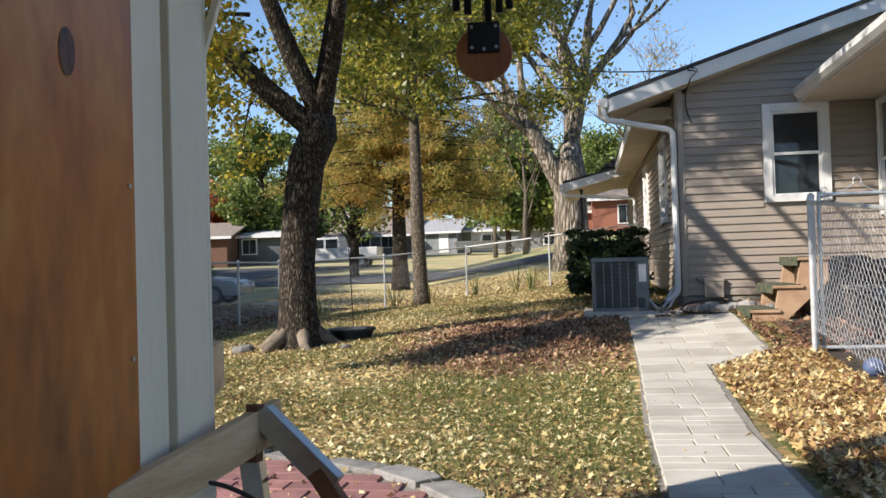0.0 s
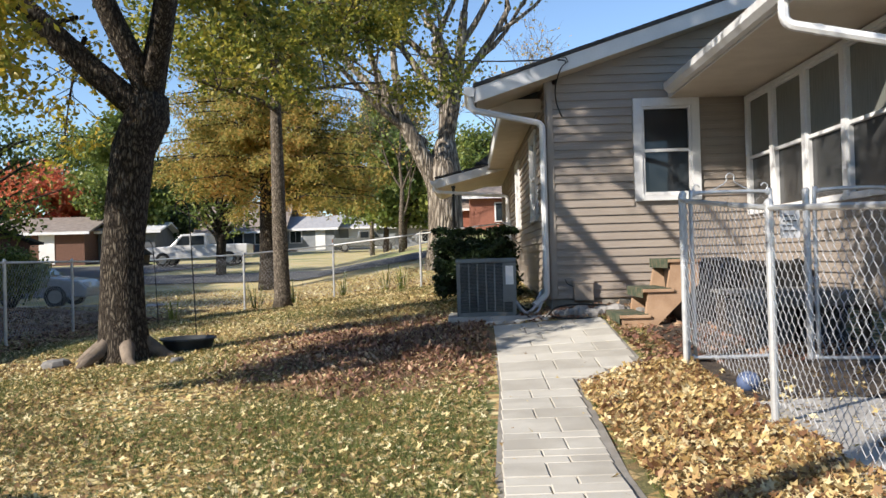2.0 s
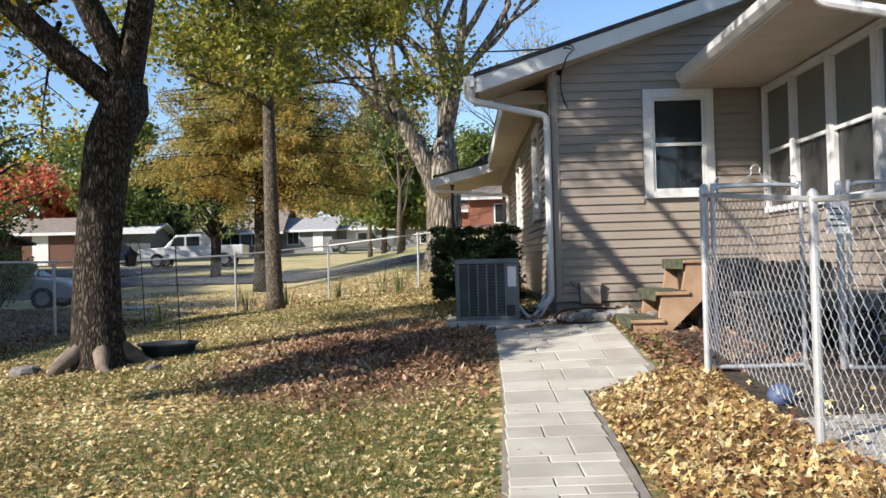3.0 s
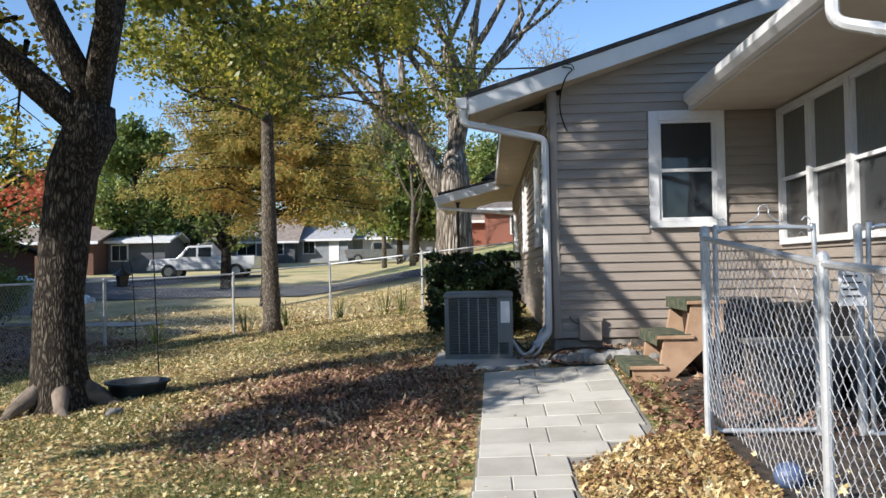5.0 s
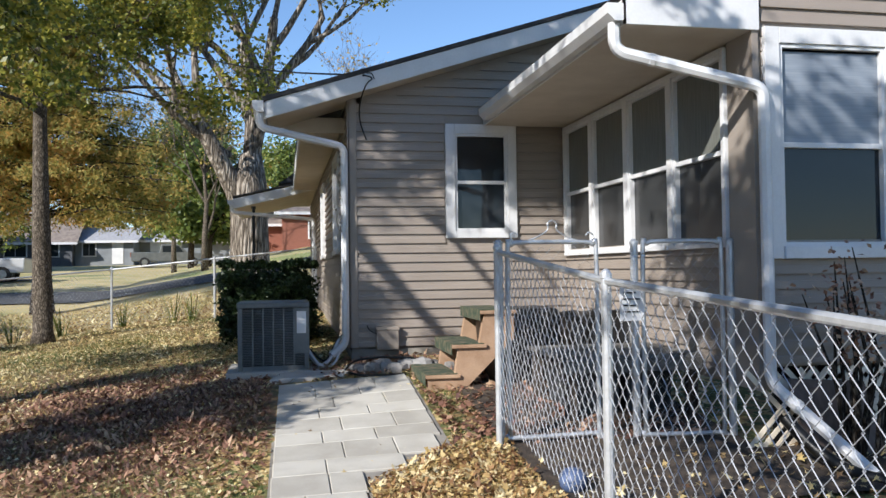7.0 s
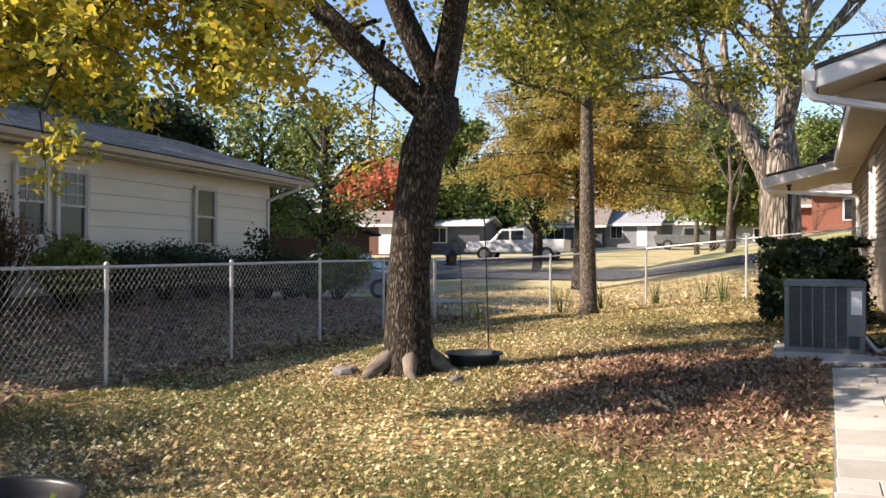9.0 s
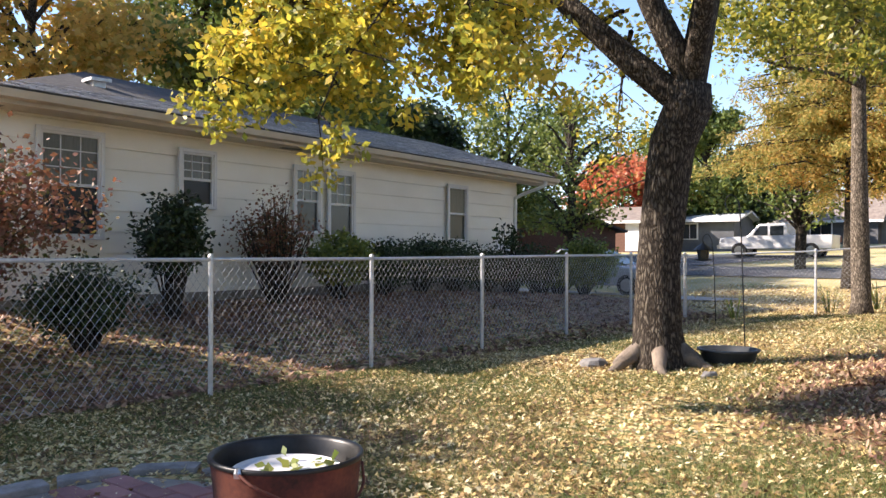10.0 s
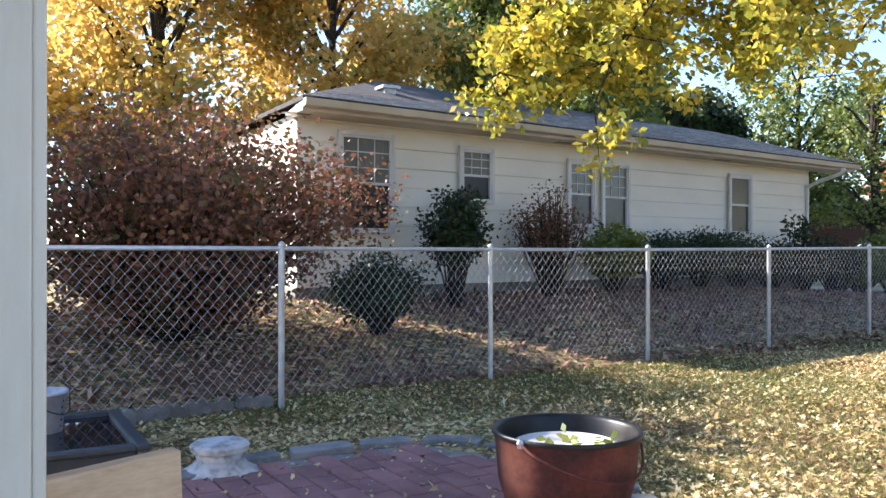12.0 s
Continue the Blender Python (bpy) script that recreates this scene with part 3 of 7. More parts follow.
# ---- porch wing ----
g = Sh()
g.prism([(0.50, 5.92, 3.60), (PX + 0.05, 5.92, 3.93), (PX + 0.05, 5.92, 3.97), (0.46, 5.92, 3.63)], (0, WY - 5.92, 0))
struct("roof_porch", g, M_SHINGLE, "dark shingle porch roof")
g = Sh()
g.box(0.52, 5.92, 3.42, PX, WY - 0.022, 3.44)
struct("soffit_porch", g, M_CREAM, "cream panelled porch soffit")
g = Sh()
g.box(0.50, 5.90, 3.42, 0.52, WY - 0.022, 3.60)
g.prism([(0.50, 5.90, 3.42), (PX + 0.02, 5.90, 3.42), (PX + 0.02, 5.90, 3.93), (0.50, 5.90, 3.60)], (0, 0.02, 0))
struct("trim_porch", g, M_WHITE, "white porch fascia")
gutter("gutter", 0.50, 5.90, WY - 0.3, 3.44, "white aluminium gutter along the porch eave")
downspout("downspout", [(0.46, 5.98, 3.44), (0.46, 5.98, 3.24), (PX + 0.02, 5.86, 2.98), (PX + 0.02, 5.86, 0.82), (PX + 0.30, 5.15, 0.30)], "white downspout at the porch corner")
g = Sh()
plain_wall(g, (PX, WY), (PX, 6.0), 0.75, 3.42, 0.15, [(WY - a + 0.08, WY - b - 0.08, 1.90, 3.32) for a, b in ((10.06, 9.16), (9.16, 8.2), (8.2, 7.24), (7.24, 6.3))])
struct("wall_porch", g, M_TRIM_TAUPE, "taupe porch wall")
siding(bpy.data.objects["wall_porch"], (PX, WY - 0.03), (PX, 6.1), 0.76, 1.80, (-1, 0))
ypw = [10.06, 9.16, 8.2, 7.24, 6.3]
for i in range(4):
    window("window_%d" % (4 + i), (PX - 0.0, ypw[i]), (PX - 0.0, ypw[i + 1]), 1.82, 3.40, (-1, 0), 0.52, 0.05, "white framed porch window with grey screened glass", M_CURTAIN, M_GLASS_SCREEN, frame_mat=M_WHITE, shift=0.02)
g = Sh()
g.box(PX - 0.03, 5.92, 0.75, PX + 0.02, 6.28, 3.42)
struct("trim_porch_corner", g, M_TRIM_TAUPE, "taupe corner board of the porch")

BY = 5.95
g = Sh()
plain_wall(g, (PX + 0.02, BY), (PX + 6, BY), 0.75, 4.2, 0.15, [(0.18, 1.04, 1.86, 3.28), (1.33, 2.19, 1.86, 3.28)])
struct("wall_bay", g, M_TRIM_TAUPE, "taupe wall behind its lapped siding")
siding(bpy.data.objects["wall_bay"], (PX + 0.05, BY), (PX + 6, BY), 0.93, 4.2, (0, -1), [(0.04, 2.6, 1.72, 3.46)])
window("window_8", (PX + 0.06, BY - 0.02), (PX + 1.20, BY - 0.02), 1.72, 3.45, (0, -1), 0.5, 0.12, "white double-hung window with a pale blind", M_BLIND, M_GLASS)
window("window_9", (PX + 1.21, BY - 0.02), (PX + 2.35, BY - 0.02), 1.72, 3.45, (0, -1), 0.5, 0.12, "white double-hung window with a pale blind", M_BLIND, M_GLASS)

# ---- neighbour's house ----
def nwx(y):
    return -12.95 - 0.11 * (y - 4.6)


NY0, NY1 = 3.9, 16.8
g = Sh()
g.hexa([(nwx(NY0), NY0, 1.03), (nwx(NY0) - 7, NY0, 1.03), (nwx(NY1) - 7, NY1, 1.03), (nwx(NY1), NY1, 1.03), (nwx(NY0), NY0, 3.45), (nwx(NY0) - 7, NY0, 3.45), (nwx(NY1) - 7, NY1, 3.45), (nwx(NY1), NY1, 3.45)])
house2 = thing("neighbour_house", (nwx(8), 8, 1.03), "long low cream ranch house with a grey shingle roof", "house")
part("wall", g, M_WHITE_SIDING, house2)
g = Sh()
for i in range(9):
    z = 1.03 + 0.29 * i
    g.hexa([(nwx(NY0) - 0.01, NY0, z + 0.018), (nwx(NY0) + 0.040, NY0, z + 0.018), (nwx(NY1) + 0.040, NY1, z + 0.018), (nwx(NY1) - 0.01, NY1, z + 0.018), (nwx(NY0) - 0.01, NY0, z + 0.29), (nwx(NY0) + 0.024, NY0, z + 0.29), (nwx(NY1) + 0.024, NY1, z + 0.29), (nwx(NY1) - 0.01, NY1, z + 0.29)])
part("siding_board", g, M_WHITE_SIDING, house2)
g = Sh()
g.hexa([(nwx(NY0) - 0.03, NY0, 0), (nwx(NY0) - 7, NY0, 0), (nwx(NY1) - 7, NY1, 0), (nwx(NY1) - 0.03, NY1, 0), (nwx(NY0) - 0.03, NY0, 1.03), (nwx(NY0) - 7, NY0, 1.03), (nwx(NY1) - 7, NY1, 1.03), (nwx(NY1) - 0.03, NY1, 1.03)])
part("foundation", g, M_FOUND, house2)
g = Sh()
r0, r1 = NY0 - 0.15, NY1 + 1.0
for z0, z1 in ((0, 0.06),):
    for sx, ex2 in ((0.65, -3.5), (-7.6, -3.5)):
        g.hexa([(nwx(r0) + sx, r0, 3.52 + z0), (nwx(r0) + ex2, r0 + 3.0, 4.75 + z0), (nwx(r1) + ex2, r1, 4.75 + z0), (nwx(r1) + sx, r1, 3.52 + z0), (nwx(r0) + sx, r0, 3.52 + z1), (nwx(r0) + ex2, r0 + 3.0, 4.75 + z1), (nwx(r1) + ex2, r1, 4.75 + z1), (nwx(r1) + sx, r1, 3.52 + z1)])
g.prism([(nwx(r0) + 0.65, r0, 3.52), (nwx(r0) - 3.5, r0 + 3.0, 4.75), (nwx(r0) - 7.6, r0, 3.52)], (0, 0, 0.06))
part("roof", g, M_SHINGLE, house2, "weathered grey shingle roof")
g = Sh()
rsn = random.Random(4)
ROWS = 26
for i in range(ROWS):
    t0, t1 = i / ROWS, (i + 1) / ROWS
    yy = r0 + 3.0 * t1 + (0.15 if i % 2 else 0)
    while yy < r1 - 0.05:
        w2 = min(0.31, r1 - yy)
        k = len(g.v)
        lift = 0.075 + rsn.uniform(0, 0.008)
        for t, dz in ((t0, lift), (t1, lift - 0.012)):
            for q in (yy + 0.006, yy + w2 - 0.006):
                g.v.append((nwx(q) + 0.66 + (-3.5 - 0.65) * t, q, 3.52 + 1.23 * t + dz))
        for q in (yy + 0.006, yy + w2 - 0.006):
            g.v.append((nwx(q) + 0.66 + (-3.5 - 0.65) * t0, q, 3.52 + 1.23 * t0 + 0.062))
        g.f += [(k, k + 1, k + 3, k + 2), (k + 4, k + 5, k + 1, k)]
        yy += 0.31
part("shingle", g, M_SHINGLE_GREY, house2, "grey and white weathered shingles", kind="stuff")
g = Sh()
g.hexa([(nwx(r0) + 0.64, r0, 3.38), (nwx(r0) - 0.02, r0, 3.40), (nwx(r1) - 0.02, r1, 3.40), (nwx(r1) + 0.64, r1, 3.38), (nwx(r0) + 0.64, r0, 3.51), (nwx(r0) - 0.02, r0, 3.43), (nwx(r1) - 0.02, r1, 3.43), (nwx(r1) + 0.64, r1, 3.51)])
part("eave", g, M_CREAM, house2)
for i, (y0, y1, z0, z1, gr) in enumerate([(4.5, 5.45, 1.80, 3.26, True), (6.65, 7.35, 2.30, 3.20, True), (9.0, 9.7, 1.95, 3.16, True), (9.85, 10.6, 1.90, 3.16, True), (13.65, 14.45, 1.88, 3.16, False)]):
    w = window("window", (nwx(y0) + 0.03, y0), (nwx(y1) + 0.03, y1), z0, z1, (1, 0), 0.5, 0.06, "", M_CURTAIN, M_GLASS_SCREEN, gr, M_WHITE, 0.07)
    w["kind"] = ""
    w.parent = house2
    w.matrix_parent_inverse = house2.matrix_basis.inverted()
    del w["kind"]
    del w["category"]

# ---- fences ----
def mesh_bay(w, h, step=0.088, r=0.0029, tall=0.05):
    """Woven wire: upright zigzag wires that hook one another."""
    s = Sh()
    nx, nz = int(w / (step * 0.5)), int(h / tall)
    sx, sz = w / nx, h / nz
    for i in range(nx):
        x = i * sx
        pts = [(x + (sx + 0.002 if (j + i) % 2 else -0.002), 0.003 * (1 if (j + i) % 2 else -1), j * sz) for j in range(nz + 1)]
        s.tube(pts, r, 3, False)
    return s


BAY_H = 1.22
bay_cache = {}


def fence_run(name, pts, label, zoff=0.06, rails=None, wire_r=0.0024):
    root = thing(name, (pts[0][0], pts[0][1], gz(*pts[0][:2])), label, "fence")
    zs = [r - 1.26 for r in rails] if rails else [gz(p[0], p[1]) + zoff for p in pts]
    for (x, y), z in zip(pts, zs):
        s = Sh()
        g0 = gz(x, y) - 0.1
        t = z + 1.27 - g0
        s.lathe((x, y, g0), [(0.026, 0), (0.026, t), (0.030, t + 0.005), (0.030, t + 0.025), (0.02, t + 0.04), (0.006, t + 0.05)], 10)
        part("post", s, M_GALV, root, smooth=False)
    for i in range(len(pts) - 1):
        a, b = Vector((pts[i][0], pts[i][1], zs[i])), Vector((pts[i + 1][0], pts[i + 1][1], zs[i + 1]))
        s = Sh()
        s.tube([a + Vector((0, 0, 1.26)), b + Vector((0, 0, 1.26))], 0.019, 8)
        part("top_rail", s, M_GALV, root)
        L = (b - a).length
        key = round(L, 1)
        if key not in bay_cache:
            bay_cache[key] = mesh_bay(key, BAY_H, r=wire_r).mesh("wire_mesh", M_WIRE)
        ob = new("wire_mesh", bay_cache[key])
        d = (b - a)
        sh = Matrix(((d.x / key, -d.y / L, 0, 0), (d.y / key, d.x / L, 0, 0), (d.z / key, 0, 1, 0), (0, 0, 0, 1)))
        # sheared along the slope so that the wires stay upright
        me = bay_cache[key].copy() if abs(d.z) > 0.03 else None
        if me:
            me.transform(sh)
            ob.data = me
            mloc = Matrix.Translation(a + Vector((0, 0, 0.05)))
        else:
            mloc = Matrix.Translation(a + Vector((0, 0, 0.05))) @ Matrix(((d.x / L * L / key, -d.y / L, 0, 0), (d.y / L * L / key, d.x / L, 0, 0), (0, 0, 1, 0), (0, 0, 0, 1)))
        ob.parent = root
        ob.matrix_parent_inverse = root.matrix_basis.inverted()
        ob.matrix_basis = mloc
        tagged(ob, "galvanised chain-link mesh", kind="stuff")
    return root


SIDE_FENCE = [(-8.2, -2.5), (-8.35, -0.15), (-8.62, 2.25), (-9.05, 4.6), (-9.28, 6.98), (-9.47, 9.37), (-9.57, 11.77), (-9.66, 14.16), (-9.75, 16.7)]
BACK_FENCE = [(-9.75, 16.75), (-7.5, 18.1), (-5.6, 19.4), (-3.4, 19.1), (-1.2, 18.8)]
YARD_FENCE = [(-0.37, 6.25), (-0.38, 4.17), (-0.38, 2.09), (-0.38, 0.02)]
fence_run("fence", SIDE_FENCE, "galvanised chain-link fence along the lawn", 0.07)
fence_run("fence", BACK_FENCE, "galvanised chain-link fence across the back of the lawn")
fence_run("fence", YARD_FENCE, "galvanised chain-link fence beside the paved path", rails=[1.80, 1.61, 1.50, 1.42])


# ---- trees ----
def leaf_cloud(centers, radii, count, size, material, name, parent, seed, flat=0.8, label="", squash=0.75, droop=0.0, elong=1.0):
    """Many small folded leaves round twig ends."""
    rs = np.random.RandomState(seed)
    c = np.array(centers)
    rr = np.array(radii)
    idx = rs.randint(0, len(c), count)
    d = rs.normal(size=(count, 3))
    d /= np.linalg.norm(d, axis=1)[:, None]
    rad = rs.uniform(0, 1, count) ** 0.45
    p = c[idx] + d * (rad * rr[idx])[:, None] * np.array([1, 1, squash])
    ax = rs.normal(size=(count, 3)) * np.array([1, 1, flat])
    ax[:, 2] -= droop
    ax /= np.linalg.norm(ax, axis=1)[:, None]
    sd2 = np.cross(ax, rs.normal(size=(count, 3)))
    sd2 /= np.linalg.norm(sd2, axis=1)[:, None] + 1e-6
    nn = np.cross(ax, sd2)
    s = size * rs.uniform(0.6, 1.25, count)[:, None]
    w = s * 0.32 / elong
    v = np.empty((count, 4, 3))
    v[:, 0] = p
    v[:, 1] = p + ax * s * 0.5 + sd2 * w + nn * s * 0.08
    v[:, 2] = p + ax * s
    v[:, 3] = p + ax * s * 0.5 - sd2 * w + nn * s * 0.08
    me = bpy.data.meshes.new(name)
    me.vertices.add(count * 4)
    me.vertices.foreach_set("co", v.reshape(-1))
    me.loops.add(count * 4)
    me.loops.foreach_set("vertex_index", np.arange(count * 4, dtype=np.int32))
    me.polygons.add(count)
    me.polygons.foreach_set("loop_start", np.arange(count, dtype=np.int32) * 4)
    me.polygons.foreach_set("loop_total", np.full(count, 4, dtype=np.int32))
    me.update(calc_edges=True)
    me.materials.append(material)
    ob = new(name, me)
    if parent:
        ob.parent = parent
        ob.matrix_parent_inverse = parent.matrix_basis.inverted()
    return tagged(ob, label, kind="stuff")


def grow(sh, p, d, r, length, depth, rs, tips, spread=0.6, up=0.15, n=6, kids=3, minr=0.006):
    """A limb with its twigs; notes where the twigs end."""
    k = 4
    pts, rad = [p], [r]
    q, dd = p.copy(), d.normalized()
    for i in range(k):
        dd = (dd + Vector((rs.uniform(-1, 1), rs.uniform(-1, 1), rs.uniform(-1, 1) + up)) * 0.16).normalized()
        q = q + dd * length / k
        pts.append(q.copy())
        rad.append(max(r * (1 - 0.55 * (i + 1) / k), minr * 0.6))
        if depth <= 2:
            tips.append((tuple(q), 0.25 + 0.22 * length))
    sh.tube(pts, rad, max(3, n), False, 0.0)
    if depth > 0:
        for i in range(kids):
            j = rs.randint(2, k) if i else k
            a = rs.uniform(0, 2 * math.pi)
            s = Vector((math.cos(a), math.sin(a), rs.uniform(-0.3, 0.5)))
            nd = (dd * (1 - spread * 0.5) + s * spread).normalized()
            grow(sh, pts[j], nd, max(rad[j] * 0.72, minr), length * rs.uniform(0.6, 0.8), depth - 1, rs, tips, spread, up, n - 1, kids, minr)


def tree(name, base, trunk, limbs, label, bark, leafmat, leaves, size, seed, depth=3, spread=0.6, up=0.15, cr=1.0, roots=False, trunk_n=14, elong=1.0, kids=3):
    """trunk: (x, y, z, r) points up the stem; limbs: (from index, direction, radius, length)."""
    rs = np.random.RandomState(seed)
    root = thing(name, base, label, "tree")
    sh = Sh()
    sh.tube([p[:3] for p in trunk], [p[3] for p in trunk], trunk_n, True, 0.12)
    tips = []
    for i, d, r, L in limbs:
        grow(sh, Vector(trunk[i][:3]) if not hasattr(i, "__len__") else Vector(i), Vector(d), r, L, depth, rs, tips, spread, up, 8, kids)
    part("trunk", sh, bark, root, smooth=True)
    if roots:
        s = Sh()
        for a in range(6):
            an = a * 1.05 + rs.uniform(-0.2, 0.2)
            R, L = trunk[0][3], rs.uniform(0.3, 0.7)
            c = Vector(base)
            dv = Vector((math.cos(an), math.sin(an), 0))
            pts = [c + dv * (R * 0.45) + Vector((0, 0, 0.30)), c + dv * (R + L * 0.25) + Vector((0, 0, 0.10)), c + dv * (R + L * 0.6) + Vector((0.05, 0.03, 0.03)), c + dv * (R + L) + Vector((0.06, 0.06, -0.06))]
            s.tube(pts, [R * 0.30, R * 0.18, R * 0.10, 0.015], 8)
        part("root", s, M_ROOT, root, "pale worn surface roots", smooth=True)
    if leaves:
        leaf_cloud([t[0] for t in tips], [t[1] * cr for t in tips], leaves, size, leafmat, "crown", root, seed + 5, elong=elong)
    return root, tips


# big ash in the lawn, forking twice
B = (-6.25, 8.45, gz(-6.25, 8.45) - 0.05)
ash_trunk = [(*B, 0.36), (B[0], B[1], B[2] + 0.15, 0.31), (B[0] - 0.02, B[1], B[2] + 0.5, 0.265), (B[0] - 0.02, B[1], B[2] + 1.2, 0.24), (B[0] + 0.05, B[1], B[2] + 1.9, 0.235), (B[0] + 0.15, B[1], B[2] + 2.5, 0.24), (B[0] + 0.32, B[1], B[2] + 2.9, 0.25), (B[0] + 0.36, B[1], B[2] + 3.15, 0.20)]
tree("ash_tree", B, ash_trunk, [
    (6, (-0.95, -0.1, 1.0), 0.17, 3.4), (7, (-0.30, -0.2, 1.2), 0.15, 3.6), (7, (0.35, 0.15, 1.2), 0.16, 3.6), (7, (0.5, -0.7, 1.0), 0.12, 3.2)],
    "large ash tree with furrowed grey bark and yellow-green autumn leaves", M_BARK, M_LEAF_GRN, 60000, 0.10, 11, depth=4, spread=0.62, up=0.12, cr=1.0, roots=True, elong=1.2)

# slim tree by the back fence
B2 = (-6.35, 17.0, gz(-6.35, 17.0) - 0.05)
def bough(x, y, z, a, L, rise, r):
    return ((x, y, z), (math.cos(a), math.sin(a), rise), r, L)


tree("slim_tree", B2, [(*B2, 0.25), (B2[0], B2[1], B2[2] + 0.3, 0.18), (B2[0] - 0.03, B2[1], B2[2] + 2.0, 0.155), (B2[0] - 0.05, B2[1], B2[2] + 4.5, 0.12), (B2[0] - 0.05, B2[1], B2[2] + 7, 0.08), (B2[0] + 0.1, B2[1], B2[2] + 9, 0.03)],
     [bough(B2[0], B2[1], 4.7 + 0.34 * i, i * 2.1 - 1.9, 2.3 - 0.06 * i, 0.25, 0.05) for i in range(15)],
     "slim tree with pale straight trunk by the chain-link fence", M_BARK_MID, M_LEAF_GRN, 34000, 0.12, 21, depth=3, spread=0.7, up=-0.05, cr=1.15)

# unseen tree added behind the shed to shade the pen by the porch
B4 = (-7.6, -2.4, gz(-7.6, -2.4))
tree("shade_tree", B4, [(B4[0], B4[1], B4[2] - 0.1, 0.2), (B4[0] + 0.1, B4[1], 1.6, 0.16), (B4[0] + 0.5, B4[1] + 0.4, 3.4, 0.13), (B4[0] + 1.3, B4[1] + 1.0, 4.6, 0.10)],
     [(3, (1.5, 1.0, 0.55), 0.08, 2.6), (3, (1.6, 1.3, 0.25), 0.07, 2.6), (3, (1.3, 1.5, 0.8), 0.06, 2.2), ((-5.2, -0.3, 5.4), (1.0, 0.5, 0.5), 0.05, 1.3), ((-5.2, -0.3, 5.3), (1.0, 0.3, -0.1), 0.05, 1.2)],
     "unseen leafy tree added behind the shed to shade the pen", M_BARK_MID, M_LEAF_GRN, 17000, 0.13, 27, depth=3, spread=0.6, up=0.05)

# golden cypress beyond the fence
def cypress(name, x, y, h, R, seed, m, label, count):
    z = gz(x, y)
    rs = np.random.RandomState(seed)
    root = thing(name, (x, y, z), label, "tree")
    s = Sh()
    s.tube([(x, y, z - 0.1), (x, y, z + 1), (x, y, z + h * 0.6), (x, y, z + h)], [0.4, 0.3, 0.16, 0.03], 10, True, 0.1)
    cs, rr = [], []
    for i in range(170):
        t = rs.uniform(0.29, 0.98)
        a = rs.uniform(0, 6.28)
        L = R * min(1.0, (1 - t) * 1.5 + 0.06) ** 0.75 * rs.uniform(0.62, 1.08)
        zz = z + h * t
        rise = rs.uniform(0.0, 0.5)
        b0, b1, b2 = Vector((x, y, zz)), Vector((x + math.cos(a) * L * 0.5, y + math.sin(a) * L * 0.5, zz + 0.15 + rise)), Vector((x + math.cos(a) * L, y + math.sin(a) * L, zz - 0.15 + rise))
        s.tube([b0, b1, b2], [0.05, 0.03, 0.01], 4, False)
        for k in range(9):
            u = 0.22 + 0.78 * k / 8
            q = b0.lerp(b1, u * 2) if u < 0.5 else b1.lerp(b2, u * 2 - 1)
            side = (0.16 + 0.34 * (1 - u)) * L * 0.4 * (1 if k % 2 else -1)
            e = q + Vector((-math.sin(a) * side, math.cos(a) * side, -0.14))
            s.tube([q, e], [0.012, 0.004], 3, False)
            for w in (e, q.lerp(e, 0.4)):
                cs.append(tuple(w - Vector((0, 0, rs.uniform(0, 0.25))))), rr.append(0.24 + 0.14 * (1 - t))
    part("trunk", s, M_BARK, root, smooth=True)
    leaf_cloud(cs, rr, count, 0.15, m, "crown", root, seed, 0.5, squash=0.85, droop=0.7, elong=2.0)
    return root


cypress("cypress_tree", -9.6, 29, 10.5, 4.9, 31, M_LEAF_CYP, "bald cypress turning rusty gold beyond the fence", 110000)

# tall half-bare maple behind the house
B3 = (-3.0, 27.5, gz(-3.0, 27.5))
b3 = Vector(B3)
tree("bare_maple_tree", B3, [(*(b3 + Vector((0, 0, -0.1))), 0.8), (*(b3 + Vector((0, 0, 1))), 0.62), (*(b3 + Vector((0, 0, 2.2))), 0.58), (*(b3 + Vector((0, 0, 3.4))), 0.6), (*(b3 + Vector((0.1, 0, 4.4))), 0.34)],
     [(2, (-0.42, 0, 1.2), 0.42, 4.6), (3, (0.0, 0.2, 1.3), 0.36, 4.6), (4, (0.30, -0.2, 1.0), 0.30, 4.4), ((-3.1, 27.5, 6.6), (0.9, -0.1, 0.8), 0.20, 4.4), ((-3.6, 27.5, 5.4), (-0.9, -0.5, 0.5), 0.16, 4.2)],
     "tall half-bare maple with pale peeling bark behind the house", M_BARK_PALE, M_LEAF_GRN, 26000, 0.17, 41, depth=4, spread=0.5, up=0.3, cr=0.9)


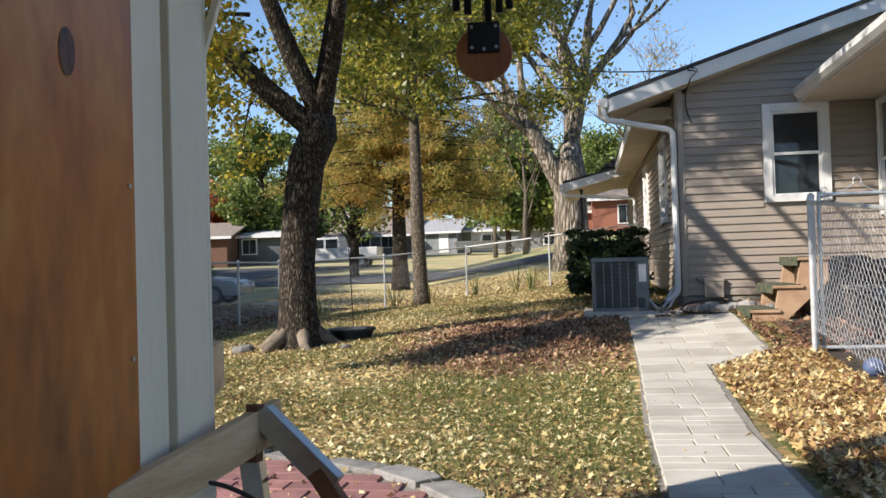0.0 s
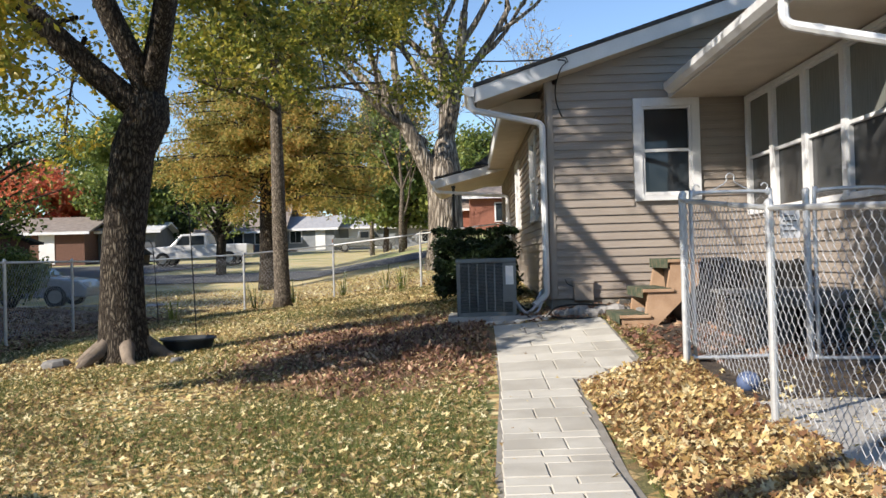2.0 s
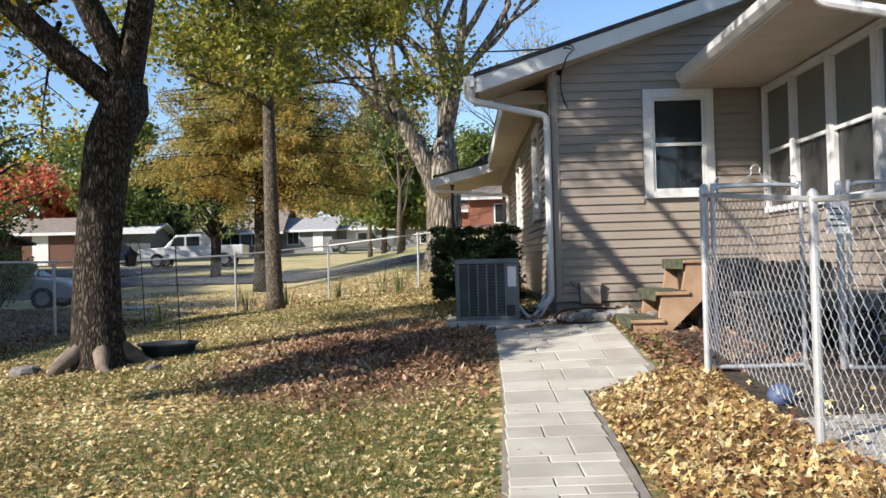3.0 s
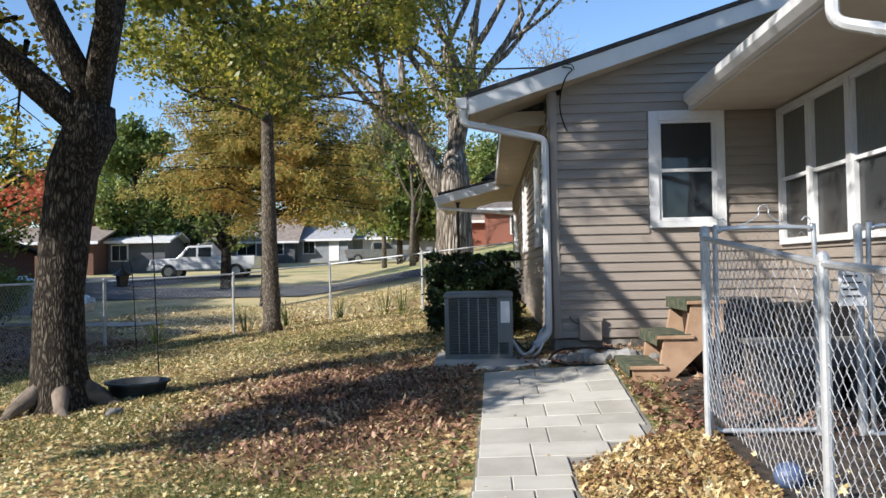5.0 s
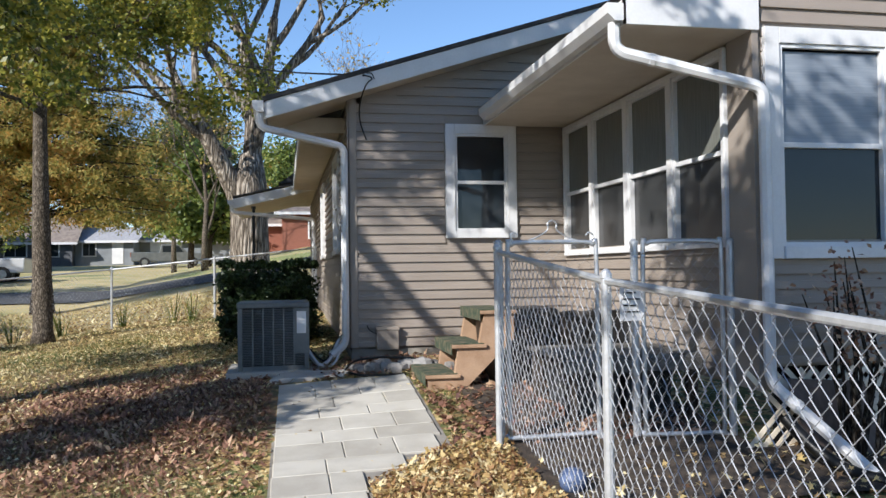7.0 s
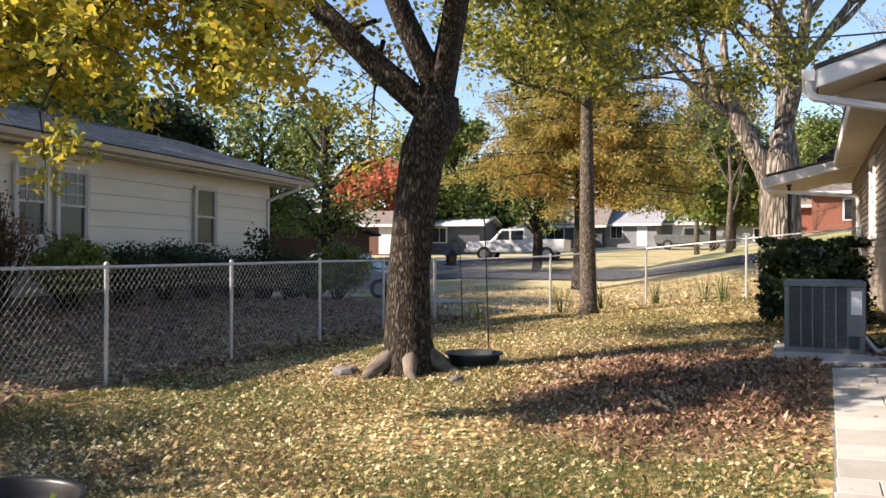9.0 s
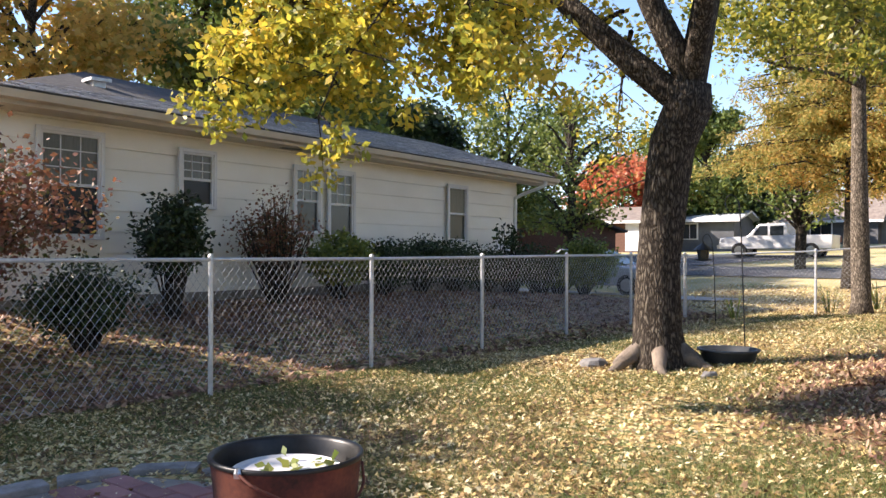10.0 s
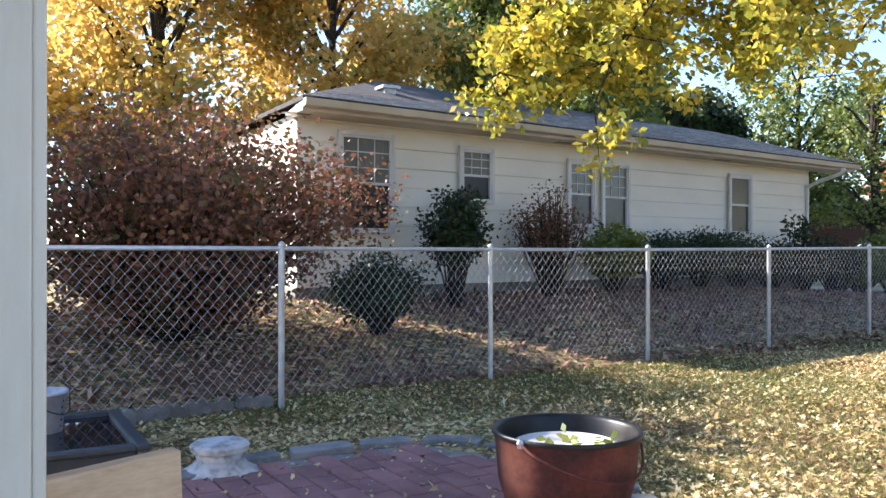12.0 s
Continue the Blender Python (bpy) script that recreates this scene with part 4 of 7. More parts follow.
def shrub(name, x, y, w, h, m, count, size, seed, label, stems=14, z0=0.15, category="shrub", boxy=False):
    z = gz(x, y)
    rs = np.random.RandomState(seed)
    root = thing(name, (x, y, z), label, category)
    s = Sh()
    cs, rr = [], []
    for i in range(stems):
        a, t = rs.uniform(0, 6.28), rs.uniform(0.2, 1)
        top = Vector((x + math.cos(a) * w / 2 * t * 0.85, y + math.sin(a) * w / 2 * t * 0.85, z + h * (1 - 0.35 * t) * rs.uniform(0.75, 1.0)))
        mid = Vector((x, y, z)).lerp(top, 0.5) + Vector((rs.uniform(-0.1, 0.1), rs.uniform(-0.1, 0.1), 0))
        s.tube([(x + math.cos(a) * 0.08, y + math.sin(a) * 0.08, z - 0.03), mid, top], [0.02, 0.014, 0.004], 4, False)
        for k in (0.3, 0.45, 0.7, 0.95) if w > 5 else (0.45, 0.7, 0.95):
            q = Vector((x, y, z + z0)).lerp(top, k)
            if not boxy:
                cs.append(tuple(q)), rr.append(w * (0.13 if w > 5 else 0.2))
    if boxy:
        for i in range(260):
            cs.append((x + rs.uniform(-0.42, 0.42) * w, y + rs.uniform(-0.42, 0.42) * w, z + rs.uniform(0.14, 0.90) * h))
            rr.append(0.13)
        for i in range(46):
            b = Vector((x + rs.uniform(-0.45, 0.45) * w, y + rs.uniform(-0.45, 0.45) * w, z + h * 0.92))
            e = b + Vector((rs.uniform(-0.06, 0.06), rs.uniform(-0.06, 0.06), rs.uniform(0.10, 0.24)))
            s.tube([b, e], [0.006, 0.002], 3, False)
            cs.append(tuple(b.lerp(e, 0.6))), rr.append(0.045)
    part("stem", s, M_BARK, root)
    leaf_cloud(cs, rr, count, size, m, "foliage", root, seed + 1)
    return root


shrub("yew_bush", -2.10, 12.4, 1.45, 1.12, M_LEAF_DARK, 34000, 0.055, 51, "dense dark green box-clipped yew bush beside the taupe house", 40, boxy=True)
shrub("dogwood_shrub", -11.2, 1.9, 5.4, 2.6, M_LEAF_DOG, 52000, 0.072, 61, "large spreading dogwood with maroon autumn leaves before the cream house", 110, 0.15)
shrub("holly_shrub", -12.1, 6.0, 1.35, 1.75, M_LEAF_DARK, 5200, 0.08, 62, "loose dark green shrub before the cream house", 26, 0.5)
shrub("clipped_bush", -11.0, 4.3, 1.5, 1.0, M_LEAF_DARK, 7000, 0.06, 63, "low dark bush under the dogwood", 24)
shrub("bare_shrub", -12.5, 8.0, 1.6, 1.9, M_LEAF_DOG, 2600, 0.06, 64, "twiggy half-bare brown shrub before the cream house", 70, 0.5)
shrub("yellow_green_shrub", -12.6, 9.4, 1.3, 1.25, M_LEAF_MID, 5200, 0.09, 65, "yellow-green leafy shrub under the paired windows", 24)
for i in range(7):
    shrub("hedge_bush", -12.75 - 0.12 * i, 10.6 + 1.15 * i, 1.5, 1.05 + 0.08 * (i % 3), M_LEAF_DARK if i < 6 else M_LEAF_MID, 7000, 0.06, 70 + i, "low clipped dark hedge bush along the cream house", 24)
shrub("hedge_bush", -13.4, 18.6, 2.2, 1.6, M_LEAF_MID, 6000, 0.10, 80, "rounded green bush at the end of the cream house", 26)
shrub("sapling", -12.9, 14.6, 1.1, 1.9, M_LEAF_DARK, 260, 0.12, 81, "sparse young plant with dark leaves before the cream wall", 12, 0.8)
shrub("hydrangea", 2.0, 5.45, 1.0, 1.75, M_FALLEN_BROWN, 420, 0.05, 82, "withered brown flower stalks under the bay window", 16, 0.6)

# overhanging yellow boughs of the ash, toward the neighbour
def boughs(name, specs, n, size, material, seed, label):
    root = thing(name, specs[0][0], label, "tree bough")
    rs = np.random.RandomState(seed)
    s = Sh()
    cs, rr = [], []
    for a, b, w in specs:
        a, b = Vector(a), Vector(b)
        pts = [a.lerp(b, t) + Vector((0, 0, 0.25 * math.sin(t * math.pi))) for t in (0, 0.25, 0.5, 0.75, 1)]
        s.tube(pts, [0.035, 0.028, 0.02, 0.012, 0.005], 5, False)
        for i in range(26):
            t = rs.uniform(0.1, 1.0)
            q = a.lerp(b, t) + Vector((0, 0, 0.25 * math.sin(t * math.pi)))
            e = q + Vector((rs.uniform(-w, w), rs.uniform(-w, w), rs.uniform(-w, 0.5 * w)))
            s.tube([q, q.lerp(e, 0.5) + Vector((0, 0, 0.04)), e], [0.009, 0.006, 0.003], 3, False)
            cs.append(tuple(e)), rr.append(0.20)
            cs.append(tuple(q.lerp(e, 0.6))), rr.append(0.15)
    part("branch", s, M_BARK, root)
    leaf_cloud(cs, rr, n, size, material, "foliage", root, seed, elong=1.15, droop=0.4)
    return root


boughs("overhanging_bough", [((-6.9, 6.9, 5.4), (-7.6, 4.0, 3.2), 0.7), ((-6.7, 6.8, 5.4), (-6.9, 4.3, 2.9), 0.65), ((-6.6, 6.8, 5.2), (-6.1, 4.9, 3.4), 0.6), ((-7.0, 6.6, 5.6), (-8.3, 4.4, 3.6), 0.7), ((-6.4, 6.8, 5.0), (-6.3, 5.7, 3.1), 0.6), ((-6.8, 6.6, 5.8), (-7.3, 3.2, 4.5), 0.7), ((-6.6, 6.6, 5.4), (-6.0, 5.0, 4.4), 0.7), ((-7.3, 5.4, 3.8), (-7.1, 4.3, 2.6), 0.45), ((-6.7, 6.0, 3.8), (-6.4, 5.2, 2.7), 0.4), ((-7.9, 4.9, 3.8), (-8.0, 3.9, 2.9), 0.4)], 24000, 0.085, M_LEAF_YEL, 71, "hanging bough of bright yellow-green autumn leaves")
boughs("overhanging_bough", [((-6.2, 9.4, 5.6), (-4.9, 10.3, 5.0), 0.8), ((-6.2, 9.5, 6.2), (-4.3, 12.0, 5.8), 0.8), ((-6.2, 9.8, 5.6), (-5.2, 13.2, 4.6), 0.8), ((-6.2, 8.8, 5.6), (-5.6, 8.0, 5.5), 0.6)], 5600, 0.12, M_LEAF_GRN, 72, "hanging bough of olive green ash leaves")
# these boughs stay above the view; added to dapple the gable and porch
boughs("shade_bough", [((-5.6, 7.6, 7.7), (-4.6, 4.4, 8.1), 0.9), ((-5.6, 7.4, 7.9), (-5.4, 3.6, 8.4), 0.9), ((-5.4, 7.6, 7.5), (-3.4, 5.2, 8.3), 0.9), ((-5.4, 7.4, 8.3), (-4.2, 2.8, 8.7), 0.9), ((-5.6, 7.8, 7.1), (-4.6, 6.2, 7.0), 0.7), ((-5.4, 8.0, 7.5), (-2.9, 6.9, 7.9), 0.9), ((-5.5, 7.6, 8.5), (-5.9, 2.6, 9.1), 0.9), ((-5.2, 7.0, 7.7), (-3.2, 3.4, 6.5), 0.6), ((-4.4, 5.2, 7.5), (-2.6, 3.0, 6.4), 0.6)], 6500, 0.13, M_LEAF_GRN, 74, "unseen high boughs of olive ash leaves added to shade the house walls")
boughs("overhanging_bough", [((-6.9, 8.8, 4.4), (-8.6, 9.4, 3.6), 0.6), ((-7.0, 8.8, 4.9), (-9.2, 8.6, 4.4), 0.7), ((-6.9, 9.0, 4.2), (-8.0, 10.6, 3.1), 0.6)], 2600, 0.095, M_LEAF_YEL, 73, "sparse hanging bough of green ash leaves")


# unseen limbs set along the sun's rays to stripe the gable with shadow
root = thing("shadow_limb", (-6.0, 7.8, 6.0), "unseen bare ash limbs added to cast diagonal shadows on the gable wall", "tree bough")
for a, b, ra, rb in [((-7.84, 5.67, 7.53), (-5.41, 5.77, 4.91), 0.110, 0.050), ((-5.87, 5.68, 6.65), (-4.80, 5.76, 5.50), 0.050, 0.025), ((-6.94, 5.66, 5.73), (-5.87, 5.74, 4.59), 0.040, 0.020), ((-5.09, 5.69, 6.65), (-4.15, 5.76, 5.65), 0.035, 0.020)]:
    part("limb", Sh().tube([a, tuple(Vector(a).lerp(Vector(b), 0.35) + Vector((0, 0, 0.07))), tuple(Vector(a).lerp(Vector(b), 0.7) + Vector((0, 0, 0.03))), b], [ra, ra * 0.8 + rb * 0.2, (ra + rb) / 2, rb], 8), M_BARK, root, smooth=True)


def far_tree(x, y, h, w, m, n, seed, label, name="tree", trunk=0.25, low=0.25, size=0.35):
    z = gz(x, y)
    rs = np.random.RandomState(seed)
    root = thing(name, (x, y, z), label, "tree")
    s = Sh()
    s.tube([(x, y, z - 0.2), (x + 0.1, y, z + h * 0.3), (x - 0.1, y, z + h * 0.6), (x, y, z + h * 0.92)], [trunk, trunk * 0.8, trunk * 0.45, 0.03], 8, True, 0.1)
    cs, rr = [], []
    for i in range(46):
        t = rs.uniform(low, 1.0)
        a = rs.uniform(0, 6.28)
        R = w / 2 * math.sin(math.pi * min(0.97, max(0.12, (t - low) / (1 - low) * 0.85 + 0.14))) ** 0.6 * rs.uniform(0.35, 1.0)
        e = Vector((x + math.cos(a) * R, y + math.sin(a) * R, z + h * t * 0.96))
        b = Vector((x, y, z + h * max(0.2, t - 0.22)))
        s.tube([b, b.lerp(e, 0.5) + Vector((0, 0, 0.3)), e], [trunk * 0.3, trunk * 0.18, 0.02], 5, False)
        cs.append(tuple(e)), rr.append(w * rs.uniform(0.09, 0.17))
        cs.append(tuple(b.lerp(e, 0.7))), rr.append(w * 0.12)
    part("trunk", s, M_BARK, root, smooth=True)
    leaf_cloud(cs, rr, n, size, m, "crown", root, seed)
    return root


for x, y, h, w, m, n, sd_, lab in [
        (-23, 4, 12, 8, M_LEAF_ORG, 24000, 101, "broad yellow and orange tree behind the cream house"),
        (-24, 9, 10, 8, M_LEAF_ORG, 24000, 102, "tall orange autumn tree behind the cream house"),
        (-24, 14, 10.4, 8, M_LEAF_MID, 16000, 103, "tall dark-trunked green tree behind the cream house"),
        (-26, 20, 11.5, 8, M_LEAF_MID, 16000, 104, "tall green tree with gaps behind the cream house"),
        (-33, 31, 10, 8, M_LEAF_YEL, 12000, 105, "yellow-green tree beyond the cream house"),
        (-30, -1.5, 9.5, 7, M_LEAF_ORG, 9000, 106, "bright orange tree beyond the cream house"),
        (-26, 26, 7.6, 6, M_LEAF_DARK, 9000, 107, "dark evergreen tree beyond the cream house"),
        (-35, 60, 7.4, 10, M_LEAF_RED, 20000, 108, "rounded scarlet autumn tree behind the brown house"),
        (-27.5, 66, 6.6, 7, M_LEAF_ORG, 12000, 109, "rounded orange autumn tree by the street"),
        (-27, 58, 11, 8, M_LEAF_MID, 16000, 110, "green tree by the street"),
        (-25.5, 62, 8, 6, M_LEAF_DARK, 12000, 111, "dark evergreen by the white pickup"),
        (-6, 47, 7, 6, M_LEAF_MID, 7000, 112, "yellow tree by the grey house"),
        (-8.5, 62, 12, 10, M_LEAF_MID, 14000, 113, "tall green tree beyond the street"),
        (-16, 85, 12, 14, M_LEAF_ORG, 16000, 114, "orange tree far beyond the street"),
        (-1, 75, 10, 11, M_LEAF_MID, 12000, 115, "green tree behind the brick house"),
        (2.5, 40, 7.5, 6, M_LEAF_DARK, 12000, 116, "dark green tree behind the taupe house"),
        (-40, 80, 13, 16, M_LEAF_MID, 16000, 117, "far green tree beyond the street"),
        (-28, 88, 13, 16, M_LEAF_ORG, 16000, 118, "far orange tree beyond the street"),
        (-4, 95, 11, 18, M_LEAF_ORG, 12000, 119, "far orange tree beyond the street"),
        (-34, 22, 13, 10, M_LEAF_MID, 14000, 120, "green tree behind the cream house"),
        (-50, 36, 14, 14, M_LEAF_ORG, 14000, 121, "far orange tree beyond the street"),
        (-60, 60, 14, 18, M_LEAF_MID, 12000, 122, "far green tree beyond the street"),
        (9, 60, 10, 14, M_LEAF_MID, 8000, 123, "green tree behind the brick house")]:
    far_tree(x, y, h, w, m, n, sd_, lab, size=0.22 if y < 30 and x > -26 else 0.34)
for bx0, by0, sc0, sd0 in ((-5.6, 41, 1.0, 130), (-8.4, 52, 1.2, 133), (0.5, 38, 1.0, 134)):
    q = gz(bx0, by0)
    tree("bare_tree", (bx0, by0, q), [(bx0, by0, q - 0.1, 0.17), (bx0, by0, q + 1.6 * sc0, 0.13), (bx0 + 0.1, by0, q + 3.2 * sc0, 0.10), (bx0, by0, q + 4.6 * sc0, 0.07), (bx0 + 0.1, by0, q + 6.2 * sc0, 0.04)],
         [(1, (0.6, 0.1, 1), 0.07, 2.6 * sc0), (2, (-0.6, 0.2, 1), 0.07, 2.6 * sc0), (2, (0.5, -0.5, 1), 0.06, 2.4 * sc0), (3, (-0.4, -0.4, 1), 0.05, 2.2 * sc0), (3, (0.6, 0.3, 1), 0.05, 2.2 * sc0), (4, (0, 0.1, 1), 0.04, 2.0 * sc0)],
         "thin bare autumn tree with fine grey twigs beyond the fence", M_BARK_MID, M_LEAF_ORG, 500, 0.16, sd0, depth=4, spread=0.5, up=0.25)
far_tree(-26.5, 33, 10.5, 9, M_LEAF_MID, 13000, 136, "green and gold tree past the end of the cream house", size=0.24)
far_tree(-21, 30, 8.6, 6.5, M_LEAF_MID, 3600, 132, "airy half-bare green tree past the end of the cream house", size=0.2)
# next tree is out of view, added for its shadow on patio and lawn
far_tree(-15.6, -4.7, 6.9, 6.2, M_LEAF_ORG, 26000, 135, "unseen dense broad tree added to shade the patio and the near lawn", low=0.22, size=0.24)
far_tree(-13.5, 36, 8, 4.5, M_LEAF_MID, 3000, 131, "thin half-bare tree beyond the street", size=0.2)

# ---- condenser ----
def condenser():
    x0, y0, x1, y1 = -2.40, 9.55, -1.64, 10.30
    z = 0.62
    root = thing("air_conditioner", (x0 + 0.38, y0 + 0.38, z), "grey outdoor air conditioner with louvred coil guard on a concrete pad", "air conditioner")
    s = Sh()
    s.box(x0 + 0.03, y0 + 0.03, z, x1 - 0.03, y1 - 0.03, z + 0.66)
    part("coil", s, M_COIL, root)
    for a, b in ((x0, y0), (x1 - 0.05, y0), (x0, y1 - 0.05), (x1 - 0.05, y1 - 0.05)):
        part("corner_post", Sh().box(a, b, z - 0.02, a + 0.05, b + 0.05, z + 0.68), M_ACGREY, root, bevel=0.006)
    part("base_rail", Sh().box(x0 + 0.05, y0, z - 0.02, x1 - 0.05, y0 + 0.04, z + 0.03), M_ACGREY, root)
    s = Sh()
    s.box(x0 - 0.01, y0 - 0.01, z + 0.66, x1 + 0.01, y1 + 0.01, z + 0.72)
    part("top_cover", s, M_ACGREY, root, bevel=0.012)
    for i in range(34):
        s = Sh()
        zz = z + 0.05 + i * 0.018
        s.hexa([(x0 + 0.05, y0 + 0.018, zz), (x1 - 0.05, y0 + 0.018, zz), (x1 - 0.05, y0 + 0.004, zz - 0.006), (x0 + 0.05, y0 + 0.004, zz - 0.006), (x0 + 0.05, y0 + 0.018, zz + 0.004), (x1 - 0.05, y0 + 0.018, zz + 0.004), (x1 - 0.05, y0 + 0.004, zz - 0.002), (x0 + 0.05, y0 + 0.004, zz - 0.002)])
        part("louvre", s, M_ACGREY, root)
    s = Sh()
    for i in range(1, 6):
        xx = x0 + 0.05 + i * 0.11
        s.box(xx - 0.008, y0 - 0.002, z, xx + 0.008, y0 + 0.003, z + 0.66)
    part("guard_bar", s, M_ACGREY, root)
    s = Sh()
    s.box(x1 - 0.16, y0 - 0.004, z + 0.16, x1 + 0.005, y0 + 0.02, z + 0.66)
    part("access_panel", s, M_ACGREY, root, bevel=0.004)
    s = Sh()
    s.box(x1 - 0.13, y0 - 0.008, z + 0.38, x1 - 0.03, y0 - 0.005, z + 0.62)
    part("rating_label", s, M_WHITE, root, "white rating label")
    s = Sh()
    s.box(x0 - 0.12, y0 - 0.10, z - 0.14, x1 + 0.12, y1 + 0.1, z - 0.02)
    part("pad", s, M_CONC, None, "", bevel=0.01)
    tagged(bpy.data.objects["pad"], "pale concrete pad under the air conditioner", "concrete pad")


condenser()

# ---- condenser lines, meter box, hooks, service wire ----
def curve_tube(pts, r, n=6, k=6):
    """A tube through pts, rounded."""
    P = [Vector(p) for p in pts]
    out = []
    for i in range(len(P) - 1):
        a, b, c, d = P[max(i - 1, 0)], P[i], P[i + 1], P[min(i + 2, len(P) - 1)]
        for j in range(k):
            t = j / k
            out.append(0.5 * ((2 * b) + (c - a) * t + (2 * a - 5 * b + 4 * c - d) * t * t + (3 * b - 3 * c + d - a) * t ** 3))
    out.append(P[-1])
    s = Sh()
    s.tube(out, r, n)
    return s


root = thing("refrigerant_lines", (-1.5, 9.9, 0.62), "pale insulated refrigerant lines looping from condenser to wall", "pipe")
part("hose", curve_tube([(-1.64, 9.85, 0.78), (-1.52, 9.8, 0.62), (-1.40, 9.9, 0.66), (-1.28, 10.12, 0.85), (WX, 10.3, 0.95)], 0.022), M_WHITE, root, smooth=True)
part("hose", curve_tube([(-1.64, 9.95, 0.72), (-1.50, 9.75, 0.60), (-1.36, 9.82, 0.62), (-1.24, 10.05, 0.78), (WX, 10.35, 0.88)], 0.016), M_WHITE, root, smooth=True)
part("hose", curve_tube([(-1.64, 10.05, 0.80), (-1.45, 10.0, 0.64), (-1.30, 10.2, 0.84), (WX, 10.4, 0.98)], 0.012), M_BLACK, root, smooth=True)
root = thing("outlet_box", (-0.72, 10.06, 0.74), "small taupe utility box on the siding", "utility box")
part("box", Sh().box(-0.84, 10.02, 0.74, -0.58, 10.11, 1.0), M_TRIM_TAUPE, root, bevel=0.008)
part("lid", Sh().box(-0.85, 10.01, 0.97, -0.57, 10.12, 1.01), M_TRIM_TAUPE, root, bevel=0.004)
part("cable", curve_tube([(-0.84, 10.08, 0.93), (-0.92, 10.06, 0.97), (-0.95, 10.07, 1.03)], 0.006), M_BLACK, root)
root = thing("service_wire", (-0.98, 9.72, 3.88), "black service cable from the rake into the trees", "cable")
part("span", curve_tube([(-0.98, 9.72, 3.90), (-2.6, 13.5, 4.9), (-5.2, 20.0, 7.1), (-9.5, 31.0, 11.5)], 0.012, 5), M_BLACK, root)
part("drip_loop", curve_tube([(-0.98, 9.72, 3.90), (-0.90, 9.68, 3.86), (-0.97, 9.70, 3.78), (-1.02, 9.9, 3.6), (-1.0, 10.06, 3.42), (-0.93, 10.08, 3.22)], 0.008, 5), M_BLACK, root)
part("wire_hook", curve_tube([(-0.95, 9.73, 3.93), (-0.90, 9.70, 3.92), (-0.87, 9.71, 3.86)], 0.006, 5), M_BLACK, root)

# lower roof wing beyond, on a dark pole
g = Sh()
g.prism([(-2.95, 19.0, 3.30), (WX, 19.0, 3.72), (WX, 19.0, 3.52), (-2.95, 19.0, 3.08)], (0, 0.03, 0))
g.box(-2.98, 19.0, 3.08, -2.95, 23.0, 3.30)
struct("trim_side_entry", g, M_WHITE, "white fascia of the side entry roof", bevel=0.003)
g = Sh()
g.prism([(-3.0, 18.98, 3.31), (WX, 18.98, 3.73), (WX, 18.98, 3.77), (-3.0, 18.98, 3.35)], (0, 4.1, 0))
struct("roof_side_entry", g, M_SHINGLE, "dark shingle roof of the side entry")
g = Sh()
g.prism([(-2.93, 19.03, 3.10), (WX, 19.03, 3.54), (WX, 19.03, 3.56), (-2.93, 19.03, 3.12)], (0, 3.9, 0))
struct("soffit_side_entry", g, M_CREAM, "cream soffit of the side entry")
gutter("gutter", -2.98, 18.98, 23.0, 3.14, "white gutter on the side entry roof")
downspout("downspout", [(-3.02, 19.06, 3.16), (-3.02, 19.06, 3.0), (WX - 0.1, 19.2, 2.85), (WX - 0.1, 19.2, 0.9)], "white downspout of the side entry")
root = thing("entry_column", (-2.55, 19.1, gz(-2.55, 19.1)), "slim black metal column under the side entry roof", "column")
part("shaft", Sh().tube([(-2.55, 19.1, gz(-2.55, 19.1) - 0.05), (-2.55, 19.1, 3.12)], 0.035, 8), M_BLACK, root)
part("cap", Sh().box(-2.60, 19.05, 3.08, -2.50, 19.15, 3.13), M_BLACK, root)
g = Sh()
g.prism([(-2.0, 20.5, 3.8), (-1.2, 20.5, 4.35), (-0.2, 20.5, 4.35), (-0.2, 20.5, 3.9)], (0, 2.5, 0))
struct("roof_dormer", g, M_SHINGLE, "dark shingled raised roof part")

# ---- stepped stringers with green carpet, against the gable wall ----
def step_stringer(x0, y0, z0, label):
    root = thing("step_stringer", (x0, y0, z0), label, "garden steps")
    for dy in (0.0, 0.80):
        s = Sh()
        pr = [(0, 0.0), (0.30, -0.02), (0.74, 0.42), (0.74, 0.72), (0.50, 0.72), (0.50, 0.50), (0.27, 0.50), (0.25, 0.26), (0.02, 0.26), (0.0, 0.05)]
        pr = [(0.0, 0.02), (0.34, 0.0), (0.86, 0.50), (0.86, 0.74), (0.56, 0.74), (0.50, 0.42), (0.30, 0.42), (0.26, 0.14), (0.0, 0.14)]
        s.prism([(x0 + a, y0 + dy, z0 + b) for a, b in pr], (0, 0.06, 0))
        part("stringer", s, M_TERRA, root, bevel=0.004)
    for a, w, b in ((-0.02, 0.34, 0.14), (0.24, 0.34, 0.42), (0.52, 0.36, 0.74)):
        s = Sh()
        s.box(x0 + a, y0 - 0.03, z0 + b, x0 + a + w, y0 + 0.88, z0 + b + 0.035)
        t = part("tread", s, M_TERRA, root, bevel=0.006)
        s = Sh()
        s.box(x0 + a + 0.01, y0 - 0.02, z0 + b + 0.036, x0 + a + w - 0.03, y0 + 0.86, z0 + b + 0.046)
        s.box(x0 + a - 0.006, y0 - 0.02, z0 + b - 0.06, x0 + a - 0.001, y0 + 0.86, z0 + b + 0.046)
        part("carpet", s, M_TURF, t, "worn green carpet")


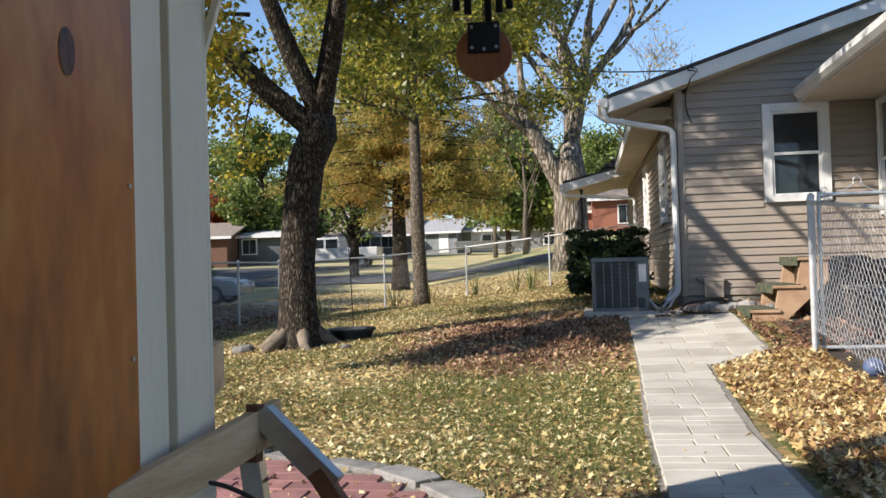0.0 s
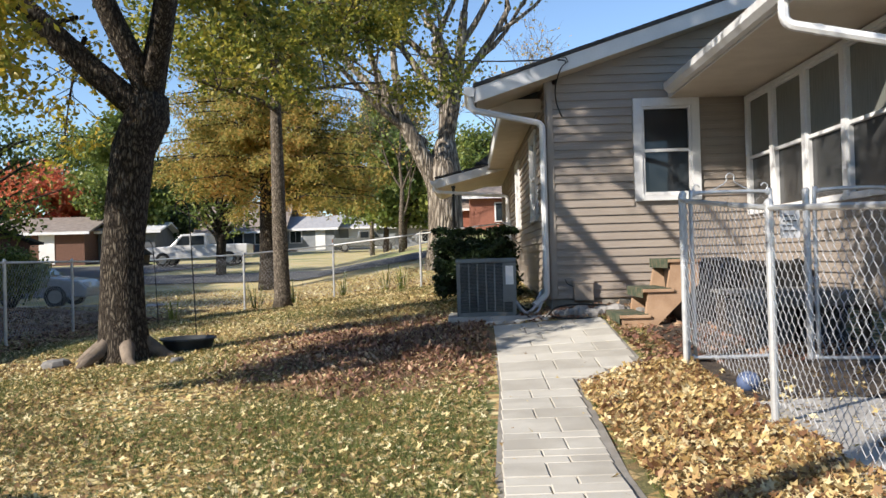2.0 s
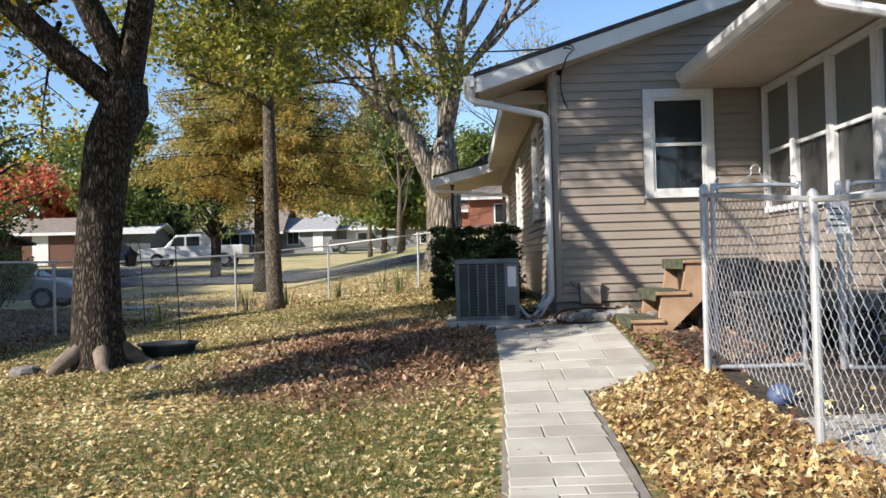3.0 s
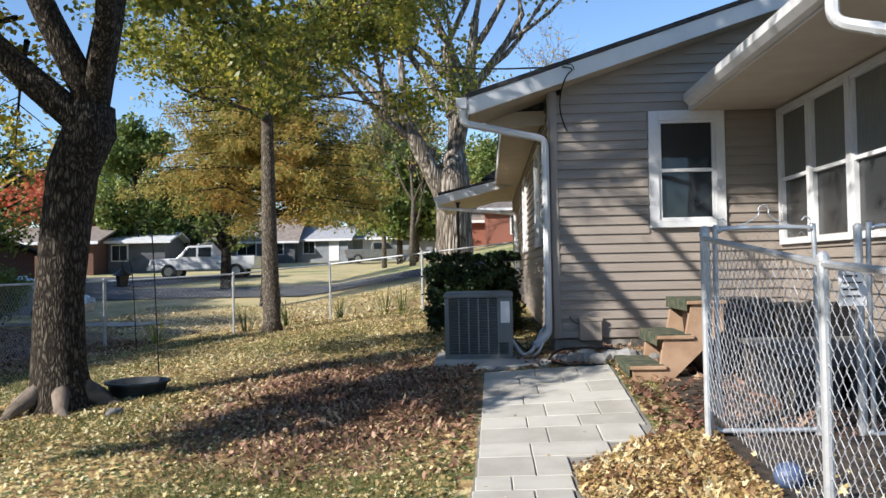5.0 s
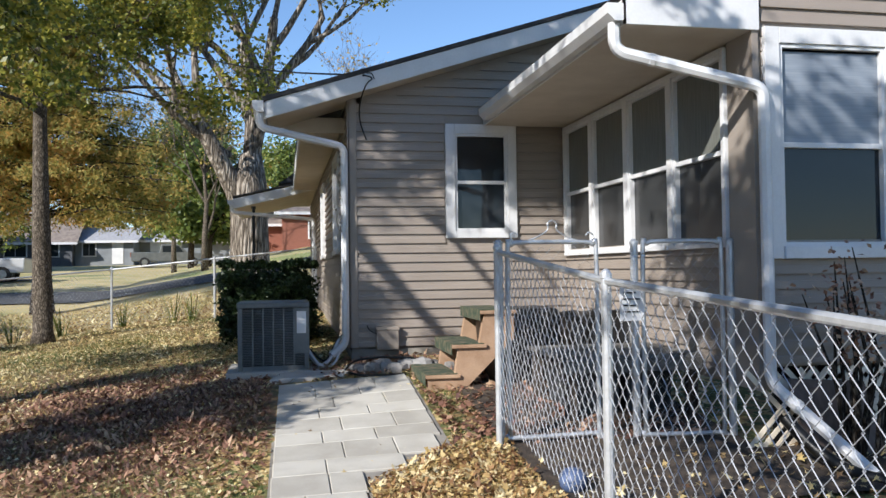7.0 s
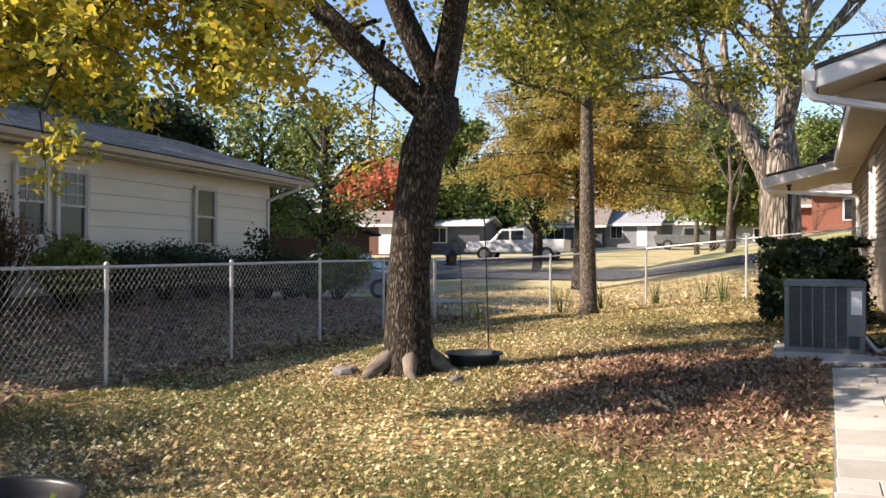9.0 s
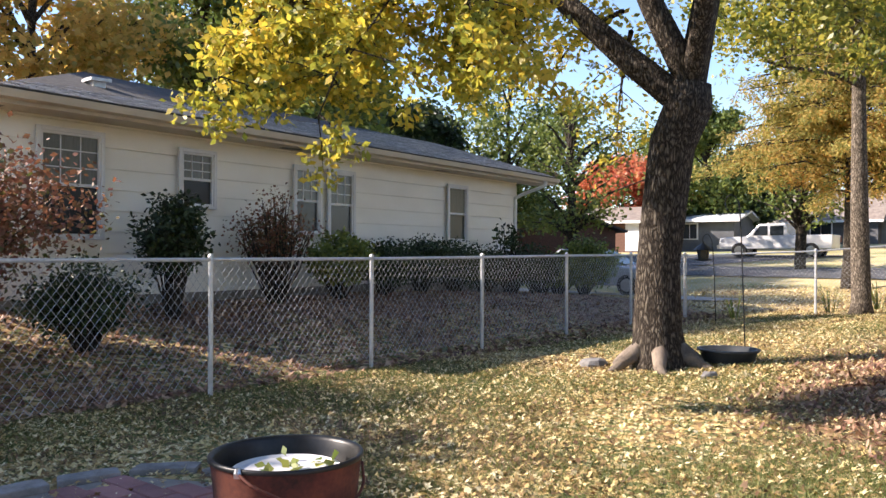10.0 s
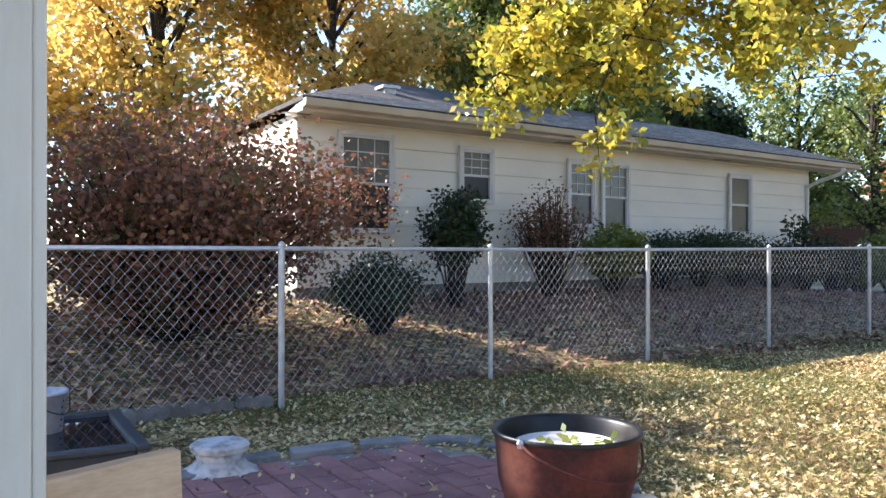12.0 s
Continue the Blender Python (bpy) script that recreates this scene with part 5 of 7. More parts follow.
step_stringer(-0.58, 8.1, 0.50, "small tan steps with worn green carpet treads under the window")

# ---- paved path: individual blocks ----
path = Sh()
for pts in ([(-2.2, -1.5), (-1.45, -1.5), (-1.45, 3.3), (-1.34, 5.75), (-0.68, 6.45), (-0.66, 8.75), (-1.99, 8.95), (-2.02, 5.8), (-2.14, 3.3)],):
    path.prism([(x, y, gz(x, y) - 0.03) for x, y in pts], (0, 0, 0.035))
path = struct("path", path, M_FOUND, "sand bed under the paved path")


def block(parent, name, x0, y0, x1, y1, h, material, rs, base=None):
    z = base if base is not None else None
    c = 0.006
    k = [(x0, y0), (x1, y0), (x1, y1), (x0, y1)]
    zz = [(z if z is not None else gz(x, y)) + rs.uniform(-0.001, 0.0015) for x, y in k]
    tilt = rs.uniform(-0.001, 0.002)
    s = Sh()
    s.v = [(x, y, q - 0.02) for (x, y), q in zip(k, zz)] + [(x, y, q + h - c + tilt) for (x, y), q in zip(k, zz)]
    cx, cy = (x0 + x1) / 2, (y0 + y1) / 2
    s.v += [(x + (c if x < cx else -c), y + (c if y < cy else -c), q + h + tilt) for (x, y), q in zip(k, zz)]
    s.f = [(8, 9, 10, 11)] + [(i, (i + 1) % 4, (i + 1) % 4 + 4, i + 4) for i in range(4)] + [(i + 4, (i + 1) % 4 + 4, (i + 1) % 4 + 8, i + 8) for i in range(4)]
    return part(name, s, material, parent, kind="")


rs = random.Random(3)
y = -1.4
row = 0
while y < 8.85:
    wide = y > 6.35
    x0 = lerp(y, [-1.5, 3.3, 5.8, 8.9], [-2.20, -2.10, -2.0, -1.96])
    x1 = lerp(y, [-1.5, 3.3, 5.75, 5.76, 6.4, 8.9], [-1.50, -1.50, -1.38, -1.36, -0.72, -0.68])
    big = y > 4.2
    h = 0.40 if big and row % 2 else (0.30 if big else (0.15 if row % 3 else 0.28))
    h = min(h, 8.9 - y)
    nb = max(1, round((x1 - x0) / (0.42 if big else 0.36)))
    cuts = [x0] + sorted(x0 + (x1 - x0) * min(0.9, max(0.1, (i + (0.25 if row % 2 else -0.15) + rs.uniform(-0.06, 0.06)) / nb)) for i in range(1, nb)) + [x1]
    if nb == 1 or (not big and row % 3):
        cuts = [x0, x0 + (x1 - x0) * (0.62 if row % 2 else 0.38), x1]
    for a, b in zip(cuts, cuts[1:]):
        block(path, "paver", a + 0.003, y + 0.003, b - 0.003, y + h - 0.003, 0.022 + rs.uniform(0, 0.004), M_PAVER, rs)
    y += h
    row += 1

# concrete pad beyond the fence
g = Sh()
g.prism([(-0.45, 2.2, 0.235), (1.6, 2.0, 0.24), (1.35, 3.9, 0.245), (0.75, 4.7, 0.25), (0.25, 5.45, 0.25), (-0.28, 5.2, 0.25), (-0.42, 4.4, 0.24)], (0, 0, 0.035))
struct("pavement_pad", g, M_CONC, "pale concrete pad behind the chain-link fence")
root = thing("concrete_slab", (-1.75, 9.2, 0.54), "broken pale concrete slab at the head of the path", "slab")
part("slab", Sh().prism([(-2.06, 9.05, 0.50), (-1.3, 9.02, 0.53), (-1.18, 9.3, 0.55), (-1.95, 9.4, 0.53)], (0, 0, 0.07)), M_CONC, root, bevel=0.015)


def rock(name, x, y, r, h, material, seed, label, z=None, group=""):
    rs = np.random.RandomState(seed)
    z = gz(x, y) if z is None else z
    s = Sh()
    n = 9
    rad = [r * rs.uniform(0.75, 1.15) for _ in range(n)]
    st = rs.uniform(0.7, 1.4)
    for rr, hh in ((1.0, -0.03), (1.02, h * 0.45), (0.85, h * 0.85), (0.45, h)):
        for j in range(n):
            a = 2 * math.pi * j / n
            s.v.append((x + math.cos(a) * rad[j] * rr * st, y + math.sin(a) * rad[j] * rr / st, z + hh + rs.uniform(-0.01, 0.01)))
    for i in range(3):
        for j in range(n):
            a, b = i * n + j, i * n + (j + 1) % n
            s.f.append((a, b, b + n, a + n))
    s.f.append(tuple(3 * n + j for j in range(n)))
    ob = part(name, s, material, None, label)
    return tagged(ob, category="rock", group=group)


for i in range(9):
    rock("garden_rock", -1.12 + 0.13 * i, 9.22 - 0.09 * (i % 2) - 0.02 * i, 0.12, 0.10 + 0.02 * (i % 3), M_STONE, 200 + i, "mossy tan fieldstone edging the bed under the window", group="garden rocks")
rock("garden_rock", -6.98, 8.30, 0.17, 0.10, M_STONE, 220, "flat grey stone beside the ash roots")
rock("garden_rock", -5.5, 8.0, 0.09, 0.06, M_STONE, 221, "small grey stone beside the ash roots")
root = thing("garden_hose", (-0.9, 9.1, 0.6), "dark coiled garden hose over the stones", "hose")
part("hose", curve_tube([(-1.25, 9.0, 0.62), (-1.1, 8.85, 0.60), (-0.8, 8.82, 0.60), (-0.5, 8.95, 0.60), (-0.45, 9.15, 0.70), (-0.8, 9.22, 0.74), (-1.15, 9.2, 0.72), (-1.28, 9.05, 0.64)], 0.013), M_BLACK, root, smooth=True)

# black tub by the ash
root = thing("plastic_tub", (-5.72, 9.1, 0.29), "dark plastic tub lying beside the ash trunk", "tub")
s = Sh()
c = (-5.72, 9.05, 0.27)
s.lathe(c, [(0.20, 0), (0.27, 0.05), (0.31, 0.17), (0.34, 0.18), (0.34, 0.20), (0.30, 0.20), (0.26, 0.08), (0.05, 0.05)], 20)
part("basin", s, M_TUB, root, smooth=True)

# shepherd's hook, lantern feeder
def shepherd(x, y, h, label):
    z = gz(x, y)
    root = thing("shepherd_hook", (x, y, z), label, "garden hook")
    part("rod", curve_tube([(x, y, z - 0.05), (x - 0.03, y, z + 0.8), (x - 0.07, y, z + h - 0.25), (x - 0.12, y, z + h - 0.05), (x - 0.20, y, z + h), (x - 0.27, y, z + h - 0.08), (x - 0.25, y, z + h - 0.2)], 0.009, 6), M_BLACK, root)
    return root


shepherd(-6.2, 10.8, 2.0, "leaning black shepherd's hook in the lawn")
def feeder(x, y, z, label):
    root = thing("bird_feeder", (x, y, z), label, "bird feeder")
    part("tray", Sh().lathe((x, y, z), [(0.04, 0), (0.17, 0.02), (0.17, 0.04), (0.1, 0.04)], 12), M_BLACK, root)
    part("seed_chamber", Sh().lathe((x, y, z + 0.04), [(0.10, 0), (0.13, 0.18)], 8), M_GLASS_SCREEN, root)
    part("cap", Sh().lathe((x, y, z + 0.22), [(0.19, 0), (0.16, 0.03), (0.06, 0.11), (0.02, 0.14), (0.02, 0.17)], 12), M_BLACK, root)
    return root


shepherd(-8.6, 15.6, 1.75, "black shepherd's hook holding a feeder")
feeder(-8.86, 15.6, gz(-8.6, 15.6) + 1.22, "black lantern-shaped bird feeder on a hook near the fence corner")

# ---- yard gates behind the chain-link fence ----
def gate(x0, y0, x1, y1, z, h, label, arch=True, posts=2):
    root = thing("yard_gate", (x0, y0, z), label, "gate")
    a, b = Vector((x0, y0, z)), Vector((x1, y1, z))
    d = (b - a).normalized()
    up = Vector((0, 0, 1))
    for p, n in ((a, "post"), (b, "post"))[:posts]:
        s = Sh()
        s.tube([p - up * 0.1, p + up * (h - 0.02)], 0.03, 10)
        s.lathe((p.x, p.y, z + h - 0.02), [(0.034, 0), (0.034, 0.02), (0.015, 0.04)], 10)
        part(n, s, M_GALV, root)
    i0, i1 = a + d * 0.07, b - d * 0.07
    r = 0.018
    part("frame", curve_tube([i0 + up * 0.08, i0 + up * (h - 0.10), i0 + d * 0.03 + up * (h - 0.02), i0 + d * 0.12 + up * h, i1 - d * 0.12 + up * h, i1 - d * 0.03 + up * (h - 0.02), i1 + up * (h - 0.10), i1 + up * 0.08, i1 - d * 0.02 + up * 0.06, i0 + d * 0.02 + up * 0.06, i0 + up * 0.08], r, 8), M_GALV, root, smooth=True)
    L = (i1 - i0).length
    m = mesh_bay(L, h - 0.1, r=0.0013)
    ob = part("wire_mesh", m, M_WIRE, root, kind="stuff")
    ob.matrix_basis = Matrix.Translation(i0 + up * 0.07) @ Matrix.Rotation(math.atan2(d.y, d.x), 4, "Z")
    if arch:
        mid = (i0 + i1) / 2 + up * h
        part("scroll", curve_tube([mid - d * 0.26, mid - d * 0.14 + up * 0.03, mid - d * 0.04 + up * 0.09, mid - d * 0.035 + up * 0.14, mid + up * 0.165, mid + d * 0.035 + up * 0.14, mid + d * 0.04 + up * 0.09, mid + d * 0.14 + up * 0.03, mid + d * 0.26], 0.006, 5), M_GALV, root)
        for sg in (-1, 1):
            part("curl", curve_tube([mid + d * 0.26 * sg, mid + d * 0.31 * sg + up * 0.01, mid + d * 0.33 * sg + up * 0.05, mid + d * 0.30 * sg + up * 0.075, mid + d * 0.27 * sg + up * 0.05], 0.006, 5), M_GALV, root)
    return root


gate(-0.34, 6.32, 0.51, 6.36, 0.36, 1.51, "galvanised chain-link gate with a scrolled top", True, 1)
gate(0.74, 6.34, 1.50, 6.26, 0.33, 1.54, "small galvanised chain-link gate by the porch", False)
# weathered bench and dark bin behind the fence
root = thing("low_deck", (0.9, 7.4, 0.4), "low weathered grey wooden landing below the porch windows", "wooden landing")
for i in range(7):
    part("board", Sh().box(0.30, 6.75 + i * 0.145, 0.92, 1.50, 6.75 + i * 0.145 + 0.135, 0.955), M_OLDWOOD, root)
# legs take the dark post wood to carry the shade under the landing
for x, y in ((0.35, 6.8), (1.42, 6.8), (0.35, 7.68), (1.42, 7.68)):
    part("leg", Sh().box(x, y, 0.25, x + 0.08, y + 0.08, 0.92), M_DARKWOOD, root)
part("rail", Sh().box(0.30, 6.72, 0.82, 1.50, 6.75, 0.92), M_OLDWOOD, root)
# dark boxes added in place of the shaded void below the boards
for x, y, w, h in ((0.42, 6.95, 0.46, 0.42), (0.94, 7.0, 0.44, 0.36)):
    root = thing("under_landing_filler", (x, y, gz(x, y)), "dark lidded box added for the shade under the wooden landing", "storage tote", "totes under the landing")
    z = gz(x, y)
    part("tub", Sh().hexa([(x + 0.03, y + 0.03, z), (x + w - 0.03, y + 0.03, z), (x + w - 0.03, y + 0.6, z), (x + 0.03, y + 0.6, z), (x, y, z + h), (x + w, y, z + h), (x + w, y + 0.64, z + h), (x, y + 0.64, z + h)]), M_TUB, root, bevel=0.01)
    part("lid", Sh().box(x - 0.015, y - 0.015, z + h, x + w + 0.015, y + 0.655, z + h + 0.03), M_TUB, root, bevel=0.008)
# dark stack added to fill the black space beside the landing
root = thing("dark_stack", (1.1, 8.3, 0.4), "low black tarpaulin stack added to fill the dark space against the porch wall", "stack")
s = Sh()
n = 12
for i in range(n + 1):
    for j, (yy, zz) in enumerate(((8.05, 0.32), (8.0, 0.7), (8.06, 1.12), (8.3, 1.22), (8.75, 1.20), (8.9, 0.4))):
        s.v.append((0.86 + 0.62 * i / n, yy + 0.03 * math.sin(i * 1.9 + j), zz + 0.03 * math.sin(i * 1.3 + j * 2)))
s.f = [(i * 6 + j, (i + 1) * 6 + j, (i + 1) * 6 + j + 1, i * 6 + j + 1) for i in range(n) for j in range(5)] + [tuple(range(5, -1, -1)), tuple(n * 6 + j for j in range(6))]
part("tarpaulin", s, M_BLACK, root, smooth=True)
root = thing("storage_bin", (0.25, 8.5, 0.4), "black rubbish bin against the taupe wall", "bin")
part("body", Sh().hexa([(0.12, 8.2, 0.45), (0.72, 8.2, 0.45), (0.72, 8.8, 0.45), (0.12, 8.8, 0.45), (0.06, 8.14, 1.2), (0.78, 8.14, 1.2), (0.78, 8.86, 1.2), (0.06, 8.86, 1.2)]), M_BLACK, root, bevel=0.02)
part("lid", Sh().hexa([(0.04, 8.12, 1.2), (0.80, 8.12, 1.2), (0.80, 8.88, 1.2), (0.04, 8.88, 1.2), (0.10, 8.2, 1.28), (0.74, 8.2, 1.28), (0.74, 8.8, 1.28), (0.10, 8.8, 1.28)]), M_BLACK, root, bevel=0.01)
M_BLUE = mat("blue_plastic", [(0.05, 0.08, 0.17), (0.10, 0.14, 0.25)], 4, 0.5, 0.1)
root = thing("ball", (-0.16, 5.30, 0.28), "faded blue ball on the concrete pad", "ball")
part("shell", Sh().lathe((-0.16, 5.30, 0.28), [(0.015, 0), (0.055, 0.015), (0.08, 0.045), (0.088, 0.08), (0.08, 0.115), (0.055, 0.145), (0.015, 0.16)], 16), M_BLUE, root, smooth=True)
root = thing("paper_sign", (0.17, 4.16, 1.35), "white notice card tied to the chain-link fence", "sign")
part("card", Sh().box(-0.34, 4.10, 1.42, -0.22, 4.105, 1.60), M_WHITE, root)
for i in range(4):
    part("bar", Sh().box(-0.325, 4.095, 1.46 + 0.03 * i, -0.24 - 0.02 * (i % 2), 4.097, 1.467 + 0.03 * i), M_BLACK, root)
g = Sh()
k = [(x, y) for y in (4.9, 5.4, 5.93) for x in (-0.30, 0.4, 1.2, 2.2, 3.4)]
g.v = [(x, y, gz(x, y) + 0.035 + 0.015 * noise.noise(Vector((x * 3, y * 3, 1)))) for x, y in k]
k = [(x, y) for y in (5.93, 6.8, 8.0, 9.4) for x in (-0.30, 0.2, 0.7, 1.2, 1.52)]
n0 = len(g.v)
g.v += [(x, y, gz(x, y) + 0.035) for x, y in k]
g.f = [(a + i, a + i + 1, a + i + 6, a + i + 5) for a in (0, 5, n0, n0 + 5, n0 + 10) for i in range(4)]
struct("soil_bed", g, M_SOIL, "soil in the pen by the porch, darkened for the shade there", True)
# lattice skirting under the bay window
# black sheet takes the place of the shade in the crawl space
lat = struct("skirting", Sh().box(PX + 0.1, BY - 0.0, 0.2, PX + 6, BY + 0.02, 0.92), M_BLACK, "black sheet standing in for the crawl space shade behind the lattice")
for i in range(0, 30):
    for sg in (-1, 1):
        s = Sh()
        x = PX + 0.15 + i * 0.11
        s.beam((x - 0.28 * sg, BY - 0.012 - 0.006 * sg, 0.32), (x + 0.28 * sg, BY - 0.012 - 0.006 * sg, 0.90), 0.038, 0.008, (0, 1, 0))
        part("slat", s, M_PAINTED, lat)

root = thing("leaning_board", (1.95, 5.75, 0.3), "weathered brown board leaning on the lattice skirting", "board")
part("panel", Sh().hexa([(1.72, 5.62, 0.28), (2.34, 5.62, 0.28), (2.34, 5.66, 0.28), (1.72, 5.66, 0.28), (1.72, 5.86, 0.84), (2.34, 5.86, 0.80), (2.34, 5.89, 0.80), (1.72, 5.89, 0.84)]), M_OLDBROWN, root, bevel=0.004)
root = thing("drain_tube", (1.9, 5.4, 0.3), "black corrugated drain tube beside the downspout", "pipe")
s = curve_tube([(1.50, 5.60, 0.62), (1.62, 5.42, 0.42), (1.74, 5.15, 0.31), (1.95, 4.85, 0.30)], 0.045, 10, 12)
part("tube", s, M_BLACK, root, smooth=True)

# ---- patio with red blocks, kettle, lid, tub ----
rs = random.Random(9)
patio_pts = [(-6.75, 0.6), (-6.95, 1.5), (-6.85, 2.6), (-5.9, 3.05), (-4.6, 2.75), (-3.5, 2.3), (-3.0, 1.6), (-2.4, 0.9), (-2.3, -5), (-6.6, -5)]
g = Sh()
g.prism([(x, y, gz(x, y) - 0.02) for x, y in patio_pts], (0, 0, 0.03))
patio = struct("patio", g, M_FOUND, "sand bed of the red block patio")


def inside(x, y, pts):
    r = False
    for (a, b), (c, d) in zip(pts, pts[1:] + pts[:1]):
        if (b > y) != (d > y) and x < (c - a) * (y - b) / (d - b) + a:
            r = not r
    return r


k = 0
for j in range(20):
    for i in range(18):
        x, y = -7.0 + i * 0.30 + (0.15 if j % 2 else 0), 0.1 + j * 0.155
        if all(inside(a, b, patio_pts) for a, b in ((x + 0.02, y + 0.02), (x + 0.27, y + 0.02), (x + 0.27, y + 0.13), (x + 0.02, y + 0.13))) and k < 300:
            block(patio, "paver", x + 0.004, y + 0.004, x + 0.296, y + 0.151, 0.022 + rs.uniform(0, 0.004), M_PAVER_RED, rs)
            k += 1
edge = [(-6.8, 1.05), (-6.95, 1.5), (-6.97, 1.95), (-6.95, 2.4), (-6.8, 2.82), (-6.4, 3.06), (-5.95, 3.14), (-5.5, 3.06), (-5.05, 2.92), (-4.6, 2.80), (-4.18, 2.62), (-3.76, 2.45), (-3.42, 2.22), (-3.12, 1.9), (-2.85, 1.55), (-2.6, 1.2)]
for i, (x, y) in enumerate(edge):
    a, b = edge[max(i - 1, 0)], edge[min(i + 1, len(edge) - 1)]
    d = Vector((b[0] - a[0], b[1] - a[1], 0)).normalized()
    o = Vector((-d.y, d.x, 0))
    z = gz(x, y)
    c = Vector((x, y, z - 0.02))
    hw, hd = 0.20 + rs.uniform(-0.02, 0.02), 0.07 + rs.uniform(-0.015, 0.015)
    s = Sh()
    s.prism([c - d * hw - o * hd, c + d * (hw - 0.02) - o * hd * 1.1, c + d * hw + o * hd * 0.8, c + d * (hw - 0.08) + o * hd * 1.2, c - d * (hw - 0.03) + o * hd], (rs.uniform(-0.008, 0.008), 0, 0.055 + rs.uniform(0, 0.02)))
    tagged(part("edging_block", s, M_STONE, None, "rough grey concrete edging block round the red patio", bevel=0.008), category="edging block", group="patio edging")
for i, (x, y) in enumerate([(-8.6, 0.95), (-8.62, 1.2), (-8.64, 1.45), (-8.66, 1.7), (-8.72, 2.05)]):
    s = Sh()
    n = 9
    s.prism([(x, y - 0.15, gz(x, y) - 0.02)] + [(x + 0.0, y - 0.15 + 0.3 * q / 8, gz(x, y) + 0.09 + 0.035 * abs(math.sin(q / 8 * math.pi * 2))) for q in range(9)] + [(x, y + 0.15, gz(x, y) - 0.02)], (0.05, 0, 0))
    tagged(part("scalloped_edging", s, M_STONE, None, "dark scalloped concrete lawn edging by the fence"), category="edging block", group="scalloped edging")

# cast iron kettle
def kettle(x, y):
    z = gz(x, y) - 0.01
    root = thing("kettle", (x, y, z), "large rusty cast-iron kettle with a bail handle on the red patio", "kettle")
    R, H = 0.335, 0.44
    prof = [(0.10, 0.0), (0.22, 0.03), (0.29, 0.10), (0.325, 0.22), (0.335, 0.34), (0.345, H - 0.02), (0.352, H), (0.338, H), (0.325, H - 0.03), (0.31, 0.30), (0.28, 0.2), (0.05, 0.18)]
    s = Sh()
    s.lathe((x, y, z), prof, 40)
    part("pot", s, M_RUST, root, smooth=True)
    s = Sh()
    s.lathe((x, y, z), [(0.353, H - 0.015), (0.356, H), (0.350, H + 0.008), (0.334, H + 0.004), (0.326, H - 0.01), (0.318, H - 0.05), (0.296, H - 0.115)], 40, False)
    part("rim", s, M_BLACK, root, smooth=True)
    part("lid", Sh().lathe((x + 0.0, y, z + H - 0.09), [(0.02, 0), (0.24, 0), (0.26, 0.015), (0.25, 0.024), (0.235, 0.012), (0.03, 0.012)], 36), M_WHITE, root, "white enamel lid sunk inside the rim", smooth=False)
    part("water", Sh().lathe((x, y, z + H - 0.105), [(0.02, 0), (0.318, 0), (0.318, 0.004), (0.02, 0.004)], 36), M_BLACK, root)
    c = Vector((x, y, z + H))
    v = Vector((-2.1 - x, 0.05 - y, 0)).normalized()
    w = Vector((-v.y, v.x, 0))
    pts = [c - w * 0.20 + v * 0.30 + Vector((0, 0, -0.01)), c - w * 0.12 + v * 0.36 + Vector((0, 0, -0.06)), c + w * 0.05 + v * 0.37 + Vector((0, 0, -0.13)), c + w * 0.25 + v * 0.28 + Vector((0, 0, -0.17)), c + w * 0.345 + v * 0.08 + Vector((0, 0, -0.15)), c + w * 0.35 - v * 0.02 + Vector((0, 0, -0.06))]
    part("bail", curve_tube(pts, 0.007, 6), M_RUST, root, smooth=True)
    part("ear", Sh().lathe((c.x - w.x * 0.20 + v.x * 0.29, c.y - w.y * 0.20 + v.y * 0.29, c.z - 0.03), [(0.018, 0), (0.02, 0.02), (0.012, 0.04)], 10), M_STEEL, root, "bright steel ring")
    s = Sh()
    leaf_cloud([(x - 0.05, y, z + H - 0.05), (x + 0.12, y - 0.08, z + H - 0.04), (x + 0.05, y + 0.1, z + H - 0.05)], [0.12] * 3, 22, 0.08, M_LEAF_MID, "leaf_litter", root, 300, 0.25, squash=0.15)


kettle(-5.16, 2.48)
root = thing("ground_lid", (-6.85, 1.15, 0.14), "white painted round cap with peeling paint on a flared base", "vent cap")
part("base", Sh().lathe((-6.85, 1.28, 0.13), [(0.25, 0), (0.25, 0.02), (0.17, 0.06), (0.14, 0.10)], 24), M_CAP, root, smooth=True)
part("collar", Sh().lathe((-6.85, 1.28, 0.22), [(0.13, 0), (0.14, 0.06)], 24), M_CAP, root, smooth=True)
part("cap", Sh().lathe((-6.85, 1.28, 0.275), [(0.13, 0), (0.165, 0.01), (0.17, 0.04), (0.155, 0.052), (0.02, 0.056)], 24), M_CAP, root)
M_BUCKET = mat("pale_dotted_bucket", [(0.42, 0.45, 0.52), (0.60, 0.62, 0.66)], 16, 0.5, 0.05)
bx, by, bz = -7.70, 0.46, gz(-7.6, 0.42) - 0.13
root = thing("water_trough", (bx, by, bz), "dark tub of murky water with a broad plain rim", "trough")
part("wall", Sh().box(bx - 0.55, by - 0.55, bz - 0.02, bx + 0.55, by + 0.42, bz + 0.26), M_TUB, root, bevel=0.02)
s = Sh()
for a in (((-0.6, -0.6), (0.6, -0.52)), ((-0.6, 0.40), (0.6, 0.48))):
    s.box(bx + a[0][0], by + a[0][1], bz + 0.26, bx + a[1][0], by + a[1][1], bz + 0.30)
s.box(bx - 0.6, by - 0.52, bz + 0.26, bx - 0.52, by + 0.40, bz + 0.30)
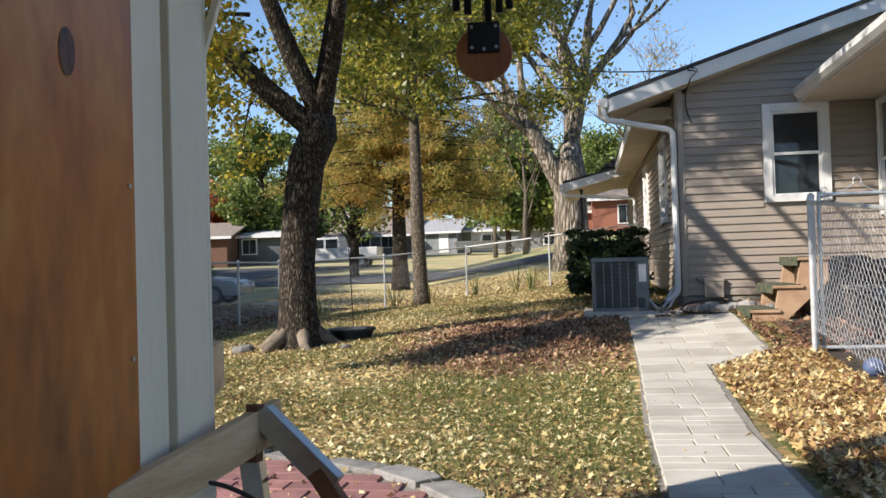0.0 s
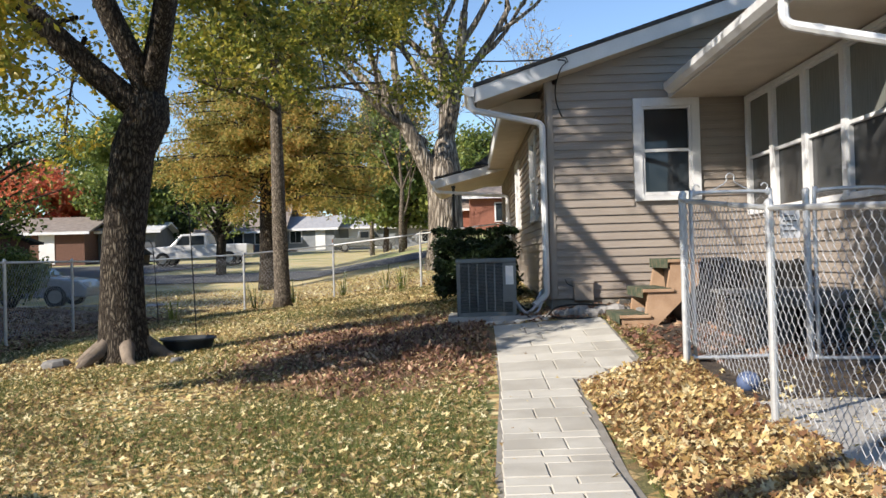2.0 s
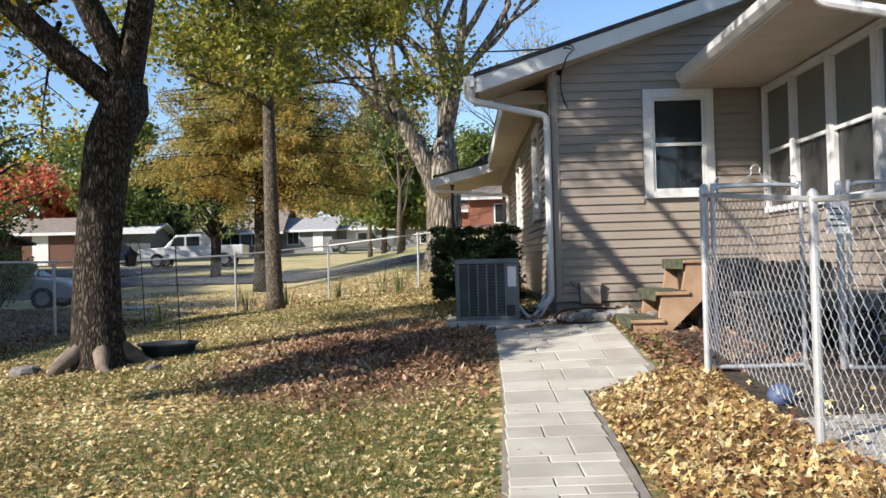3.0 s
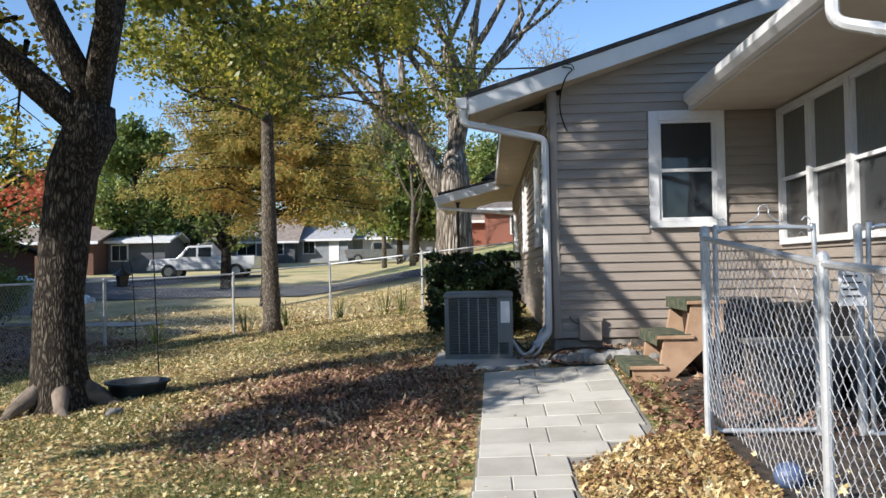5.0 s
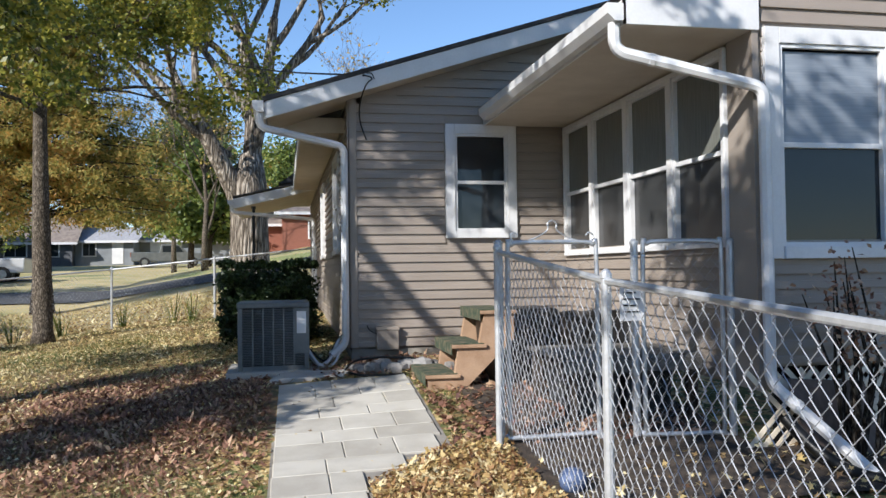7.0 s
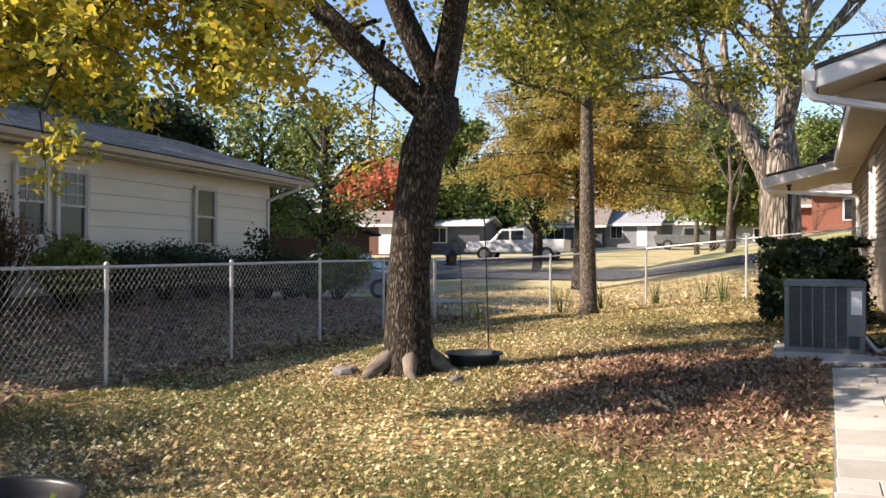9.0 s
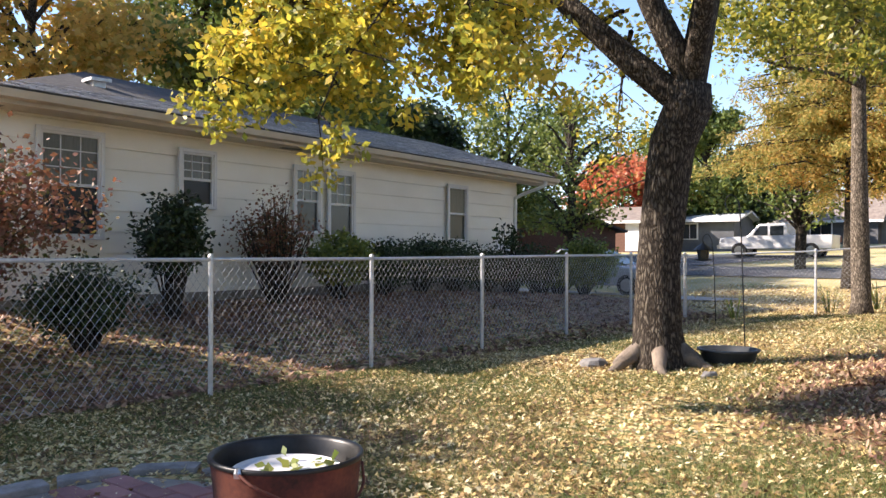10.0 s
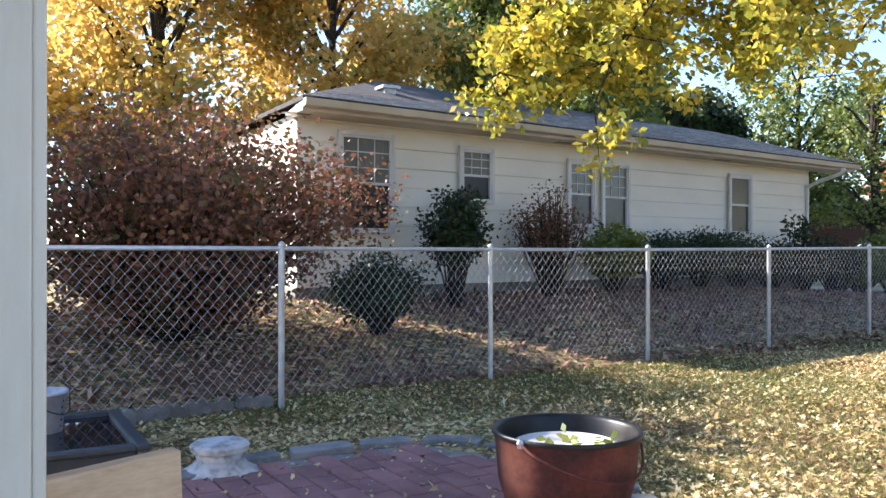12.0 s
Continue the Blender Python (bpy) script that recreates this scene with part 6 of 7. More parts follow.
s.box(bx + 0.52, by - 0.52, bz + 0.26, bx + 0.6, by + 0.40, bz + 0.30)
part("rim", s, M_TUB, root, "faded dark rim", bevel=0.01)
part("water", Sh().box(bx - 0.52, by - 0.52, bz + 0.265, bx + 0.52, by + 0.40, bz + 0.272), M_GLASS, root)
root = thing("bucket", (bx - 0.25, by - 0.05, bz + 0.272), "pale blue dotted bucket with a wire handle in the trough", "bucket")
part("body", Sh().lathe((bx - 0.2, by - 0.05, bz + 0.273), [(0.13, 0), (0.155, 0.24), (0.165, 0.24), (0.165, 0.26), (0.145, 0.26), (0.12, 0.03)], 24), M_BUCKET, root, smooth=True)
part("handle", curve_tube([(bx - 0.04, by - 0.12, bz + 0.5), (bx - 0.02, by + 0.0, bz + 0.42), (bx - 0.08, by + 0.1, bz + 0.40), (bx - 0.2, by + 0.12, bz + 0.5)], 0.004, 5), M_BLACK, root)
s = Sh()
for i in range(40):
    a, hz = i * 0.9, 0.04 + (i % 5) * 0.04
    r = 0.134 + hz * 0.1
    q = Vector((bx - 0.2 + math.cos(a) * r, by - 0.05 + math.sin(a) * r, bz + 0.273 + hz))
    s.beam(q - Vector((0, 0, 0.006)), q + Vector((0, 0, 0.006)), 0.012, 0.004, (math.cos(a), math.sin(a), 0))
part("dots", s, M_BLUE, root, kind="stuff")

# ---- shed wall, trim, post, roof over the start ----
CX, CY = -3.47, 0.11
g = Sh()
g.box(CX - 1.2, -0.52, gz(-3.5, 0) - 0.05, CX - 0.03, CY - 0.05, 2.6)
struct("wall_shed", g, M_PAINTED, "white painted shed wall")
g = Sh()
g.box(CX - 0.03, CY - 0.185, 0.05, CX, CY, 2.7)
g.box(CX - 0.20, CY, 0.05, CX, CY + 0.02, 2.7)
struct("trim_shed", g, M_PAINTED, "white painted corner board of the shed", bevel=0.004)
g = Sh()
g.box(CX - 0.03, CY - 0.42, 0.05, CX - 0.012, CY - 0.205, 2.7)
struct("trim_shed_inner", g, M_PAINTED, "white painted board beside a narrow gap", bevel=0.004)
g = Sh()
g.prism([(CX + 0.02, -0.285, 0.05), (CX + 0.14, -2.6, 0.05), (CX + 0.11, -2.6, 0.05), (CX - 0.01, -0.285, 0.05)], (0, 0, 2.6))
door = struct("door_shed", g, M_PLY, "orange-brown stained plywood sheet with a knot")
for z in (1.96, 1.50, 1.12, 0.74):
    part("screw", Sh().tube([(CX + 0.01, -0.31, z), (CX + 0.026, -0.311, z)], 0.006, 8), M_STEEL, door)
part("knot", Sh().lathe((0, 0, 0), [(0.006, 0), (0.03, 0.001), (0.032, 0.002), (0.004, 0.003)], 14), M_KNOT, door)
bpy.data.objects["knot"].matrix_basis = Matrix.Translation((CX + 0.034, -0.54, 1.74)) @ Matrix.Rotation(radians(90), 4, "Y") @ Matrix.Diagonal((1.5, 0.8, 1, 1))
root = thing("bolt", (CX + 0.03, -0.50, 0.72), "protruding steel bolt near the foot of the plywood", "bolt")
part("shank", Sh().tube([(CX + 0.01, -0.33, 0.735), (CX + 0.055, -0.33, 0.735)], 0.006, 8), M_STEEL, root)
root = thing("roof_brace", (CX, 0.1, 1.9), "thin white diagonal brace under the shed eave", "brace")
part("bar", Sh().beam((-3.50, 0.13, 1.86), (-3.20, 0.13, 2.75), 0.02, 0.02), M_PAINTED, root)
# roof out of view, its extent set by the shade on the near lawn
g = Sh()
g.box(-3.9, -6.0, 2.62, -1.7, -0.32, 2.70)
struct("ceiling_patio", g, M_OLDWOOD, "unseen patio roof boards, placed to shade the near lawn")
g = Sh()
g.box(-3.9, -6.0, 0.0, -3.85, -2.6, 2.62)
g.box(-3.9, -6.1, 0.0, 0.6, -6.0, 2.62)
struct("wall_back", g, M_PAINTED, "white painted wall behind the start")
root = thing("patio_post", (-1.88, -0.42, 0.1), "dark weathered square timber post with a knee brace", "post")
part("shaft", Sh().box(-1.868, -0.445, 0.08, -1.788, -0.395, 2.62), M_DARKWOOD, root, bevel=0.008)
part("brace", Sh().beam((-1.82, -0.42, 1.66), (-1.50, -0.42, 2.35), 0.08, 0.09), M_DARKWOOD, root, bevel=0.006)
# silver tube held to the post by black clips
root = thing("post_clip_tube", (-1.80, -0.47, 1.3), "slim steel tube clipped to the dark post", "tube")
part("tube", Sh().tube([(-1.792, -0.462, 0.7), (-1.792, -0.462, 1.58)], 0.011, 8), M_STEEL, root, smooth=True)
part("sleeve", Sh().tube([(-1.792, -0.462, 1.58), (-1.792, -0.462, 1.72)], 0.014, 8), M_BLACK, root, smooth=True)
for z in (0.95, 1.2, 1.42):
    part("clip", Sh().box(-1.81, -0.48, z, -1.775, -0.445, z + 0.05), M_BLACK, root, bevel=0.004)

# sawhorse with a pine board
root = thing("sawhorse", (-3.3, 0.15, 0.15), "folding sawhorse with steel brackets and stained wooden legs", "sawhorse")
part("bracket", Sh().beam((-3.36, 0.19, 0.91), (-3.15, 0.17, 0.72), 0.065, 0.05, (0, 1, 0)), M_STEEL, root, bevel=0.004)
part("bracket", Sh().beam((-3.42, 0.23, 0.86), (-3.40, 0.24, 0.64), 0.06, 0.05, (0, 1, 0)), M_STEEL, root, bevel=0.004)
part("leg", Sh().beam((-3.20, 0.17, 0.76), (-2.75, 0.10, 0.14), 0.05, 0.042, (0, 1, 0)), M_REDWOOD, root, bevel=0.003)
part("leg", Sh().beam((-3.40, 0.24, 0.72), (-3.44, 0.28, 0.14), 0.05, 0.042, (0, 1, 0)), M_REDWOOD, root, bevel=0.003)
part("leg", Sh().beam((-3.38, 0.17, 0.78), (-3.38, 0.19, 0.935), 0.035, 0.05, (0, 1, 0)), M_REDWOOD, root, bevel=0.003)
ob = part("pine_board", Sh().beam((-3.46, -0.42, 0.80), (-3.36, 0.30, 0.875), 0.035, 0.115, (0, 0, 1)), M_LUMBER, None, "pale weathered pine board laid on the sawhorse by the shed", bevel=0.004)
tagged(ob, category="board")
ob = part("pine_board", Sh().beam((-3.50, 0.125, 1.02), (-3.56, 0.345, 1.03), 0.035, 0.14, (0, 0, 1)), M_LUMBER, None, "short pine board fixed at the corner of the white shed", bevel=0.004)
tagged(ob, category="board")
root = thing("extension_cord", (-3.4, 0.0, 0.6), "black cable hanging under the pine board", "cable")
part("cord", curve_tube([(-3.42, -0.10, 0.80), (-3.36, -0.02, 0.76), (-3.30, 0.05, 0.68), (-3.28, 0.08, 0.5), (-3.3, 0.1, 0.2)], 0.006, 6), M_BLACK, root)

# wind chime
cx, cy, cz = -2.68, -0.07, 1.795
root = thing("wind_chime", (cx, cy, cz), "hanging wind chime with black tubes and a round wooden wind sail", "wind chime")
v = Vector((0.12, -0.99, 0)).normalized()
w = Vector((-v.y, v.x, 0))
s = Sh()
n = 28
ring = [Vector((cx, cy, cz)) + (w * math.cos(2 * math.pi * j / n) + Vector((0, 0, 1)) * math.sin(2 * math.pi * j / n)) * 0.066 for j in range(n)]
s.prism([tuple(p) for p in ring], tuple(v * 0.012))
part("wind_sail", s, M_WINDCHIME, root, bevel=0.003)
c0 = Vector((cx, cy, cz))
part("plate", Sh().beam(c0 + v * 0.016 + Vector((0, 0, 0.0)), c0 + v * 0.016 + Vector((0, 0, 0.072)), 0.075, 0.006, tuple(v)), M_BLACK, root, bevel=0.002)
for dx, dz in ((-0.028, 0.012), (0.0, 0.008), (0.028, 0.012), (-0.028, 0.06), (0.028, 0.06)):
    q = c0 + v * 0.019 + w * dx + Vector((0, 0, dz))
    part("rivet", Sh().tube([q, q + v * 0.004], 0.004, 8), M_STEEL, root)
for i, dx in enumerate((-0.062, -0.035, 0.012, 0.038, 0.062)):
    q = c0 + w * dx + v * (0.02 * (i % 2)) + Vector((0, 0, 0.075 + 0.015 * abs(i - 2)))
    part("chime_tube", Sh().tube([q, q + Vector((0, 0, 0.5))], 0.009, 10), M_BLACK, root, smooth=True)
part("cord", Sh().tube([c0 + Vector((0, 0, 0.07)), c0 + Vector((0, 0, 0.85))], 0.0015, 4), M_BLACK, root)

# ---- neighbour house fittings ----
s = Sh()
r1 = NY1 + 1.0
part("gutter_channel", Sh().hexa([(nwx(r0) + 0.66, r0, 3.42), (nwx(r0) + 0.76, r0, 3.44), (nwx(r1) + 0.76, r1, 3.44), (nwx(r1) + 0.66, r1, 3.42), (nwx(r0) + 0.66, r0, 3.53), (nwx(r0) + 0.78, r0, 3.53), (nwx(r1) + 0.78, r1, 3.53), (nwx(r1) + 0.66, r1, 3.53)]), M_CREAM, house2, "cream gutter")
part("downspout", curve_tube([(nwx(NY1) + 0.7, NY1 + 0.3, 3.42), (nwx(NY1) + 0.65, NY1 + 0.25, 3.3), (nwx(NY1) + 0.15, NY1 - 0.1, 3.05), (nwx(NY1) + 0.08, NY1 - 0.12, 2.8), (nwx(NY1) + 0.08, NY1 - 0.12, 1.0)], 0.045, 8), M_WHITE, house2, smooth=True)
part("roof_vent", Sh().box(nwx(6) - 1.3, 5.9, 4.0, nwx(6) - 1.1, 6.1, 4.22), M_GALV, house2)
part("vent_hood", Sh().box(nwx(6) - 1.36, 5.84, 4.22, nwx(6) - 1.04, 6.16, 4.27), M_GALV, house2)
for yy in (3.6, 8.6, 13.0):
    part("eave_vent", Sh().box(nwx(yy) + 0.2, yy, 3.385, nwx(yy) + 0.34, yy + 0.4, 3.392), M_BLACK, house2)
house2.location.z -= 0.12


def small_house(name, x, y, w, d, h, rh, turn, wall, roof, label, wins=(), porch=None, front=True):
    """A house seen far off: walls, gable roof along its width, windows and a door on its front."""
    z = min(gz(x, y), gz(x + w / 2, y), gz(x - w / 2, y))
    root = thing(name, (x, y, z), label, "house")
    root.matrix_basis = pose(x, y, z, 0, 0, turn)
    I = Matrix()

    def add(nm, sh, m, lab=""):
        o = new(nm, sh.mesh(nm, m))
        o.parent = root
        return tagged(o, lab)
    add("wall", Sh().box(-w / 2, 0, -1, w / 2, d, h), wall)
    s = Sh()
    o = 0.5
    for sg in (0, 1):
        y0, y1 = (-o, d / 2) if sg == 0 else (d + o, d / 2)
        s.hexa([(-w / 2 - o, y0, h - 0.1), (w / 2 + o, y0, h - 0.1), (w / 2 + o, y1, h + rh), (-w / 2 - o, y1, h + rh), (-w / 2 - o, y0, h + 0.02), (w / 2 + o, y0, h + 0.02), (w / 2 + o, y1, h + rh + 0.14), (-w / 2 - o, y1, h + rh + 0.14)])
    add("roof", s, roof)
    for sx in (-w / 2, w / 2 - 0.1):
        add("gable", Sh().prism([(sx, 0, h), (sx, d, h), (sx, d / 2, h + rh - 0.02)], (0.1, 0, 0)), wall)
    add("fascia", Sh().box(-w / 2 - o, -o - 0.03, h - 0.16, w / 2 + o, -o, h + 0.03), M_WHITE)
    for wx, ww, wz0, wz1, kind in wins:
        if kind == "door":
            add("door", Sh().box(wx, -0.05, wz0, wx + ww, 0.0, wz1), M_WHITE if kind == "door" else M_GLASS)
        else:
            t = add("window", Sh().box(wx - 0.08, -0.06, wz0 - 0.08, wx + ww + 0.08, 0.0, wz1 + 0.08), M_WHITE)
            for q in range(2):
                p = new("pane", Sh().box(wx + q * ww / 2 + 0.02, -0.08, wz0, wx + (q + 1) * ww / 2 - 0.02, -0.06, wz1).mesh("pane", M_GLASS))
                p.parent = t
    return root


small_house("brown_ranch_house", -30.8, 52, 6.6, 8, 2.2, 1.1, 6, M_BRICK_BROWN, M_SHINGLE_TAN, "brown brick ranch house with a dark roof across the street", [(-2.6, 1.1, 0.8, 1.9, "w"), (0.4, 1.0, 0.1, 2.1, "door")])
small_house("white_roof_shed", -25.8, 55, 3.8, 6, 2.2, 0.6, 8, M_SHADEDWALL, M_WHITE, "white metal-roofed carport beside the brown house", [(-1.6, 1.0, 0.9, 1.9, "w")])
small_house("grey_house", -23.2, 71, 9, 9, 1.9, 2.7, 2, M_SHADEDWALL, M_SHINGLE_TAN, "grey house with a broad roof across the street", [(-3.5, 1.6, 0.8, 1.9, "w"), (-0.5, 1.6, 0.8, 1.9, "w"), (2.2, 1.3, 0.8, 1.9, "w")])
small_house("white_cottage", -16.4, 72, 4.6, 7, 2.0, 1.2, -4, M_SHADEDPAINT, M_SHINGLE_GREY, "small white cottage with a grey gable roof", [(-1.7, 1.0, 0.8, 1.8, "w"), (0.6, 0.9, 0.1, 2.0, "door")])
small_house("grey_garage", -11.3, 74, 5.4, 7, 2.0, 1.1, 0, M_SHADEDPAINT, M_SHINGLE_GREY, "low grey garage beyond the street", [(-1.8, 2.6, 0.1, 2.0, "door")])
small_house("white_shed", -5.9, 62, 3.8, 4, 1.8, 0.8, 0, M_SHADEDPAINT, M_SHINGLE_TAN, "low pale shed on the rise beyond the fence", [(0.2, 0.9, 0.6, 1.4, "w")])
small_house("brick_house", 1.5, 56, 7, 9, 2.6, 1.8, 0, M_BRICK, M_SHINGLE_TAN, "red brick house with a white-framed window on the rise", [(-1.7, 1.1, 0.9, 2.1, "w")])
small_house("tan_house", -3.1, 62, 4.2, 7, 2.5, 1.5, 0, M_BRICK, M_SHINGLE_TAN, "red brick house wing with a tan roof", [(-1.0, 1.0, 0.9, 1.9, "w")])
small_house("second_neighbour_house", -31.0, 38.0, 6, 6, 1.8, 1.0, -30, M_BRICK_BROWN, M_SHINGLE, "dark brick house beyond the cream ranch house", [(1.0, 1.4, 0.9, 1.9, "w")])


def pickup(x, y, turn, label, paint):
    z = gz(x, y)
    root = thing("pickup_truck", (x, y, z), label, "pickup truck")
    root.matrix_basis = pose(x, y, z, 0, 0, turn)

    def add(nm, sh, m, parent=None, lab=""):
        o = new(nm, sh.mesh(nm, m))
        o.parent = parent or root
        return tagged(o, lab)
    prof = [(-2.7, 0.45), (2.75, 0.45), (2.8, 0.75), (2.7, 1.02), (1.35, 1.10), (0.75, 1.72), (-0.55, 1.75), (-0.7, 1.15), (-2.75, 1.15)]
    s = Sh()
    s.prism([(a, -0.92, b) for a, b in prof], (0, 1.84, 0))
    o = add("body", s, paint)
    md = o.modifiers.new("bevel", "BEVEL")
    md.width, md.segments = 0.05, 2
    for sy in (-0.935, 0.925):
      for a, b in (((0.72, 1.14), (0.30, 1.62)), ((-0.05, 1.14), (-0.48, 1.62))):
          add("side_window", Sh().prism([(b[0] + 0.02, sy, a[1]), (a[0] + 0.35 if a[0] > 0.5 else a[0] + 0.25, sy, a[1]), (a[0] - 0.02 if a[0] > 0.5 else 0.2, sy, b[1]), (b[0] + 0.02, sy, b[1])], (0, 0.01, 0)), M_GLASS)
    add("bed_cover", Sh().box(-2.7, -0.85, 1.1, -0.75, 0.85, 1.16), M_BLACK)
    for wx in (-1.75, 1.75):
        for wy in (-0.95, 0.72):
            s = Sh()
            s.tube([(wx, wy, 0.38), (wx, wy + 0.24, 0.38)], 0.38, 20)
            wheel = add("wheel", s, M_TYRE)
            s = Sh()
            s.tube([(wx, wy - 0.01, 0.38), (wx, wy + 0.25, 0.38)], 0.22, 14)
            add("rim", s, M_STEEL, wheel)
    add("bumper", Sh().box(2.75, -0.9, 0.45, 2.9, 0.9, 0.65), M_STEEL)
    add("tail_light", Sh().box(-2.77, -0.93, 0.8, -2.70, -0.8, 1.1), M_BRICK)
    return root


pickup(-16.8, 43.2, 184, "white pickup truck parked beside the street", M_TRUCK)
pickup(-10.6, 66.5, 8, "silver grey pickup parked before the grey garage", M_ACGREY)
def sedan(x, y, turn, label):
    z = gz(x, y) + 0.05
    root = thing("sedan", (x, y, z), label, "car")
    root.matrix_basis = pose(x, y, z, 0, 0, turn)

    def add(nm, sh, m, parent=None, lab=""):
        o = new(nm, sh.mesh(nm, m))
        o.parent = parent or root
        return tagged(o, lab)
    low = [(-2.25, 0.30), (2.25, 0.28), (2.32, 0.55), (2.05, 0.78), (1.15, 0.90), (-1.55, 0.95), (-2.25, 0.90), (-2.32, 0.55)]
    cab = [(1.15, 0.89), (0.35, 1.36), (-0.85, 1.40), (-1.60, 0.94)]
    for nm, pr, hw, m in (("body", low, 0.88, M_SILVER), ("cabin", cab, 0.70, M_SILVER)):
        o = add(nm, Sh().prism([(a, -hw, b) for a, b in pr], (0, 2 * hw, 0)), m)
        md = o.modifiers.new("bevel", "BEVEL")
        md.width, md.segments = 0.06, 3
    for sy in (-0.715, 0.705):
        for pr in (((0.95, 0.95), (0.32, 1.30), (-0.20, 1.31), (-0.20, 0.95)), ((-0.28, 0.95), (-0.28, 1.31), (-0.80, 1.33), (-1.35, 0.96))):
            add("side_window", Sh().prism([(a, sy, b) for a, b in pr], (0, 0.01, 0)), M_GLASS)
    add("windscreen", Sh().prism([(1.17, -0.62, 0.93), (1.17, 0.62, 0.93), (0.42, 0.58, 1.36), (0.42, -0.58, 1.36)], (0.012, 0, 0.012)), M_GLASS)
    for wx in (-1.42, 1.42):
        for wy in (-0.90, 0.70):
            wheel = add("wheel", Sh().tube([(wx, wy, 0.31), (wx, wy + 0.2, 0.31)], 0.31, 20), M_TYRE)
            add("rim", Sh().tube([(wx, wy - 0.01, 0.31), (wx, wy + 0.21, 0.31)], 0.19, 14), M_STEEL, wheel)
    for sy in (-0.72, 0.50):
        add("headlight", Sh().box(2.16, sy, 0.56, 2.30, sy + 0.22, 0.70), M_WHITE)
    return root


sedan(-15.6, 22.8, 8, "silver sedan parked on the pale drive past the cream house")
# street, drives
for nm, pts in (("road", [(-120, 29, 0.03), (60, 34, 0.03), (60, 38.5, 0.03), (-120, 34, 0.03)]), ("pavement_drive", [(-27, 34, 0.02), (-20, 34, 0.02), (-13.5, 46, 0.02), (-27, 47, 0.02)]), ("pavement_near_drive", [(-30, 21, 0.02), (-11.6, 21.2, 0.02), (-10.9, 23.5, 0.02), (-30, 25.5, 0.02)])):
    s = Sh()
    (a, b, c, d) = pts
    n = 60
    for i in range(n + 1):
        t = i / n
        for q in range(7):
            u = q / 6
            x = (a[0] * (1 - t) + b[0] * t) * (1 - u) + (d[0] * (1 - t) + c[0] * t) * u
            y = (a[1] * (1 - t) + b[1] * t) * (1 - u) + (d[1] * (1 - t) + c[1] * t) * u
            s.v.append((x, y, gz(x, y) + 0.05))
    s.f = [(i * 7 + q, (i + 1) * 7 + q, (i + 1) * 7 + q + 1, i * 7 + q + 1) for i in range(n) for q in range(6)]
    struct(nm, s, M_CONC if nm == "pavement_near_drive" else M_ASPHALT, "pale concrete drive" if nm == "pavement_near_drive" else "worn grey asphalt")


# ---- fallen leaves and grass ----
def scatter(name, n, region, size, material, seed, dens=None, star=False, lift=0.012, parent=None, label="", tilt=0.35, curl=0.25):
    rs = np.random.RandomState(seed)
    x0, y0, x1, y1 = region
    pts = []
    while len(pts) < n:
        X, Y = rs.uniform(x0, x1, n), rs.uniform(y0, y1, n)
        for x, y in zip(X, Y):
            if dens is None or rs.uniform() < dens(x, y):
                pts.append((x, y))
                if len(pts) >= n:
                    break
    P = np.array([(x, y, gz(x, y)) for x, y in pts])
    P[:, 2] += lift * rs.uniform(0.6, 1.8, n)
    if star:
        k = 10
        ang = np.array([2 * math.pi * i / k for i in range(k)])
        rad = np.array([1.0, 0.42, 0.9, 0.40, 0.62, 0.30, 0.62, 0.40, 0.9, 0.42])
    else:
        k = 6
        ang = np.array([0, 1.0, 2.1, math.pi, 4.2, 5.3])
        rad = np.array([1.0, 0.55, 0.5, 0.85, 0.5, 0.55])
    sz = size * 0.5 * rs.uniform(0.6, 1.25, n)
    rot = rs.uniform(0, 2 * math.pi, n)
    rag = rad[None, :] * rs.uniform(0.6, 1.25, (n, k))
    thin = rs.uniform(0.45, 1.0, n)[:, None]
    lx = np.cos(ang)[None, :] * rag * sz[:, None]
    ly = np.sin(ang)[None, :] * rag * sz[:, None] * thin
    ux, uy = np.cos(rot)[:, None], np.sin(rot)[:, None]
    gx, gy = rs.normal(0, tilt, n)[:, None], rs.normal(0, tilt, n)[:, None]
    X = lx * ux - ly * uy
    Y = lx * uy + ly * ux
    Z = X * gx + Y * gy + curl * (lx ** 2 + 0.0) / sz[:, None] * rs.uniform(-0.3, 1.4, n)[:, None]
    Z = Z - Z.min(axis=1)[:, None] * 0.75
    v = np.stack([P[:, 0:1] + X, P[:, 1:2] + Y, P[:, 2:3] + Z], axis=2).reshape(-1)
    me = bpy.data.meshes.new(name)
    me.vertices.add(n * k)
    me.vertices.foreach_set("co", v)
    me.loops.add(n * k)
    me.loops.foreach_set("vertex_index", np.arange(n * k, dtype=np.int32))
    me.polygons.add(n)
    me.polygons.foreach_set("loop_start", np.arange(n, dtype=np.int32) * k)
    me.polygons.foreach_set("loop_total", np.full(n, k, dtype=np.int32))
    me.update(calc_edges=True)
    me.materials.append(material)
    ob = new(name, me)
    return tagged(ob, label, kind="stuff")


def on_path(x, y):
    if y < 5.8:
        return -2.14 < x < -1.38 and y < 9
    return -2.04 < x < (-1.36 + (y - 5.75) if y < 6.4 else -0.66) and y < 8.95


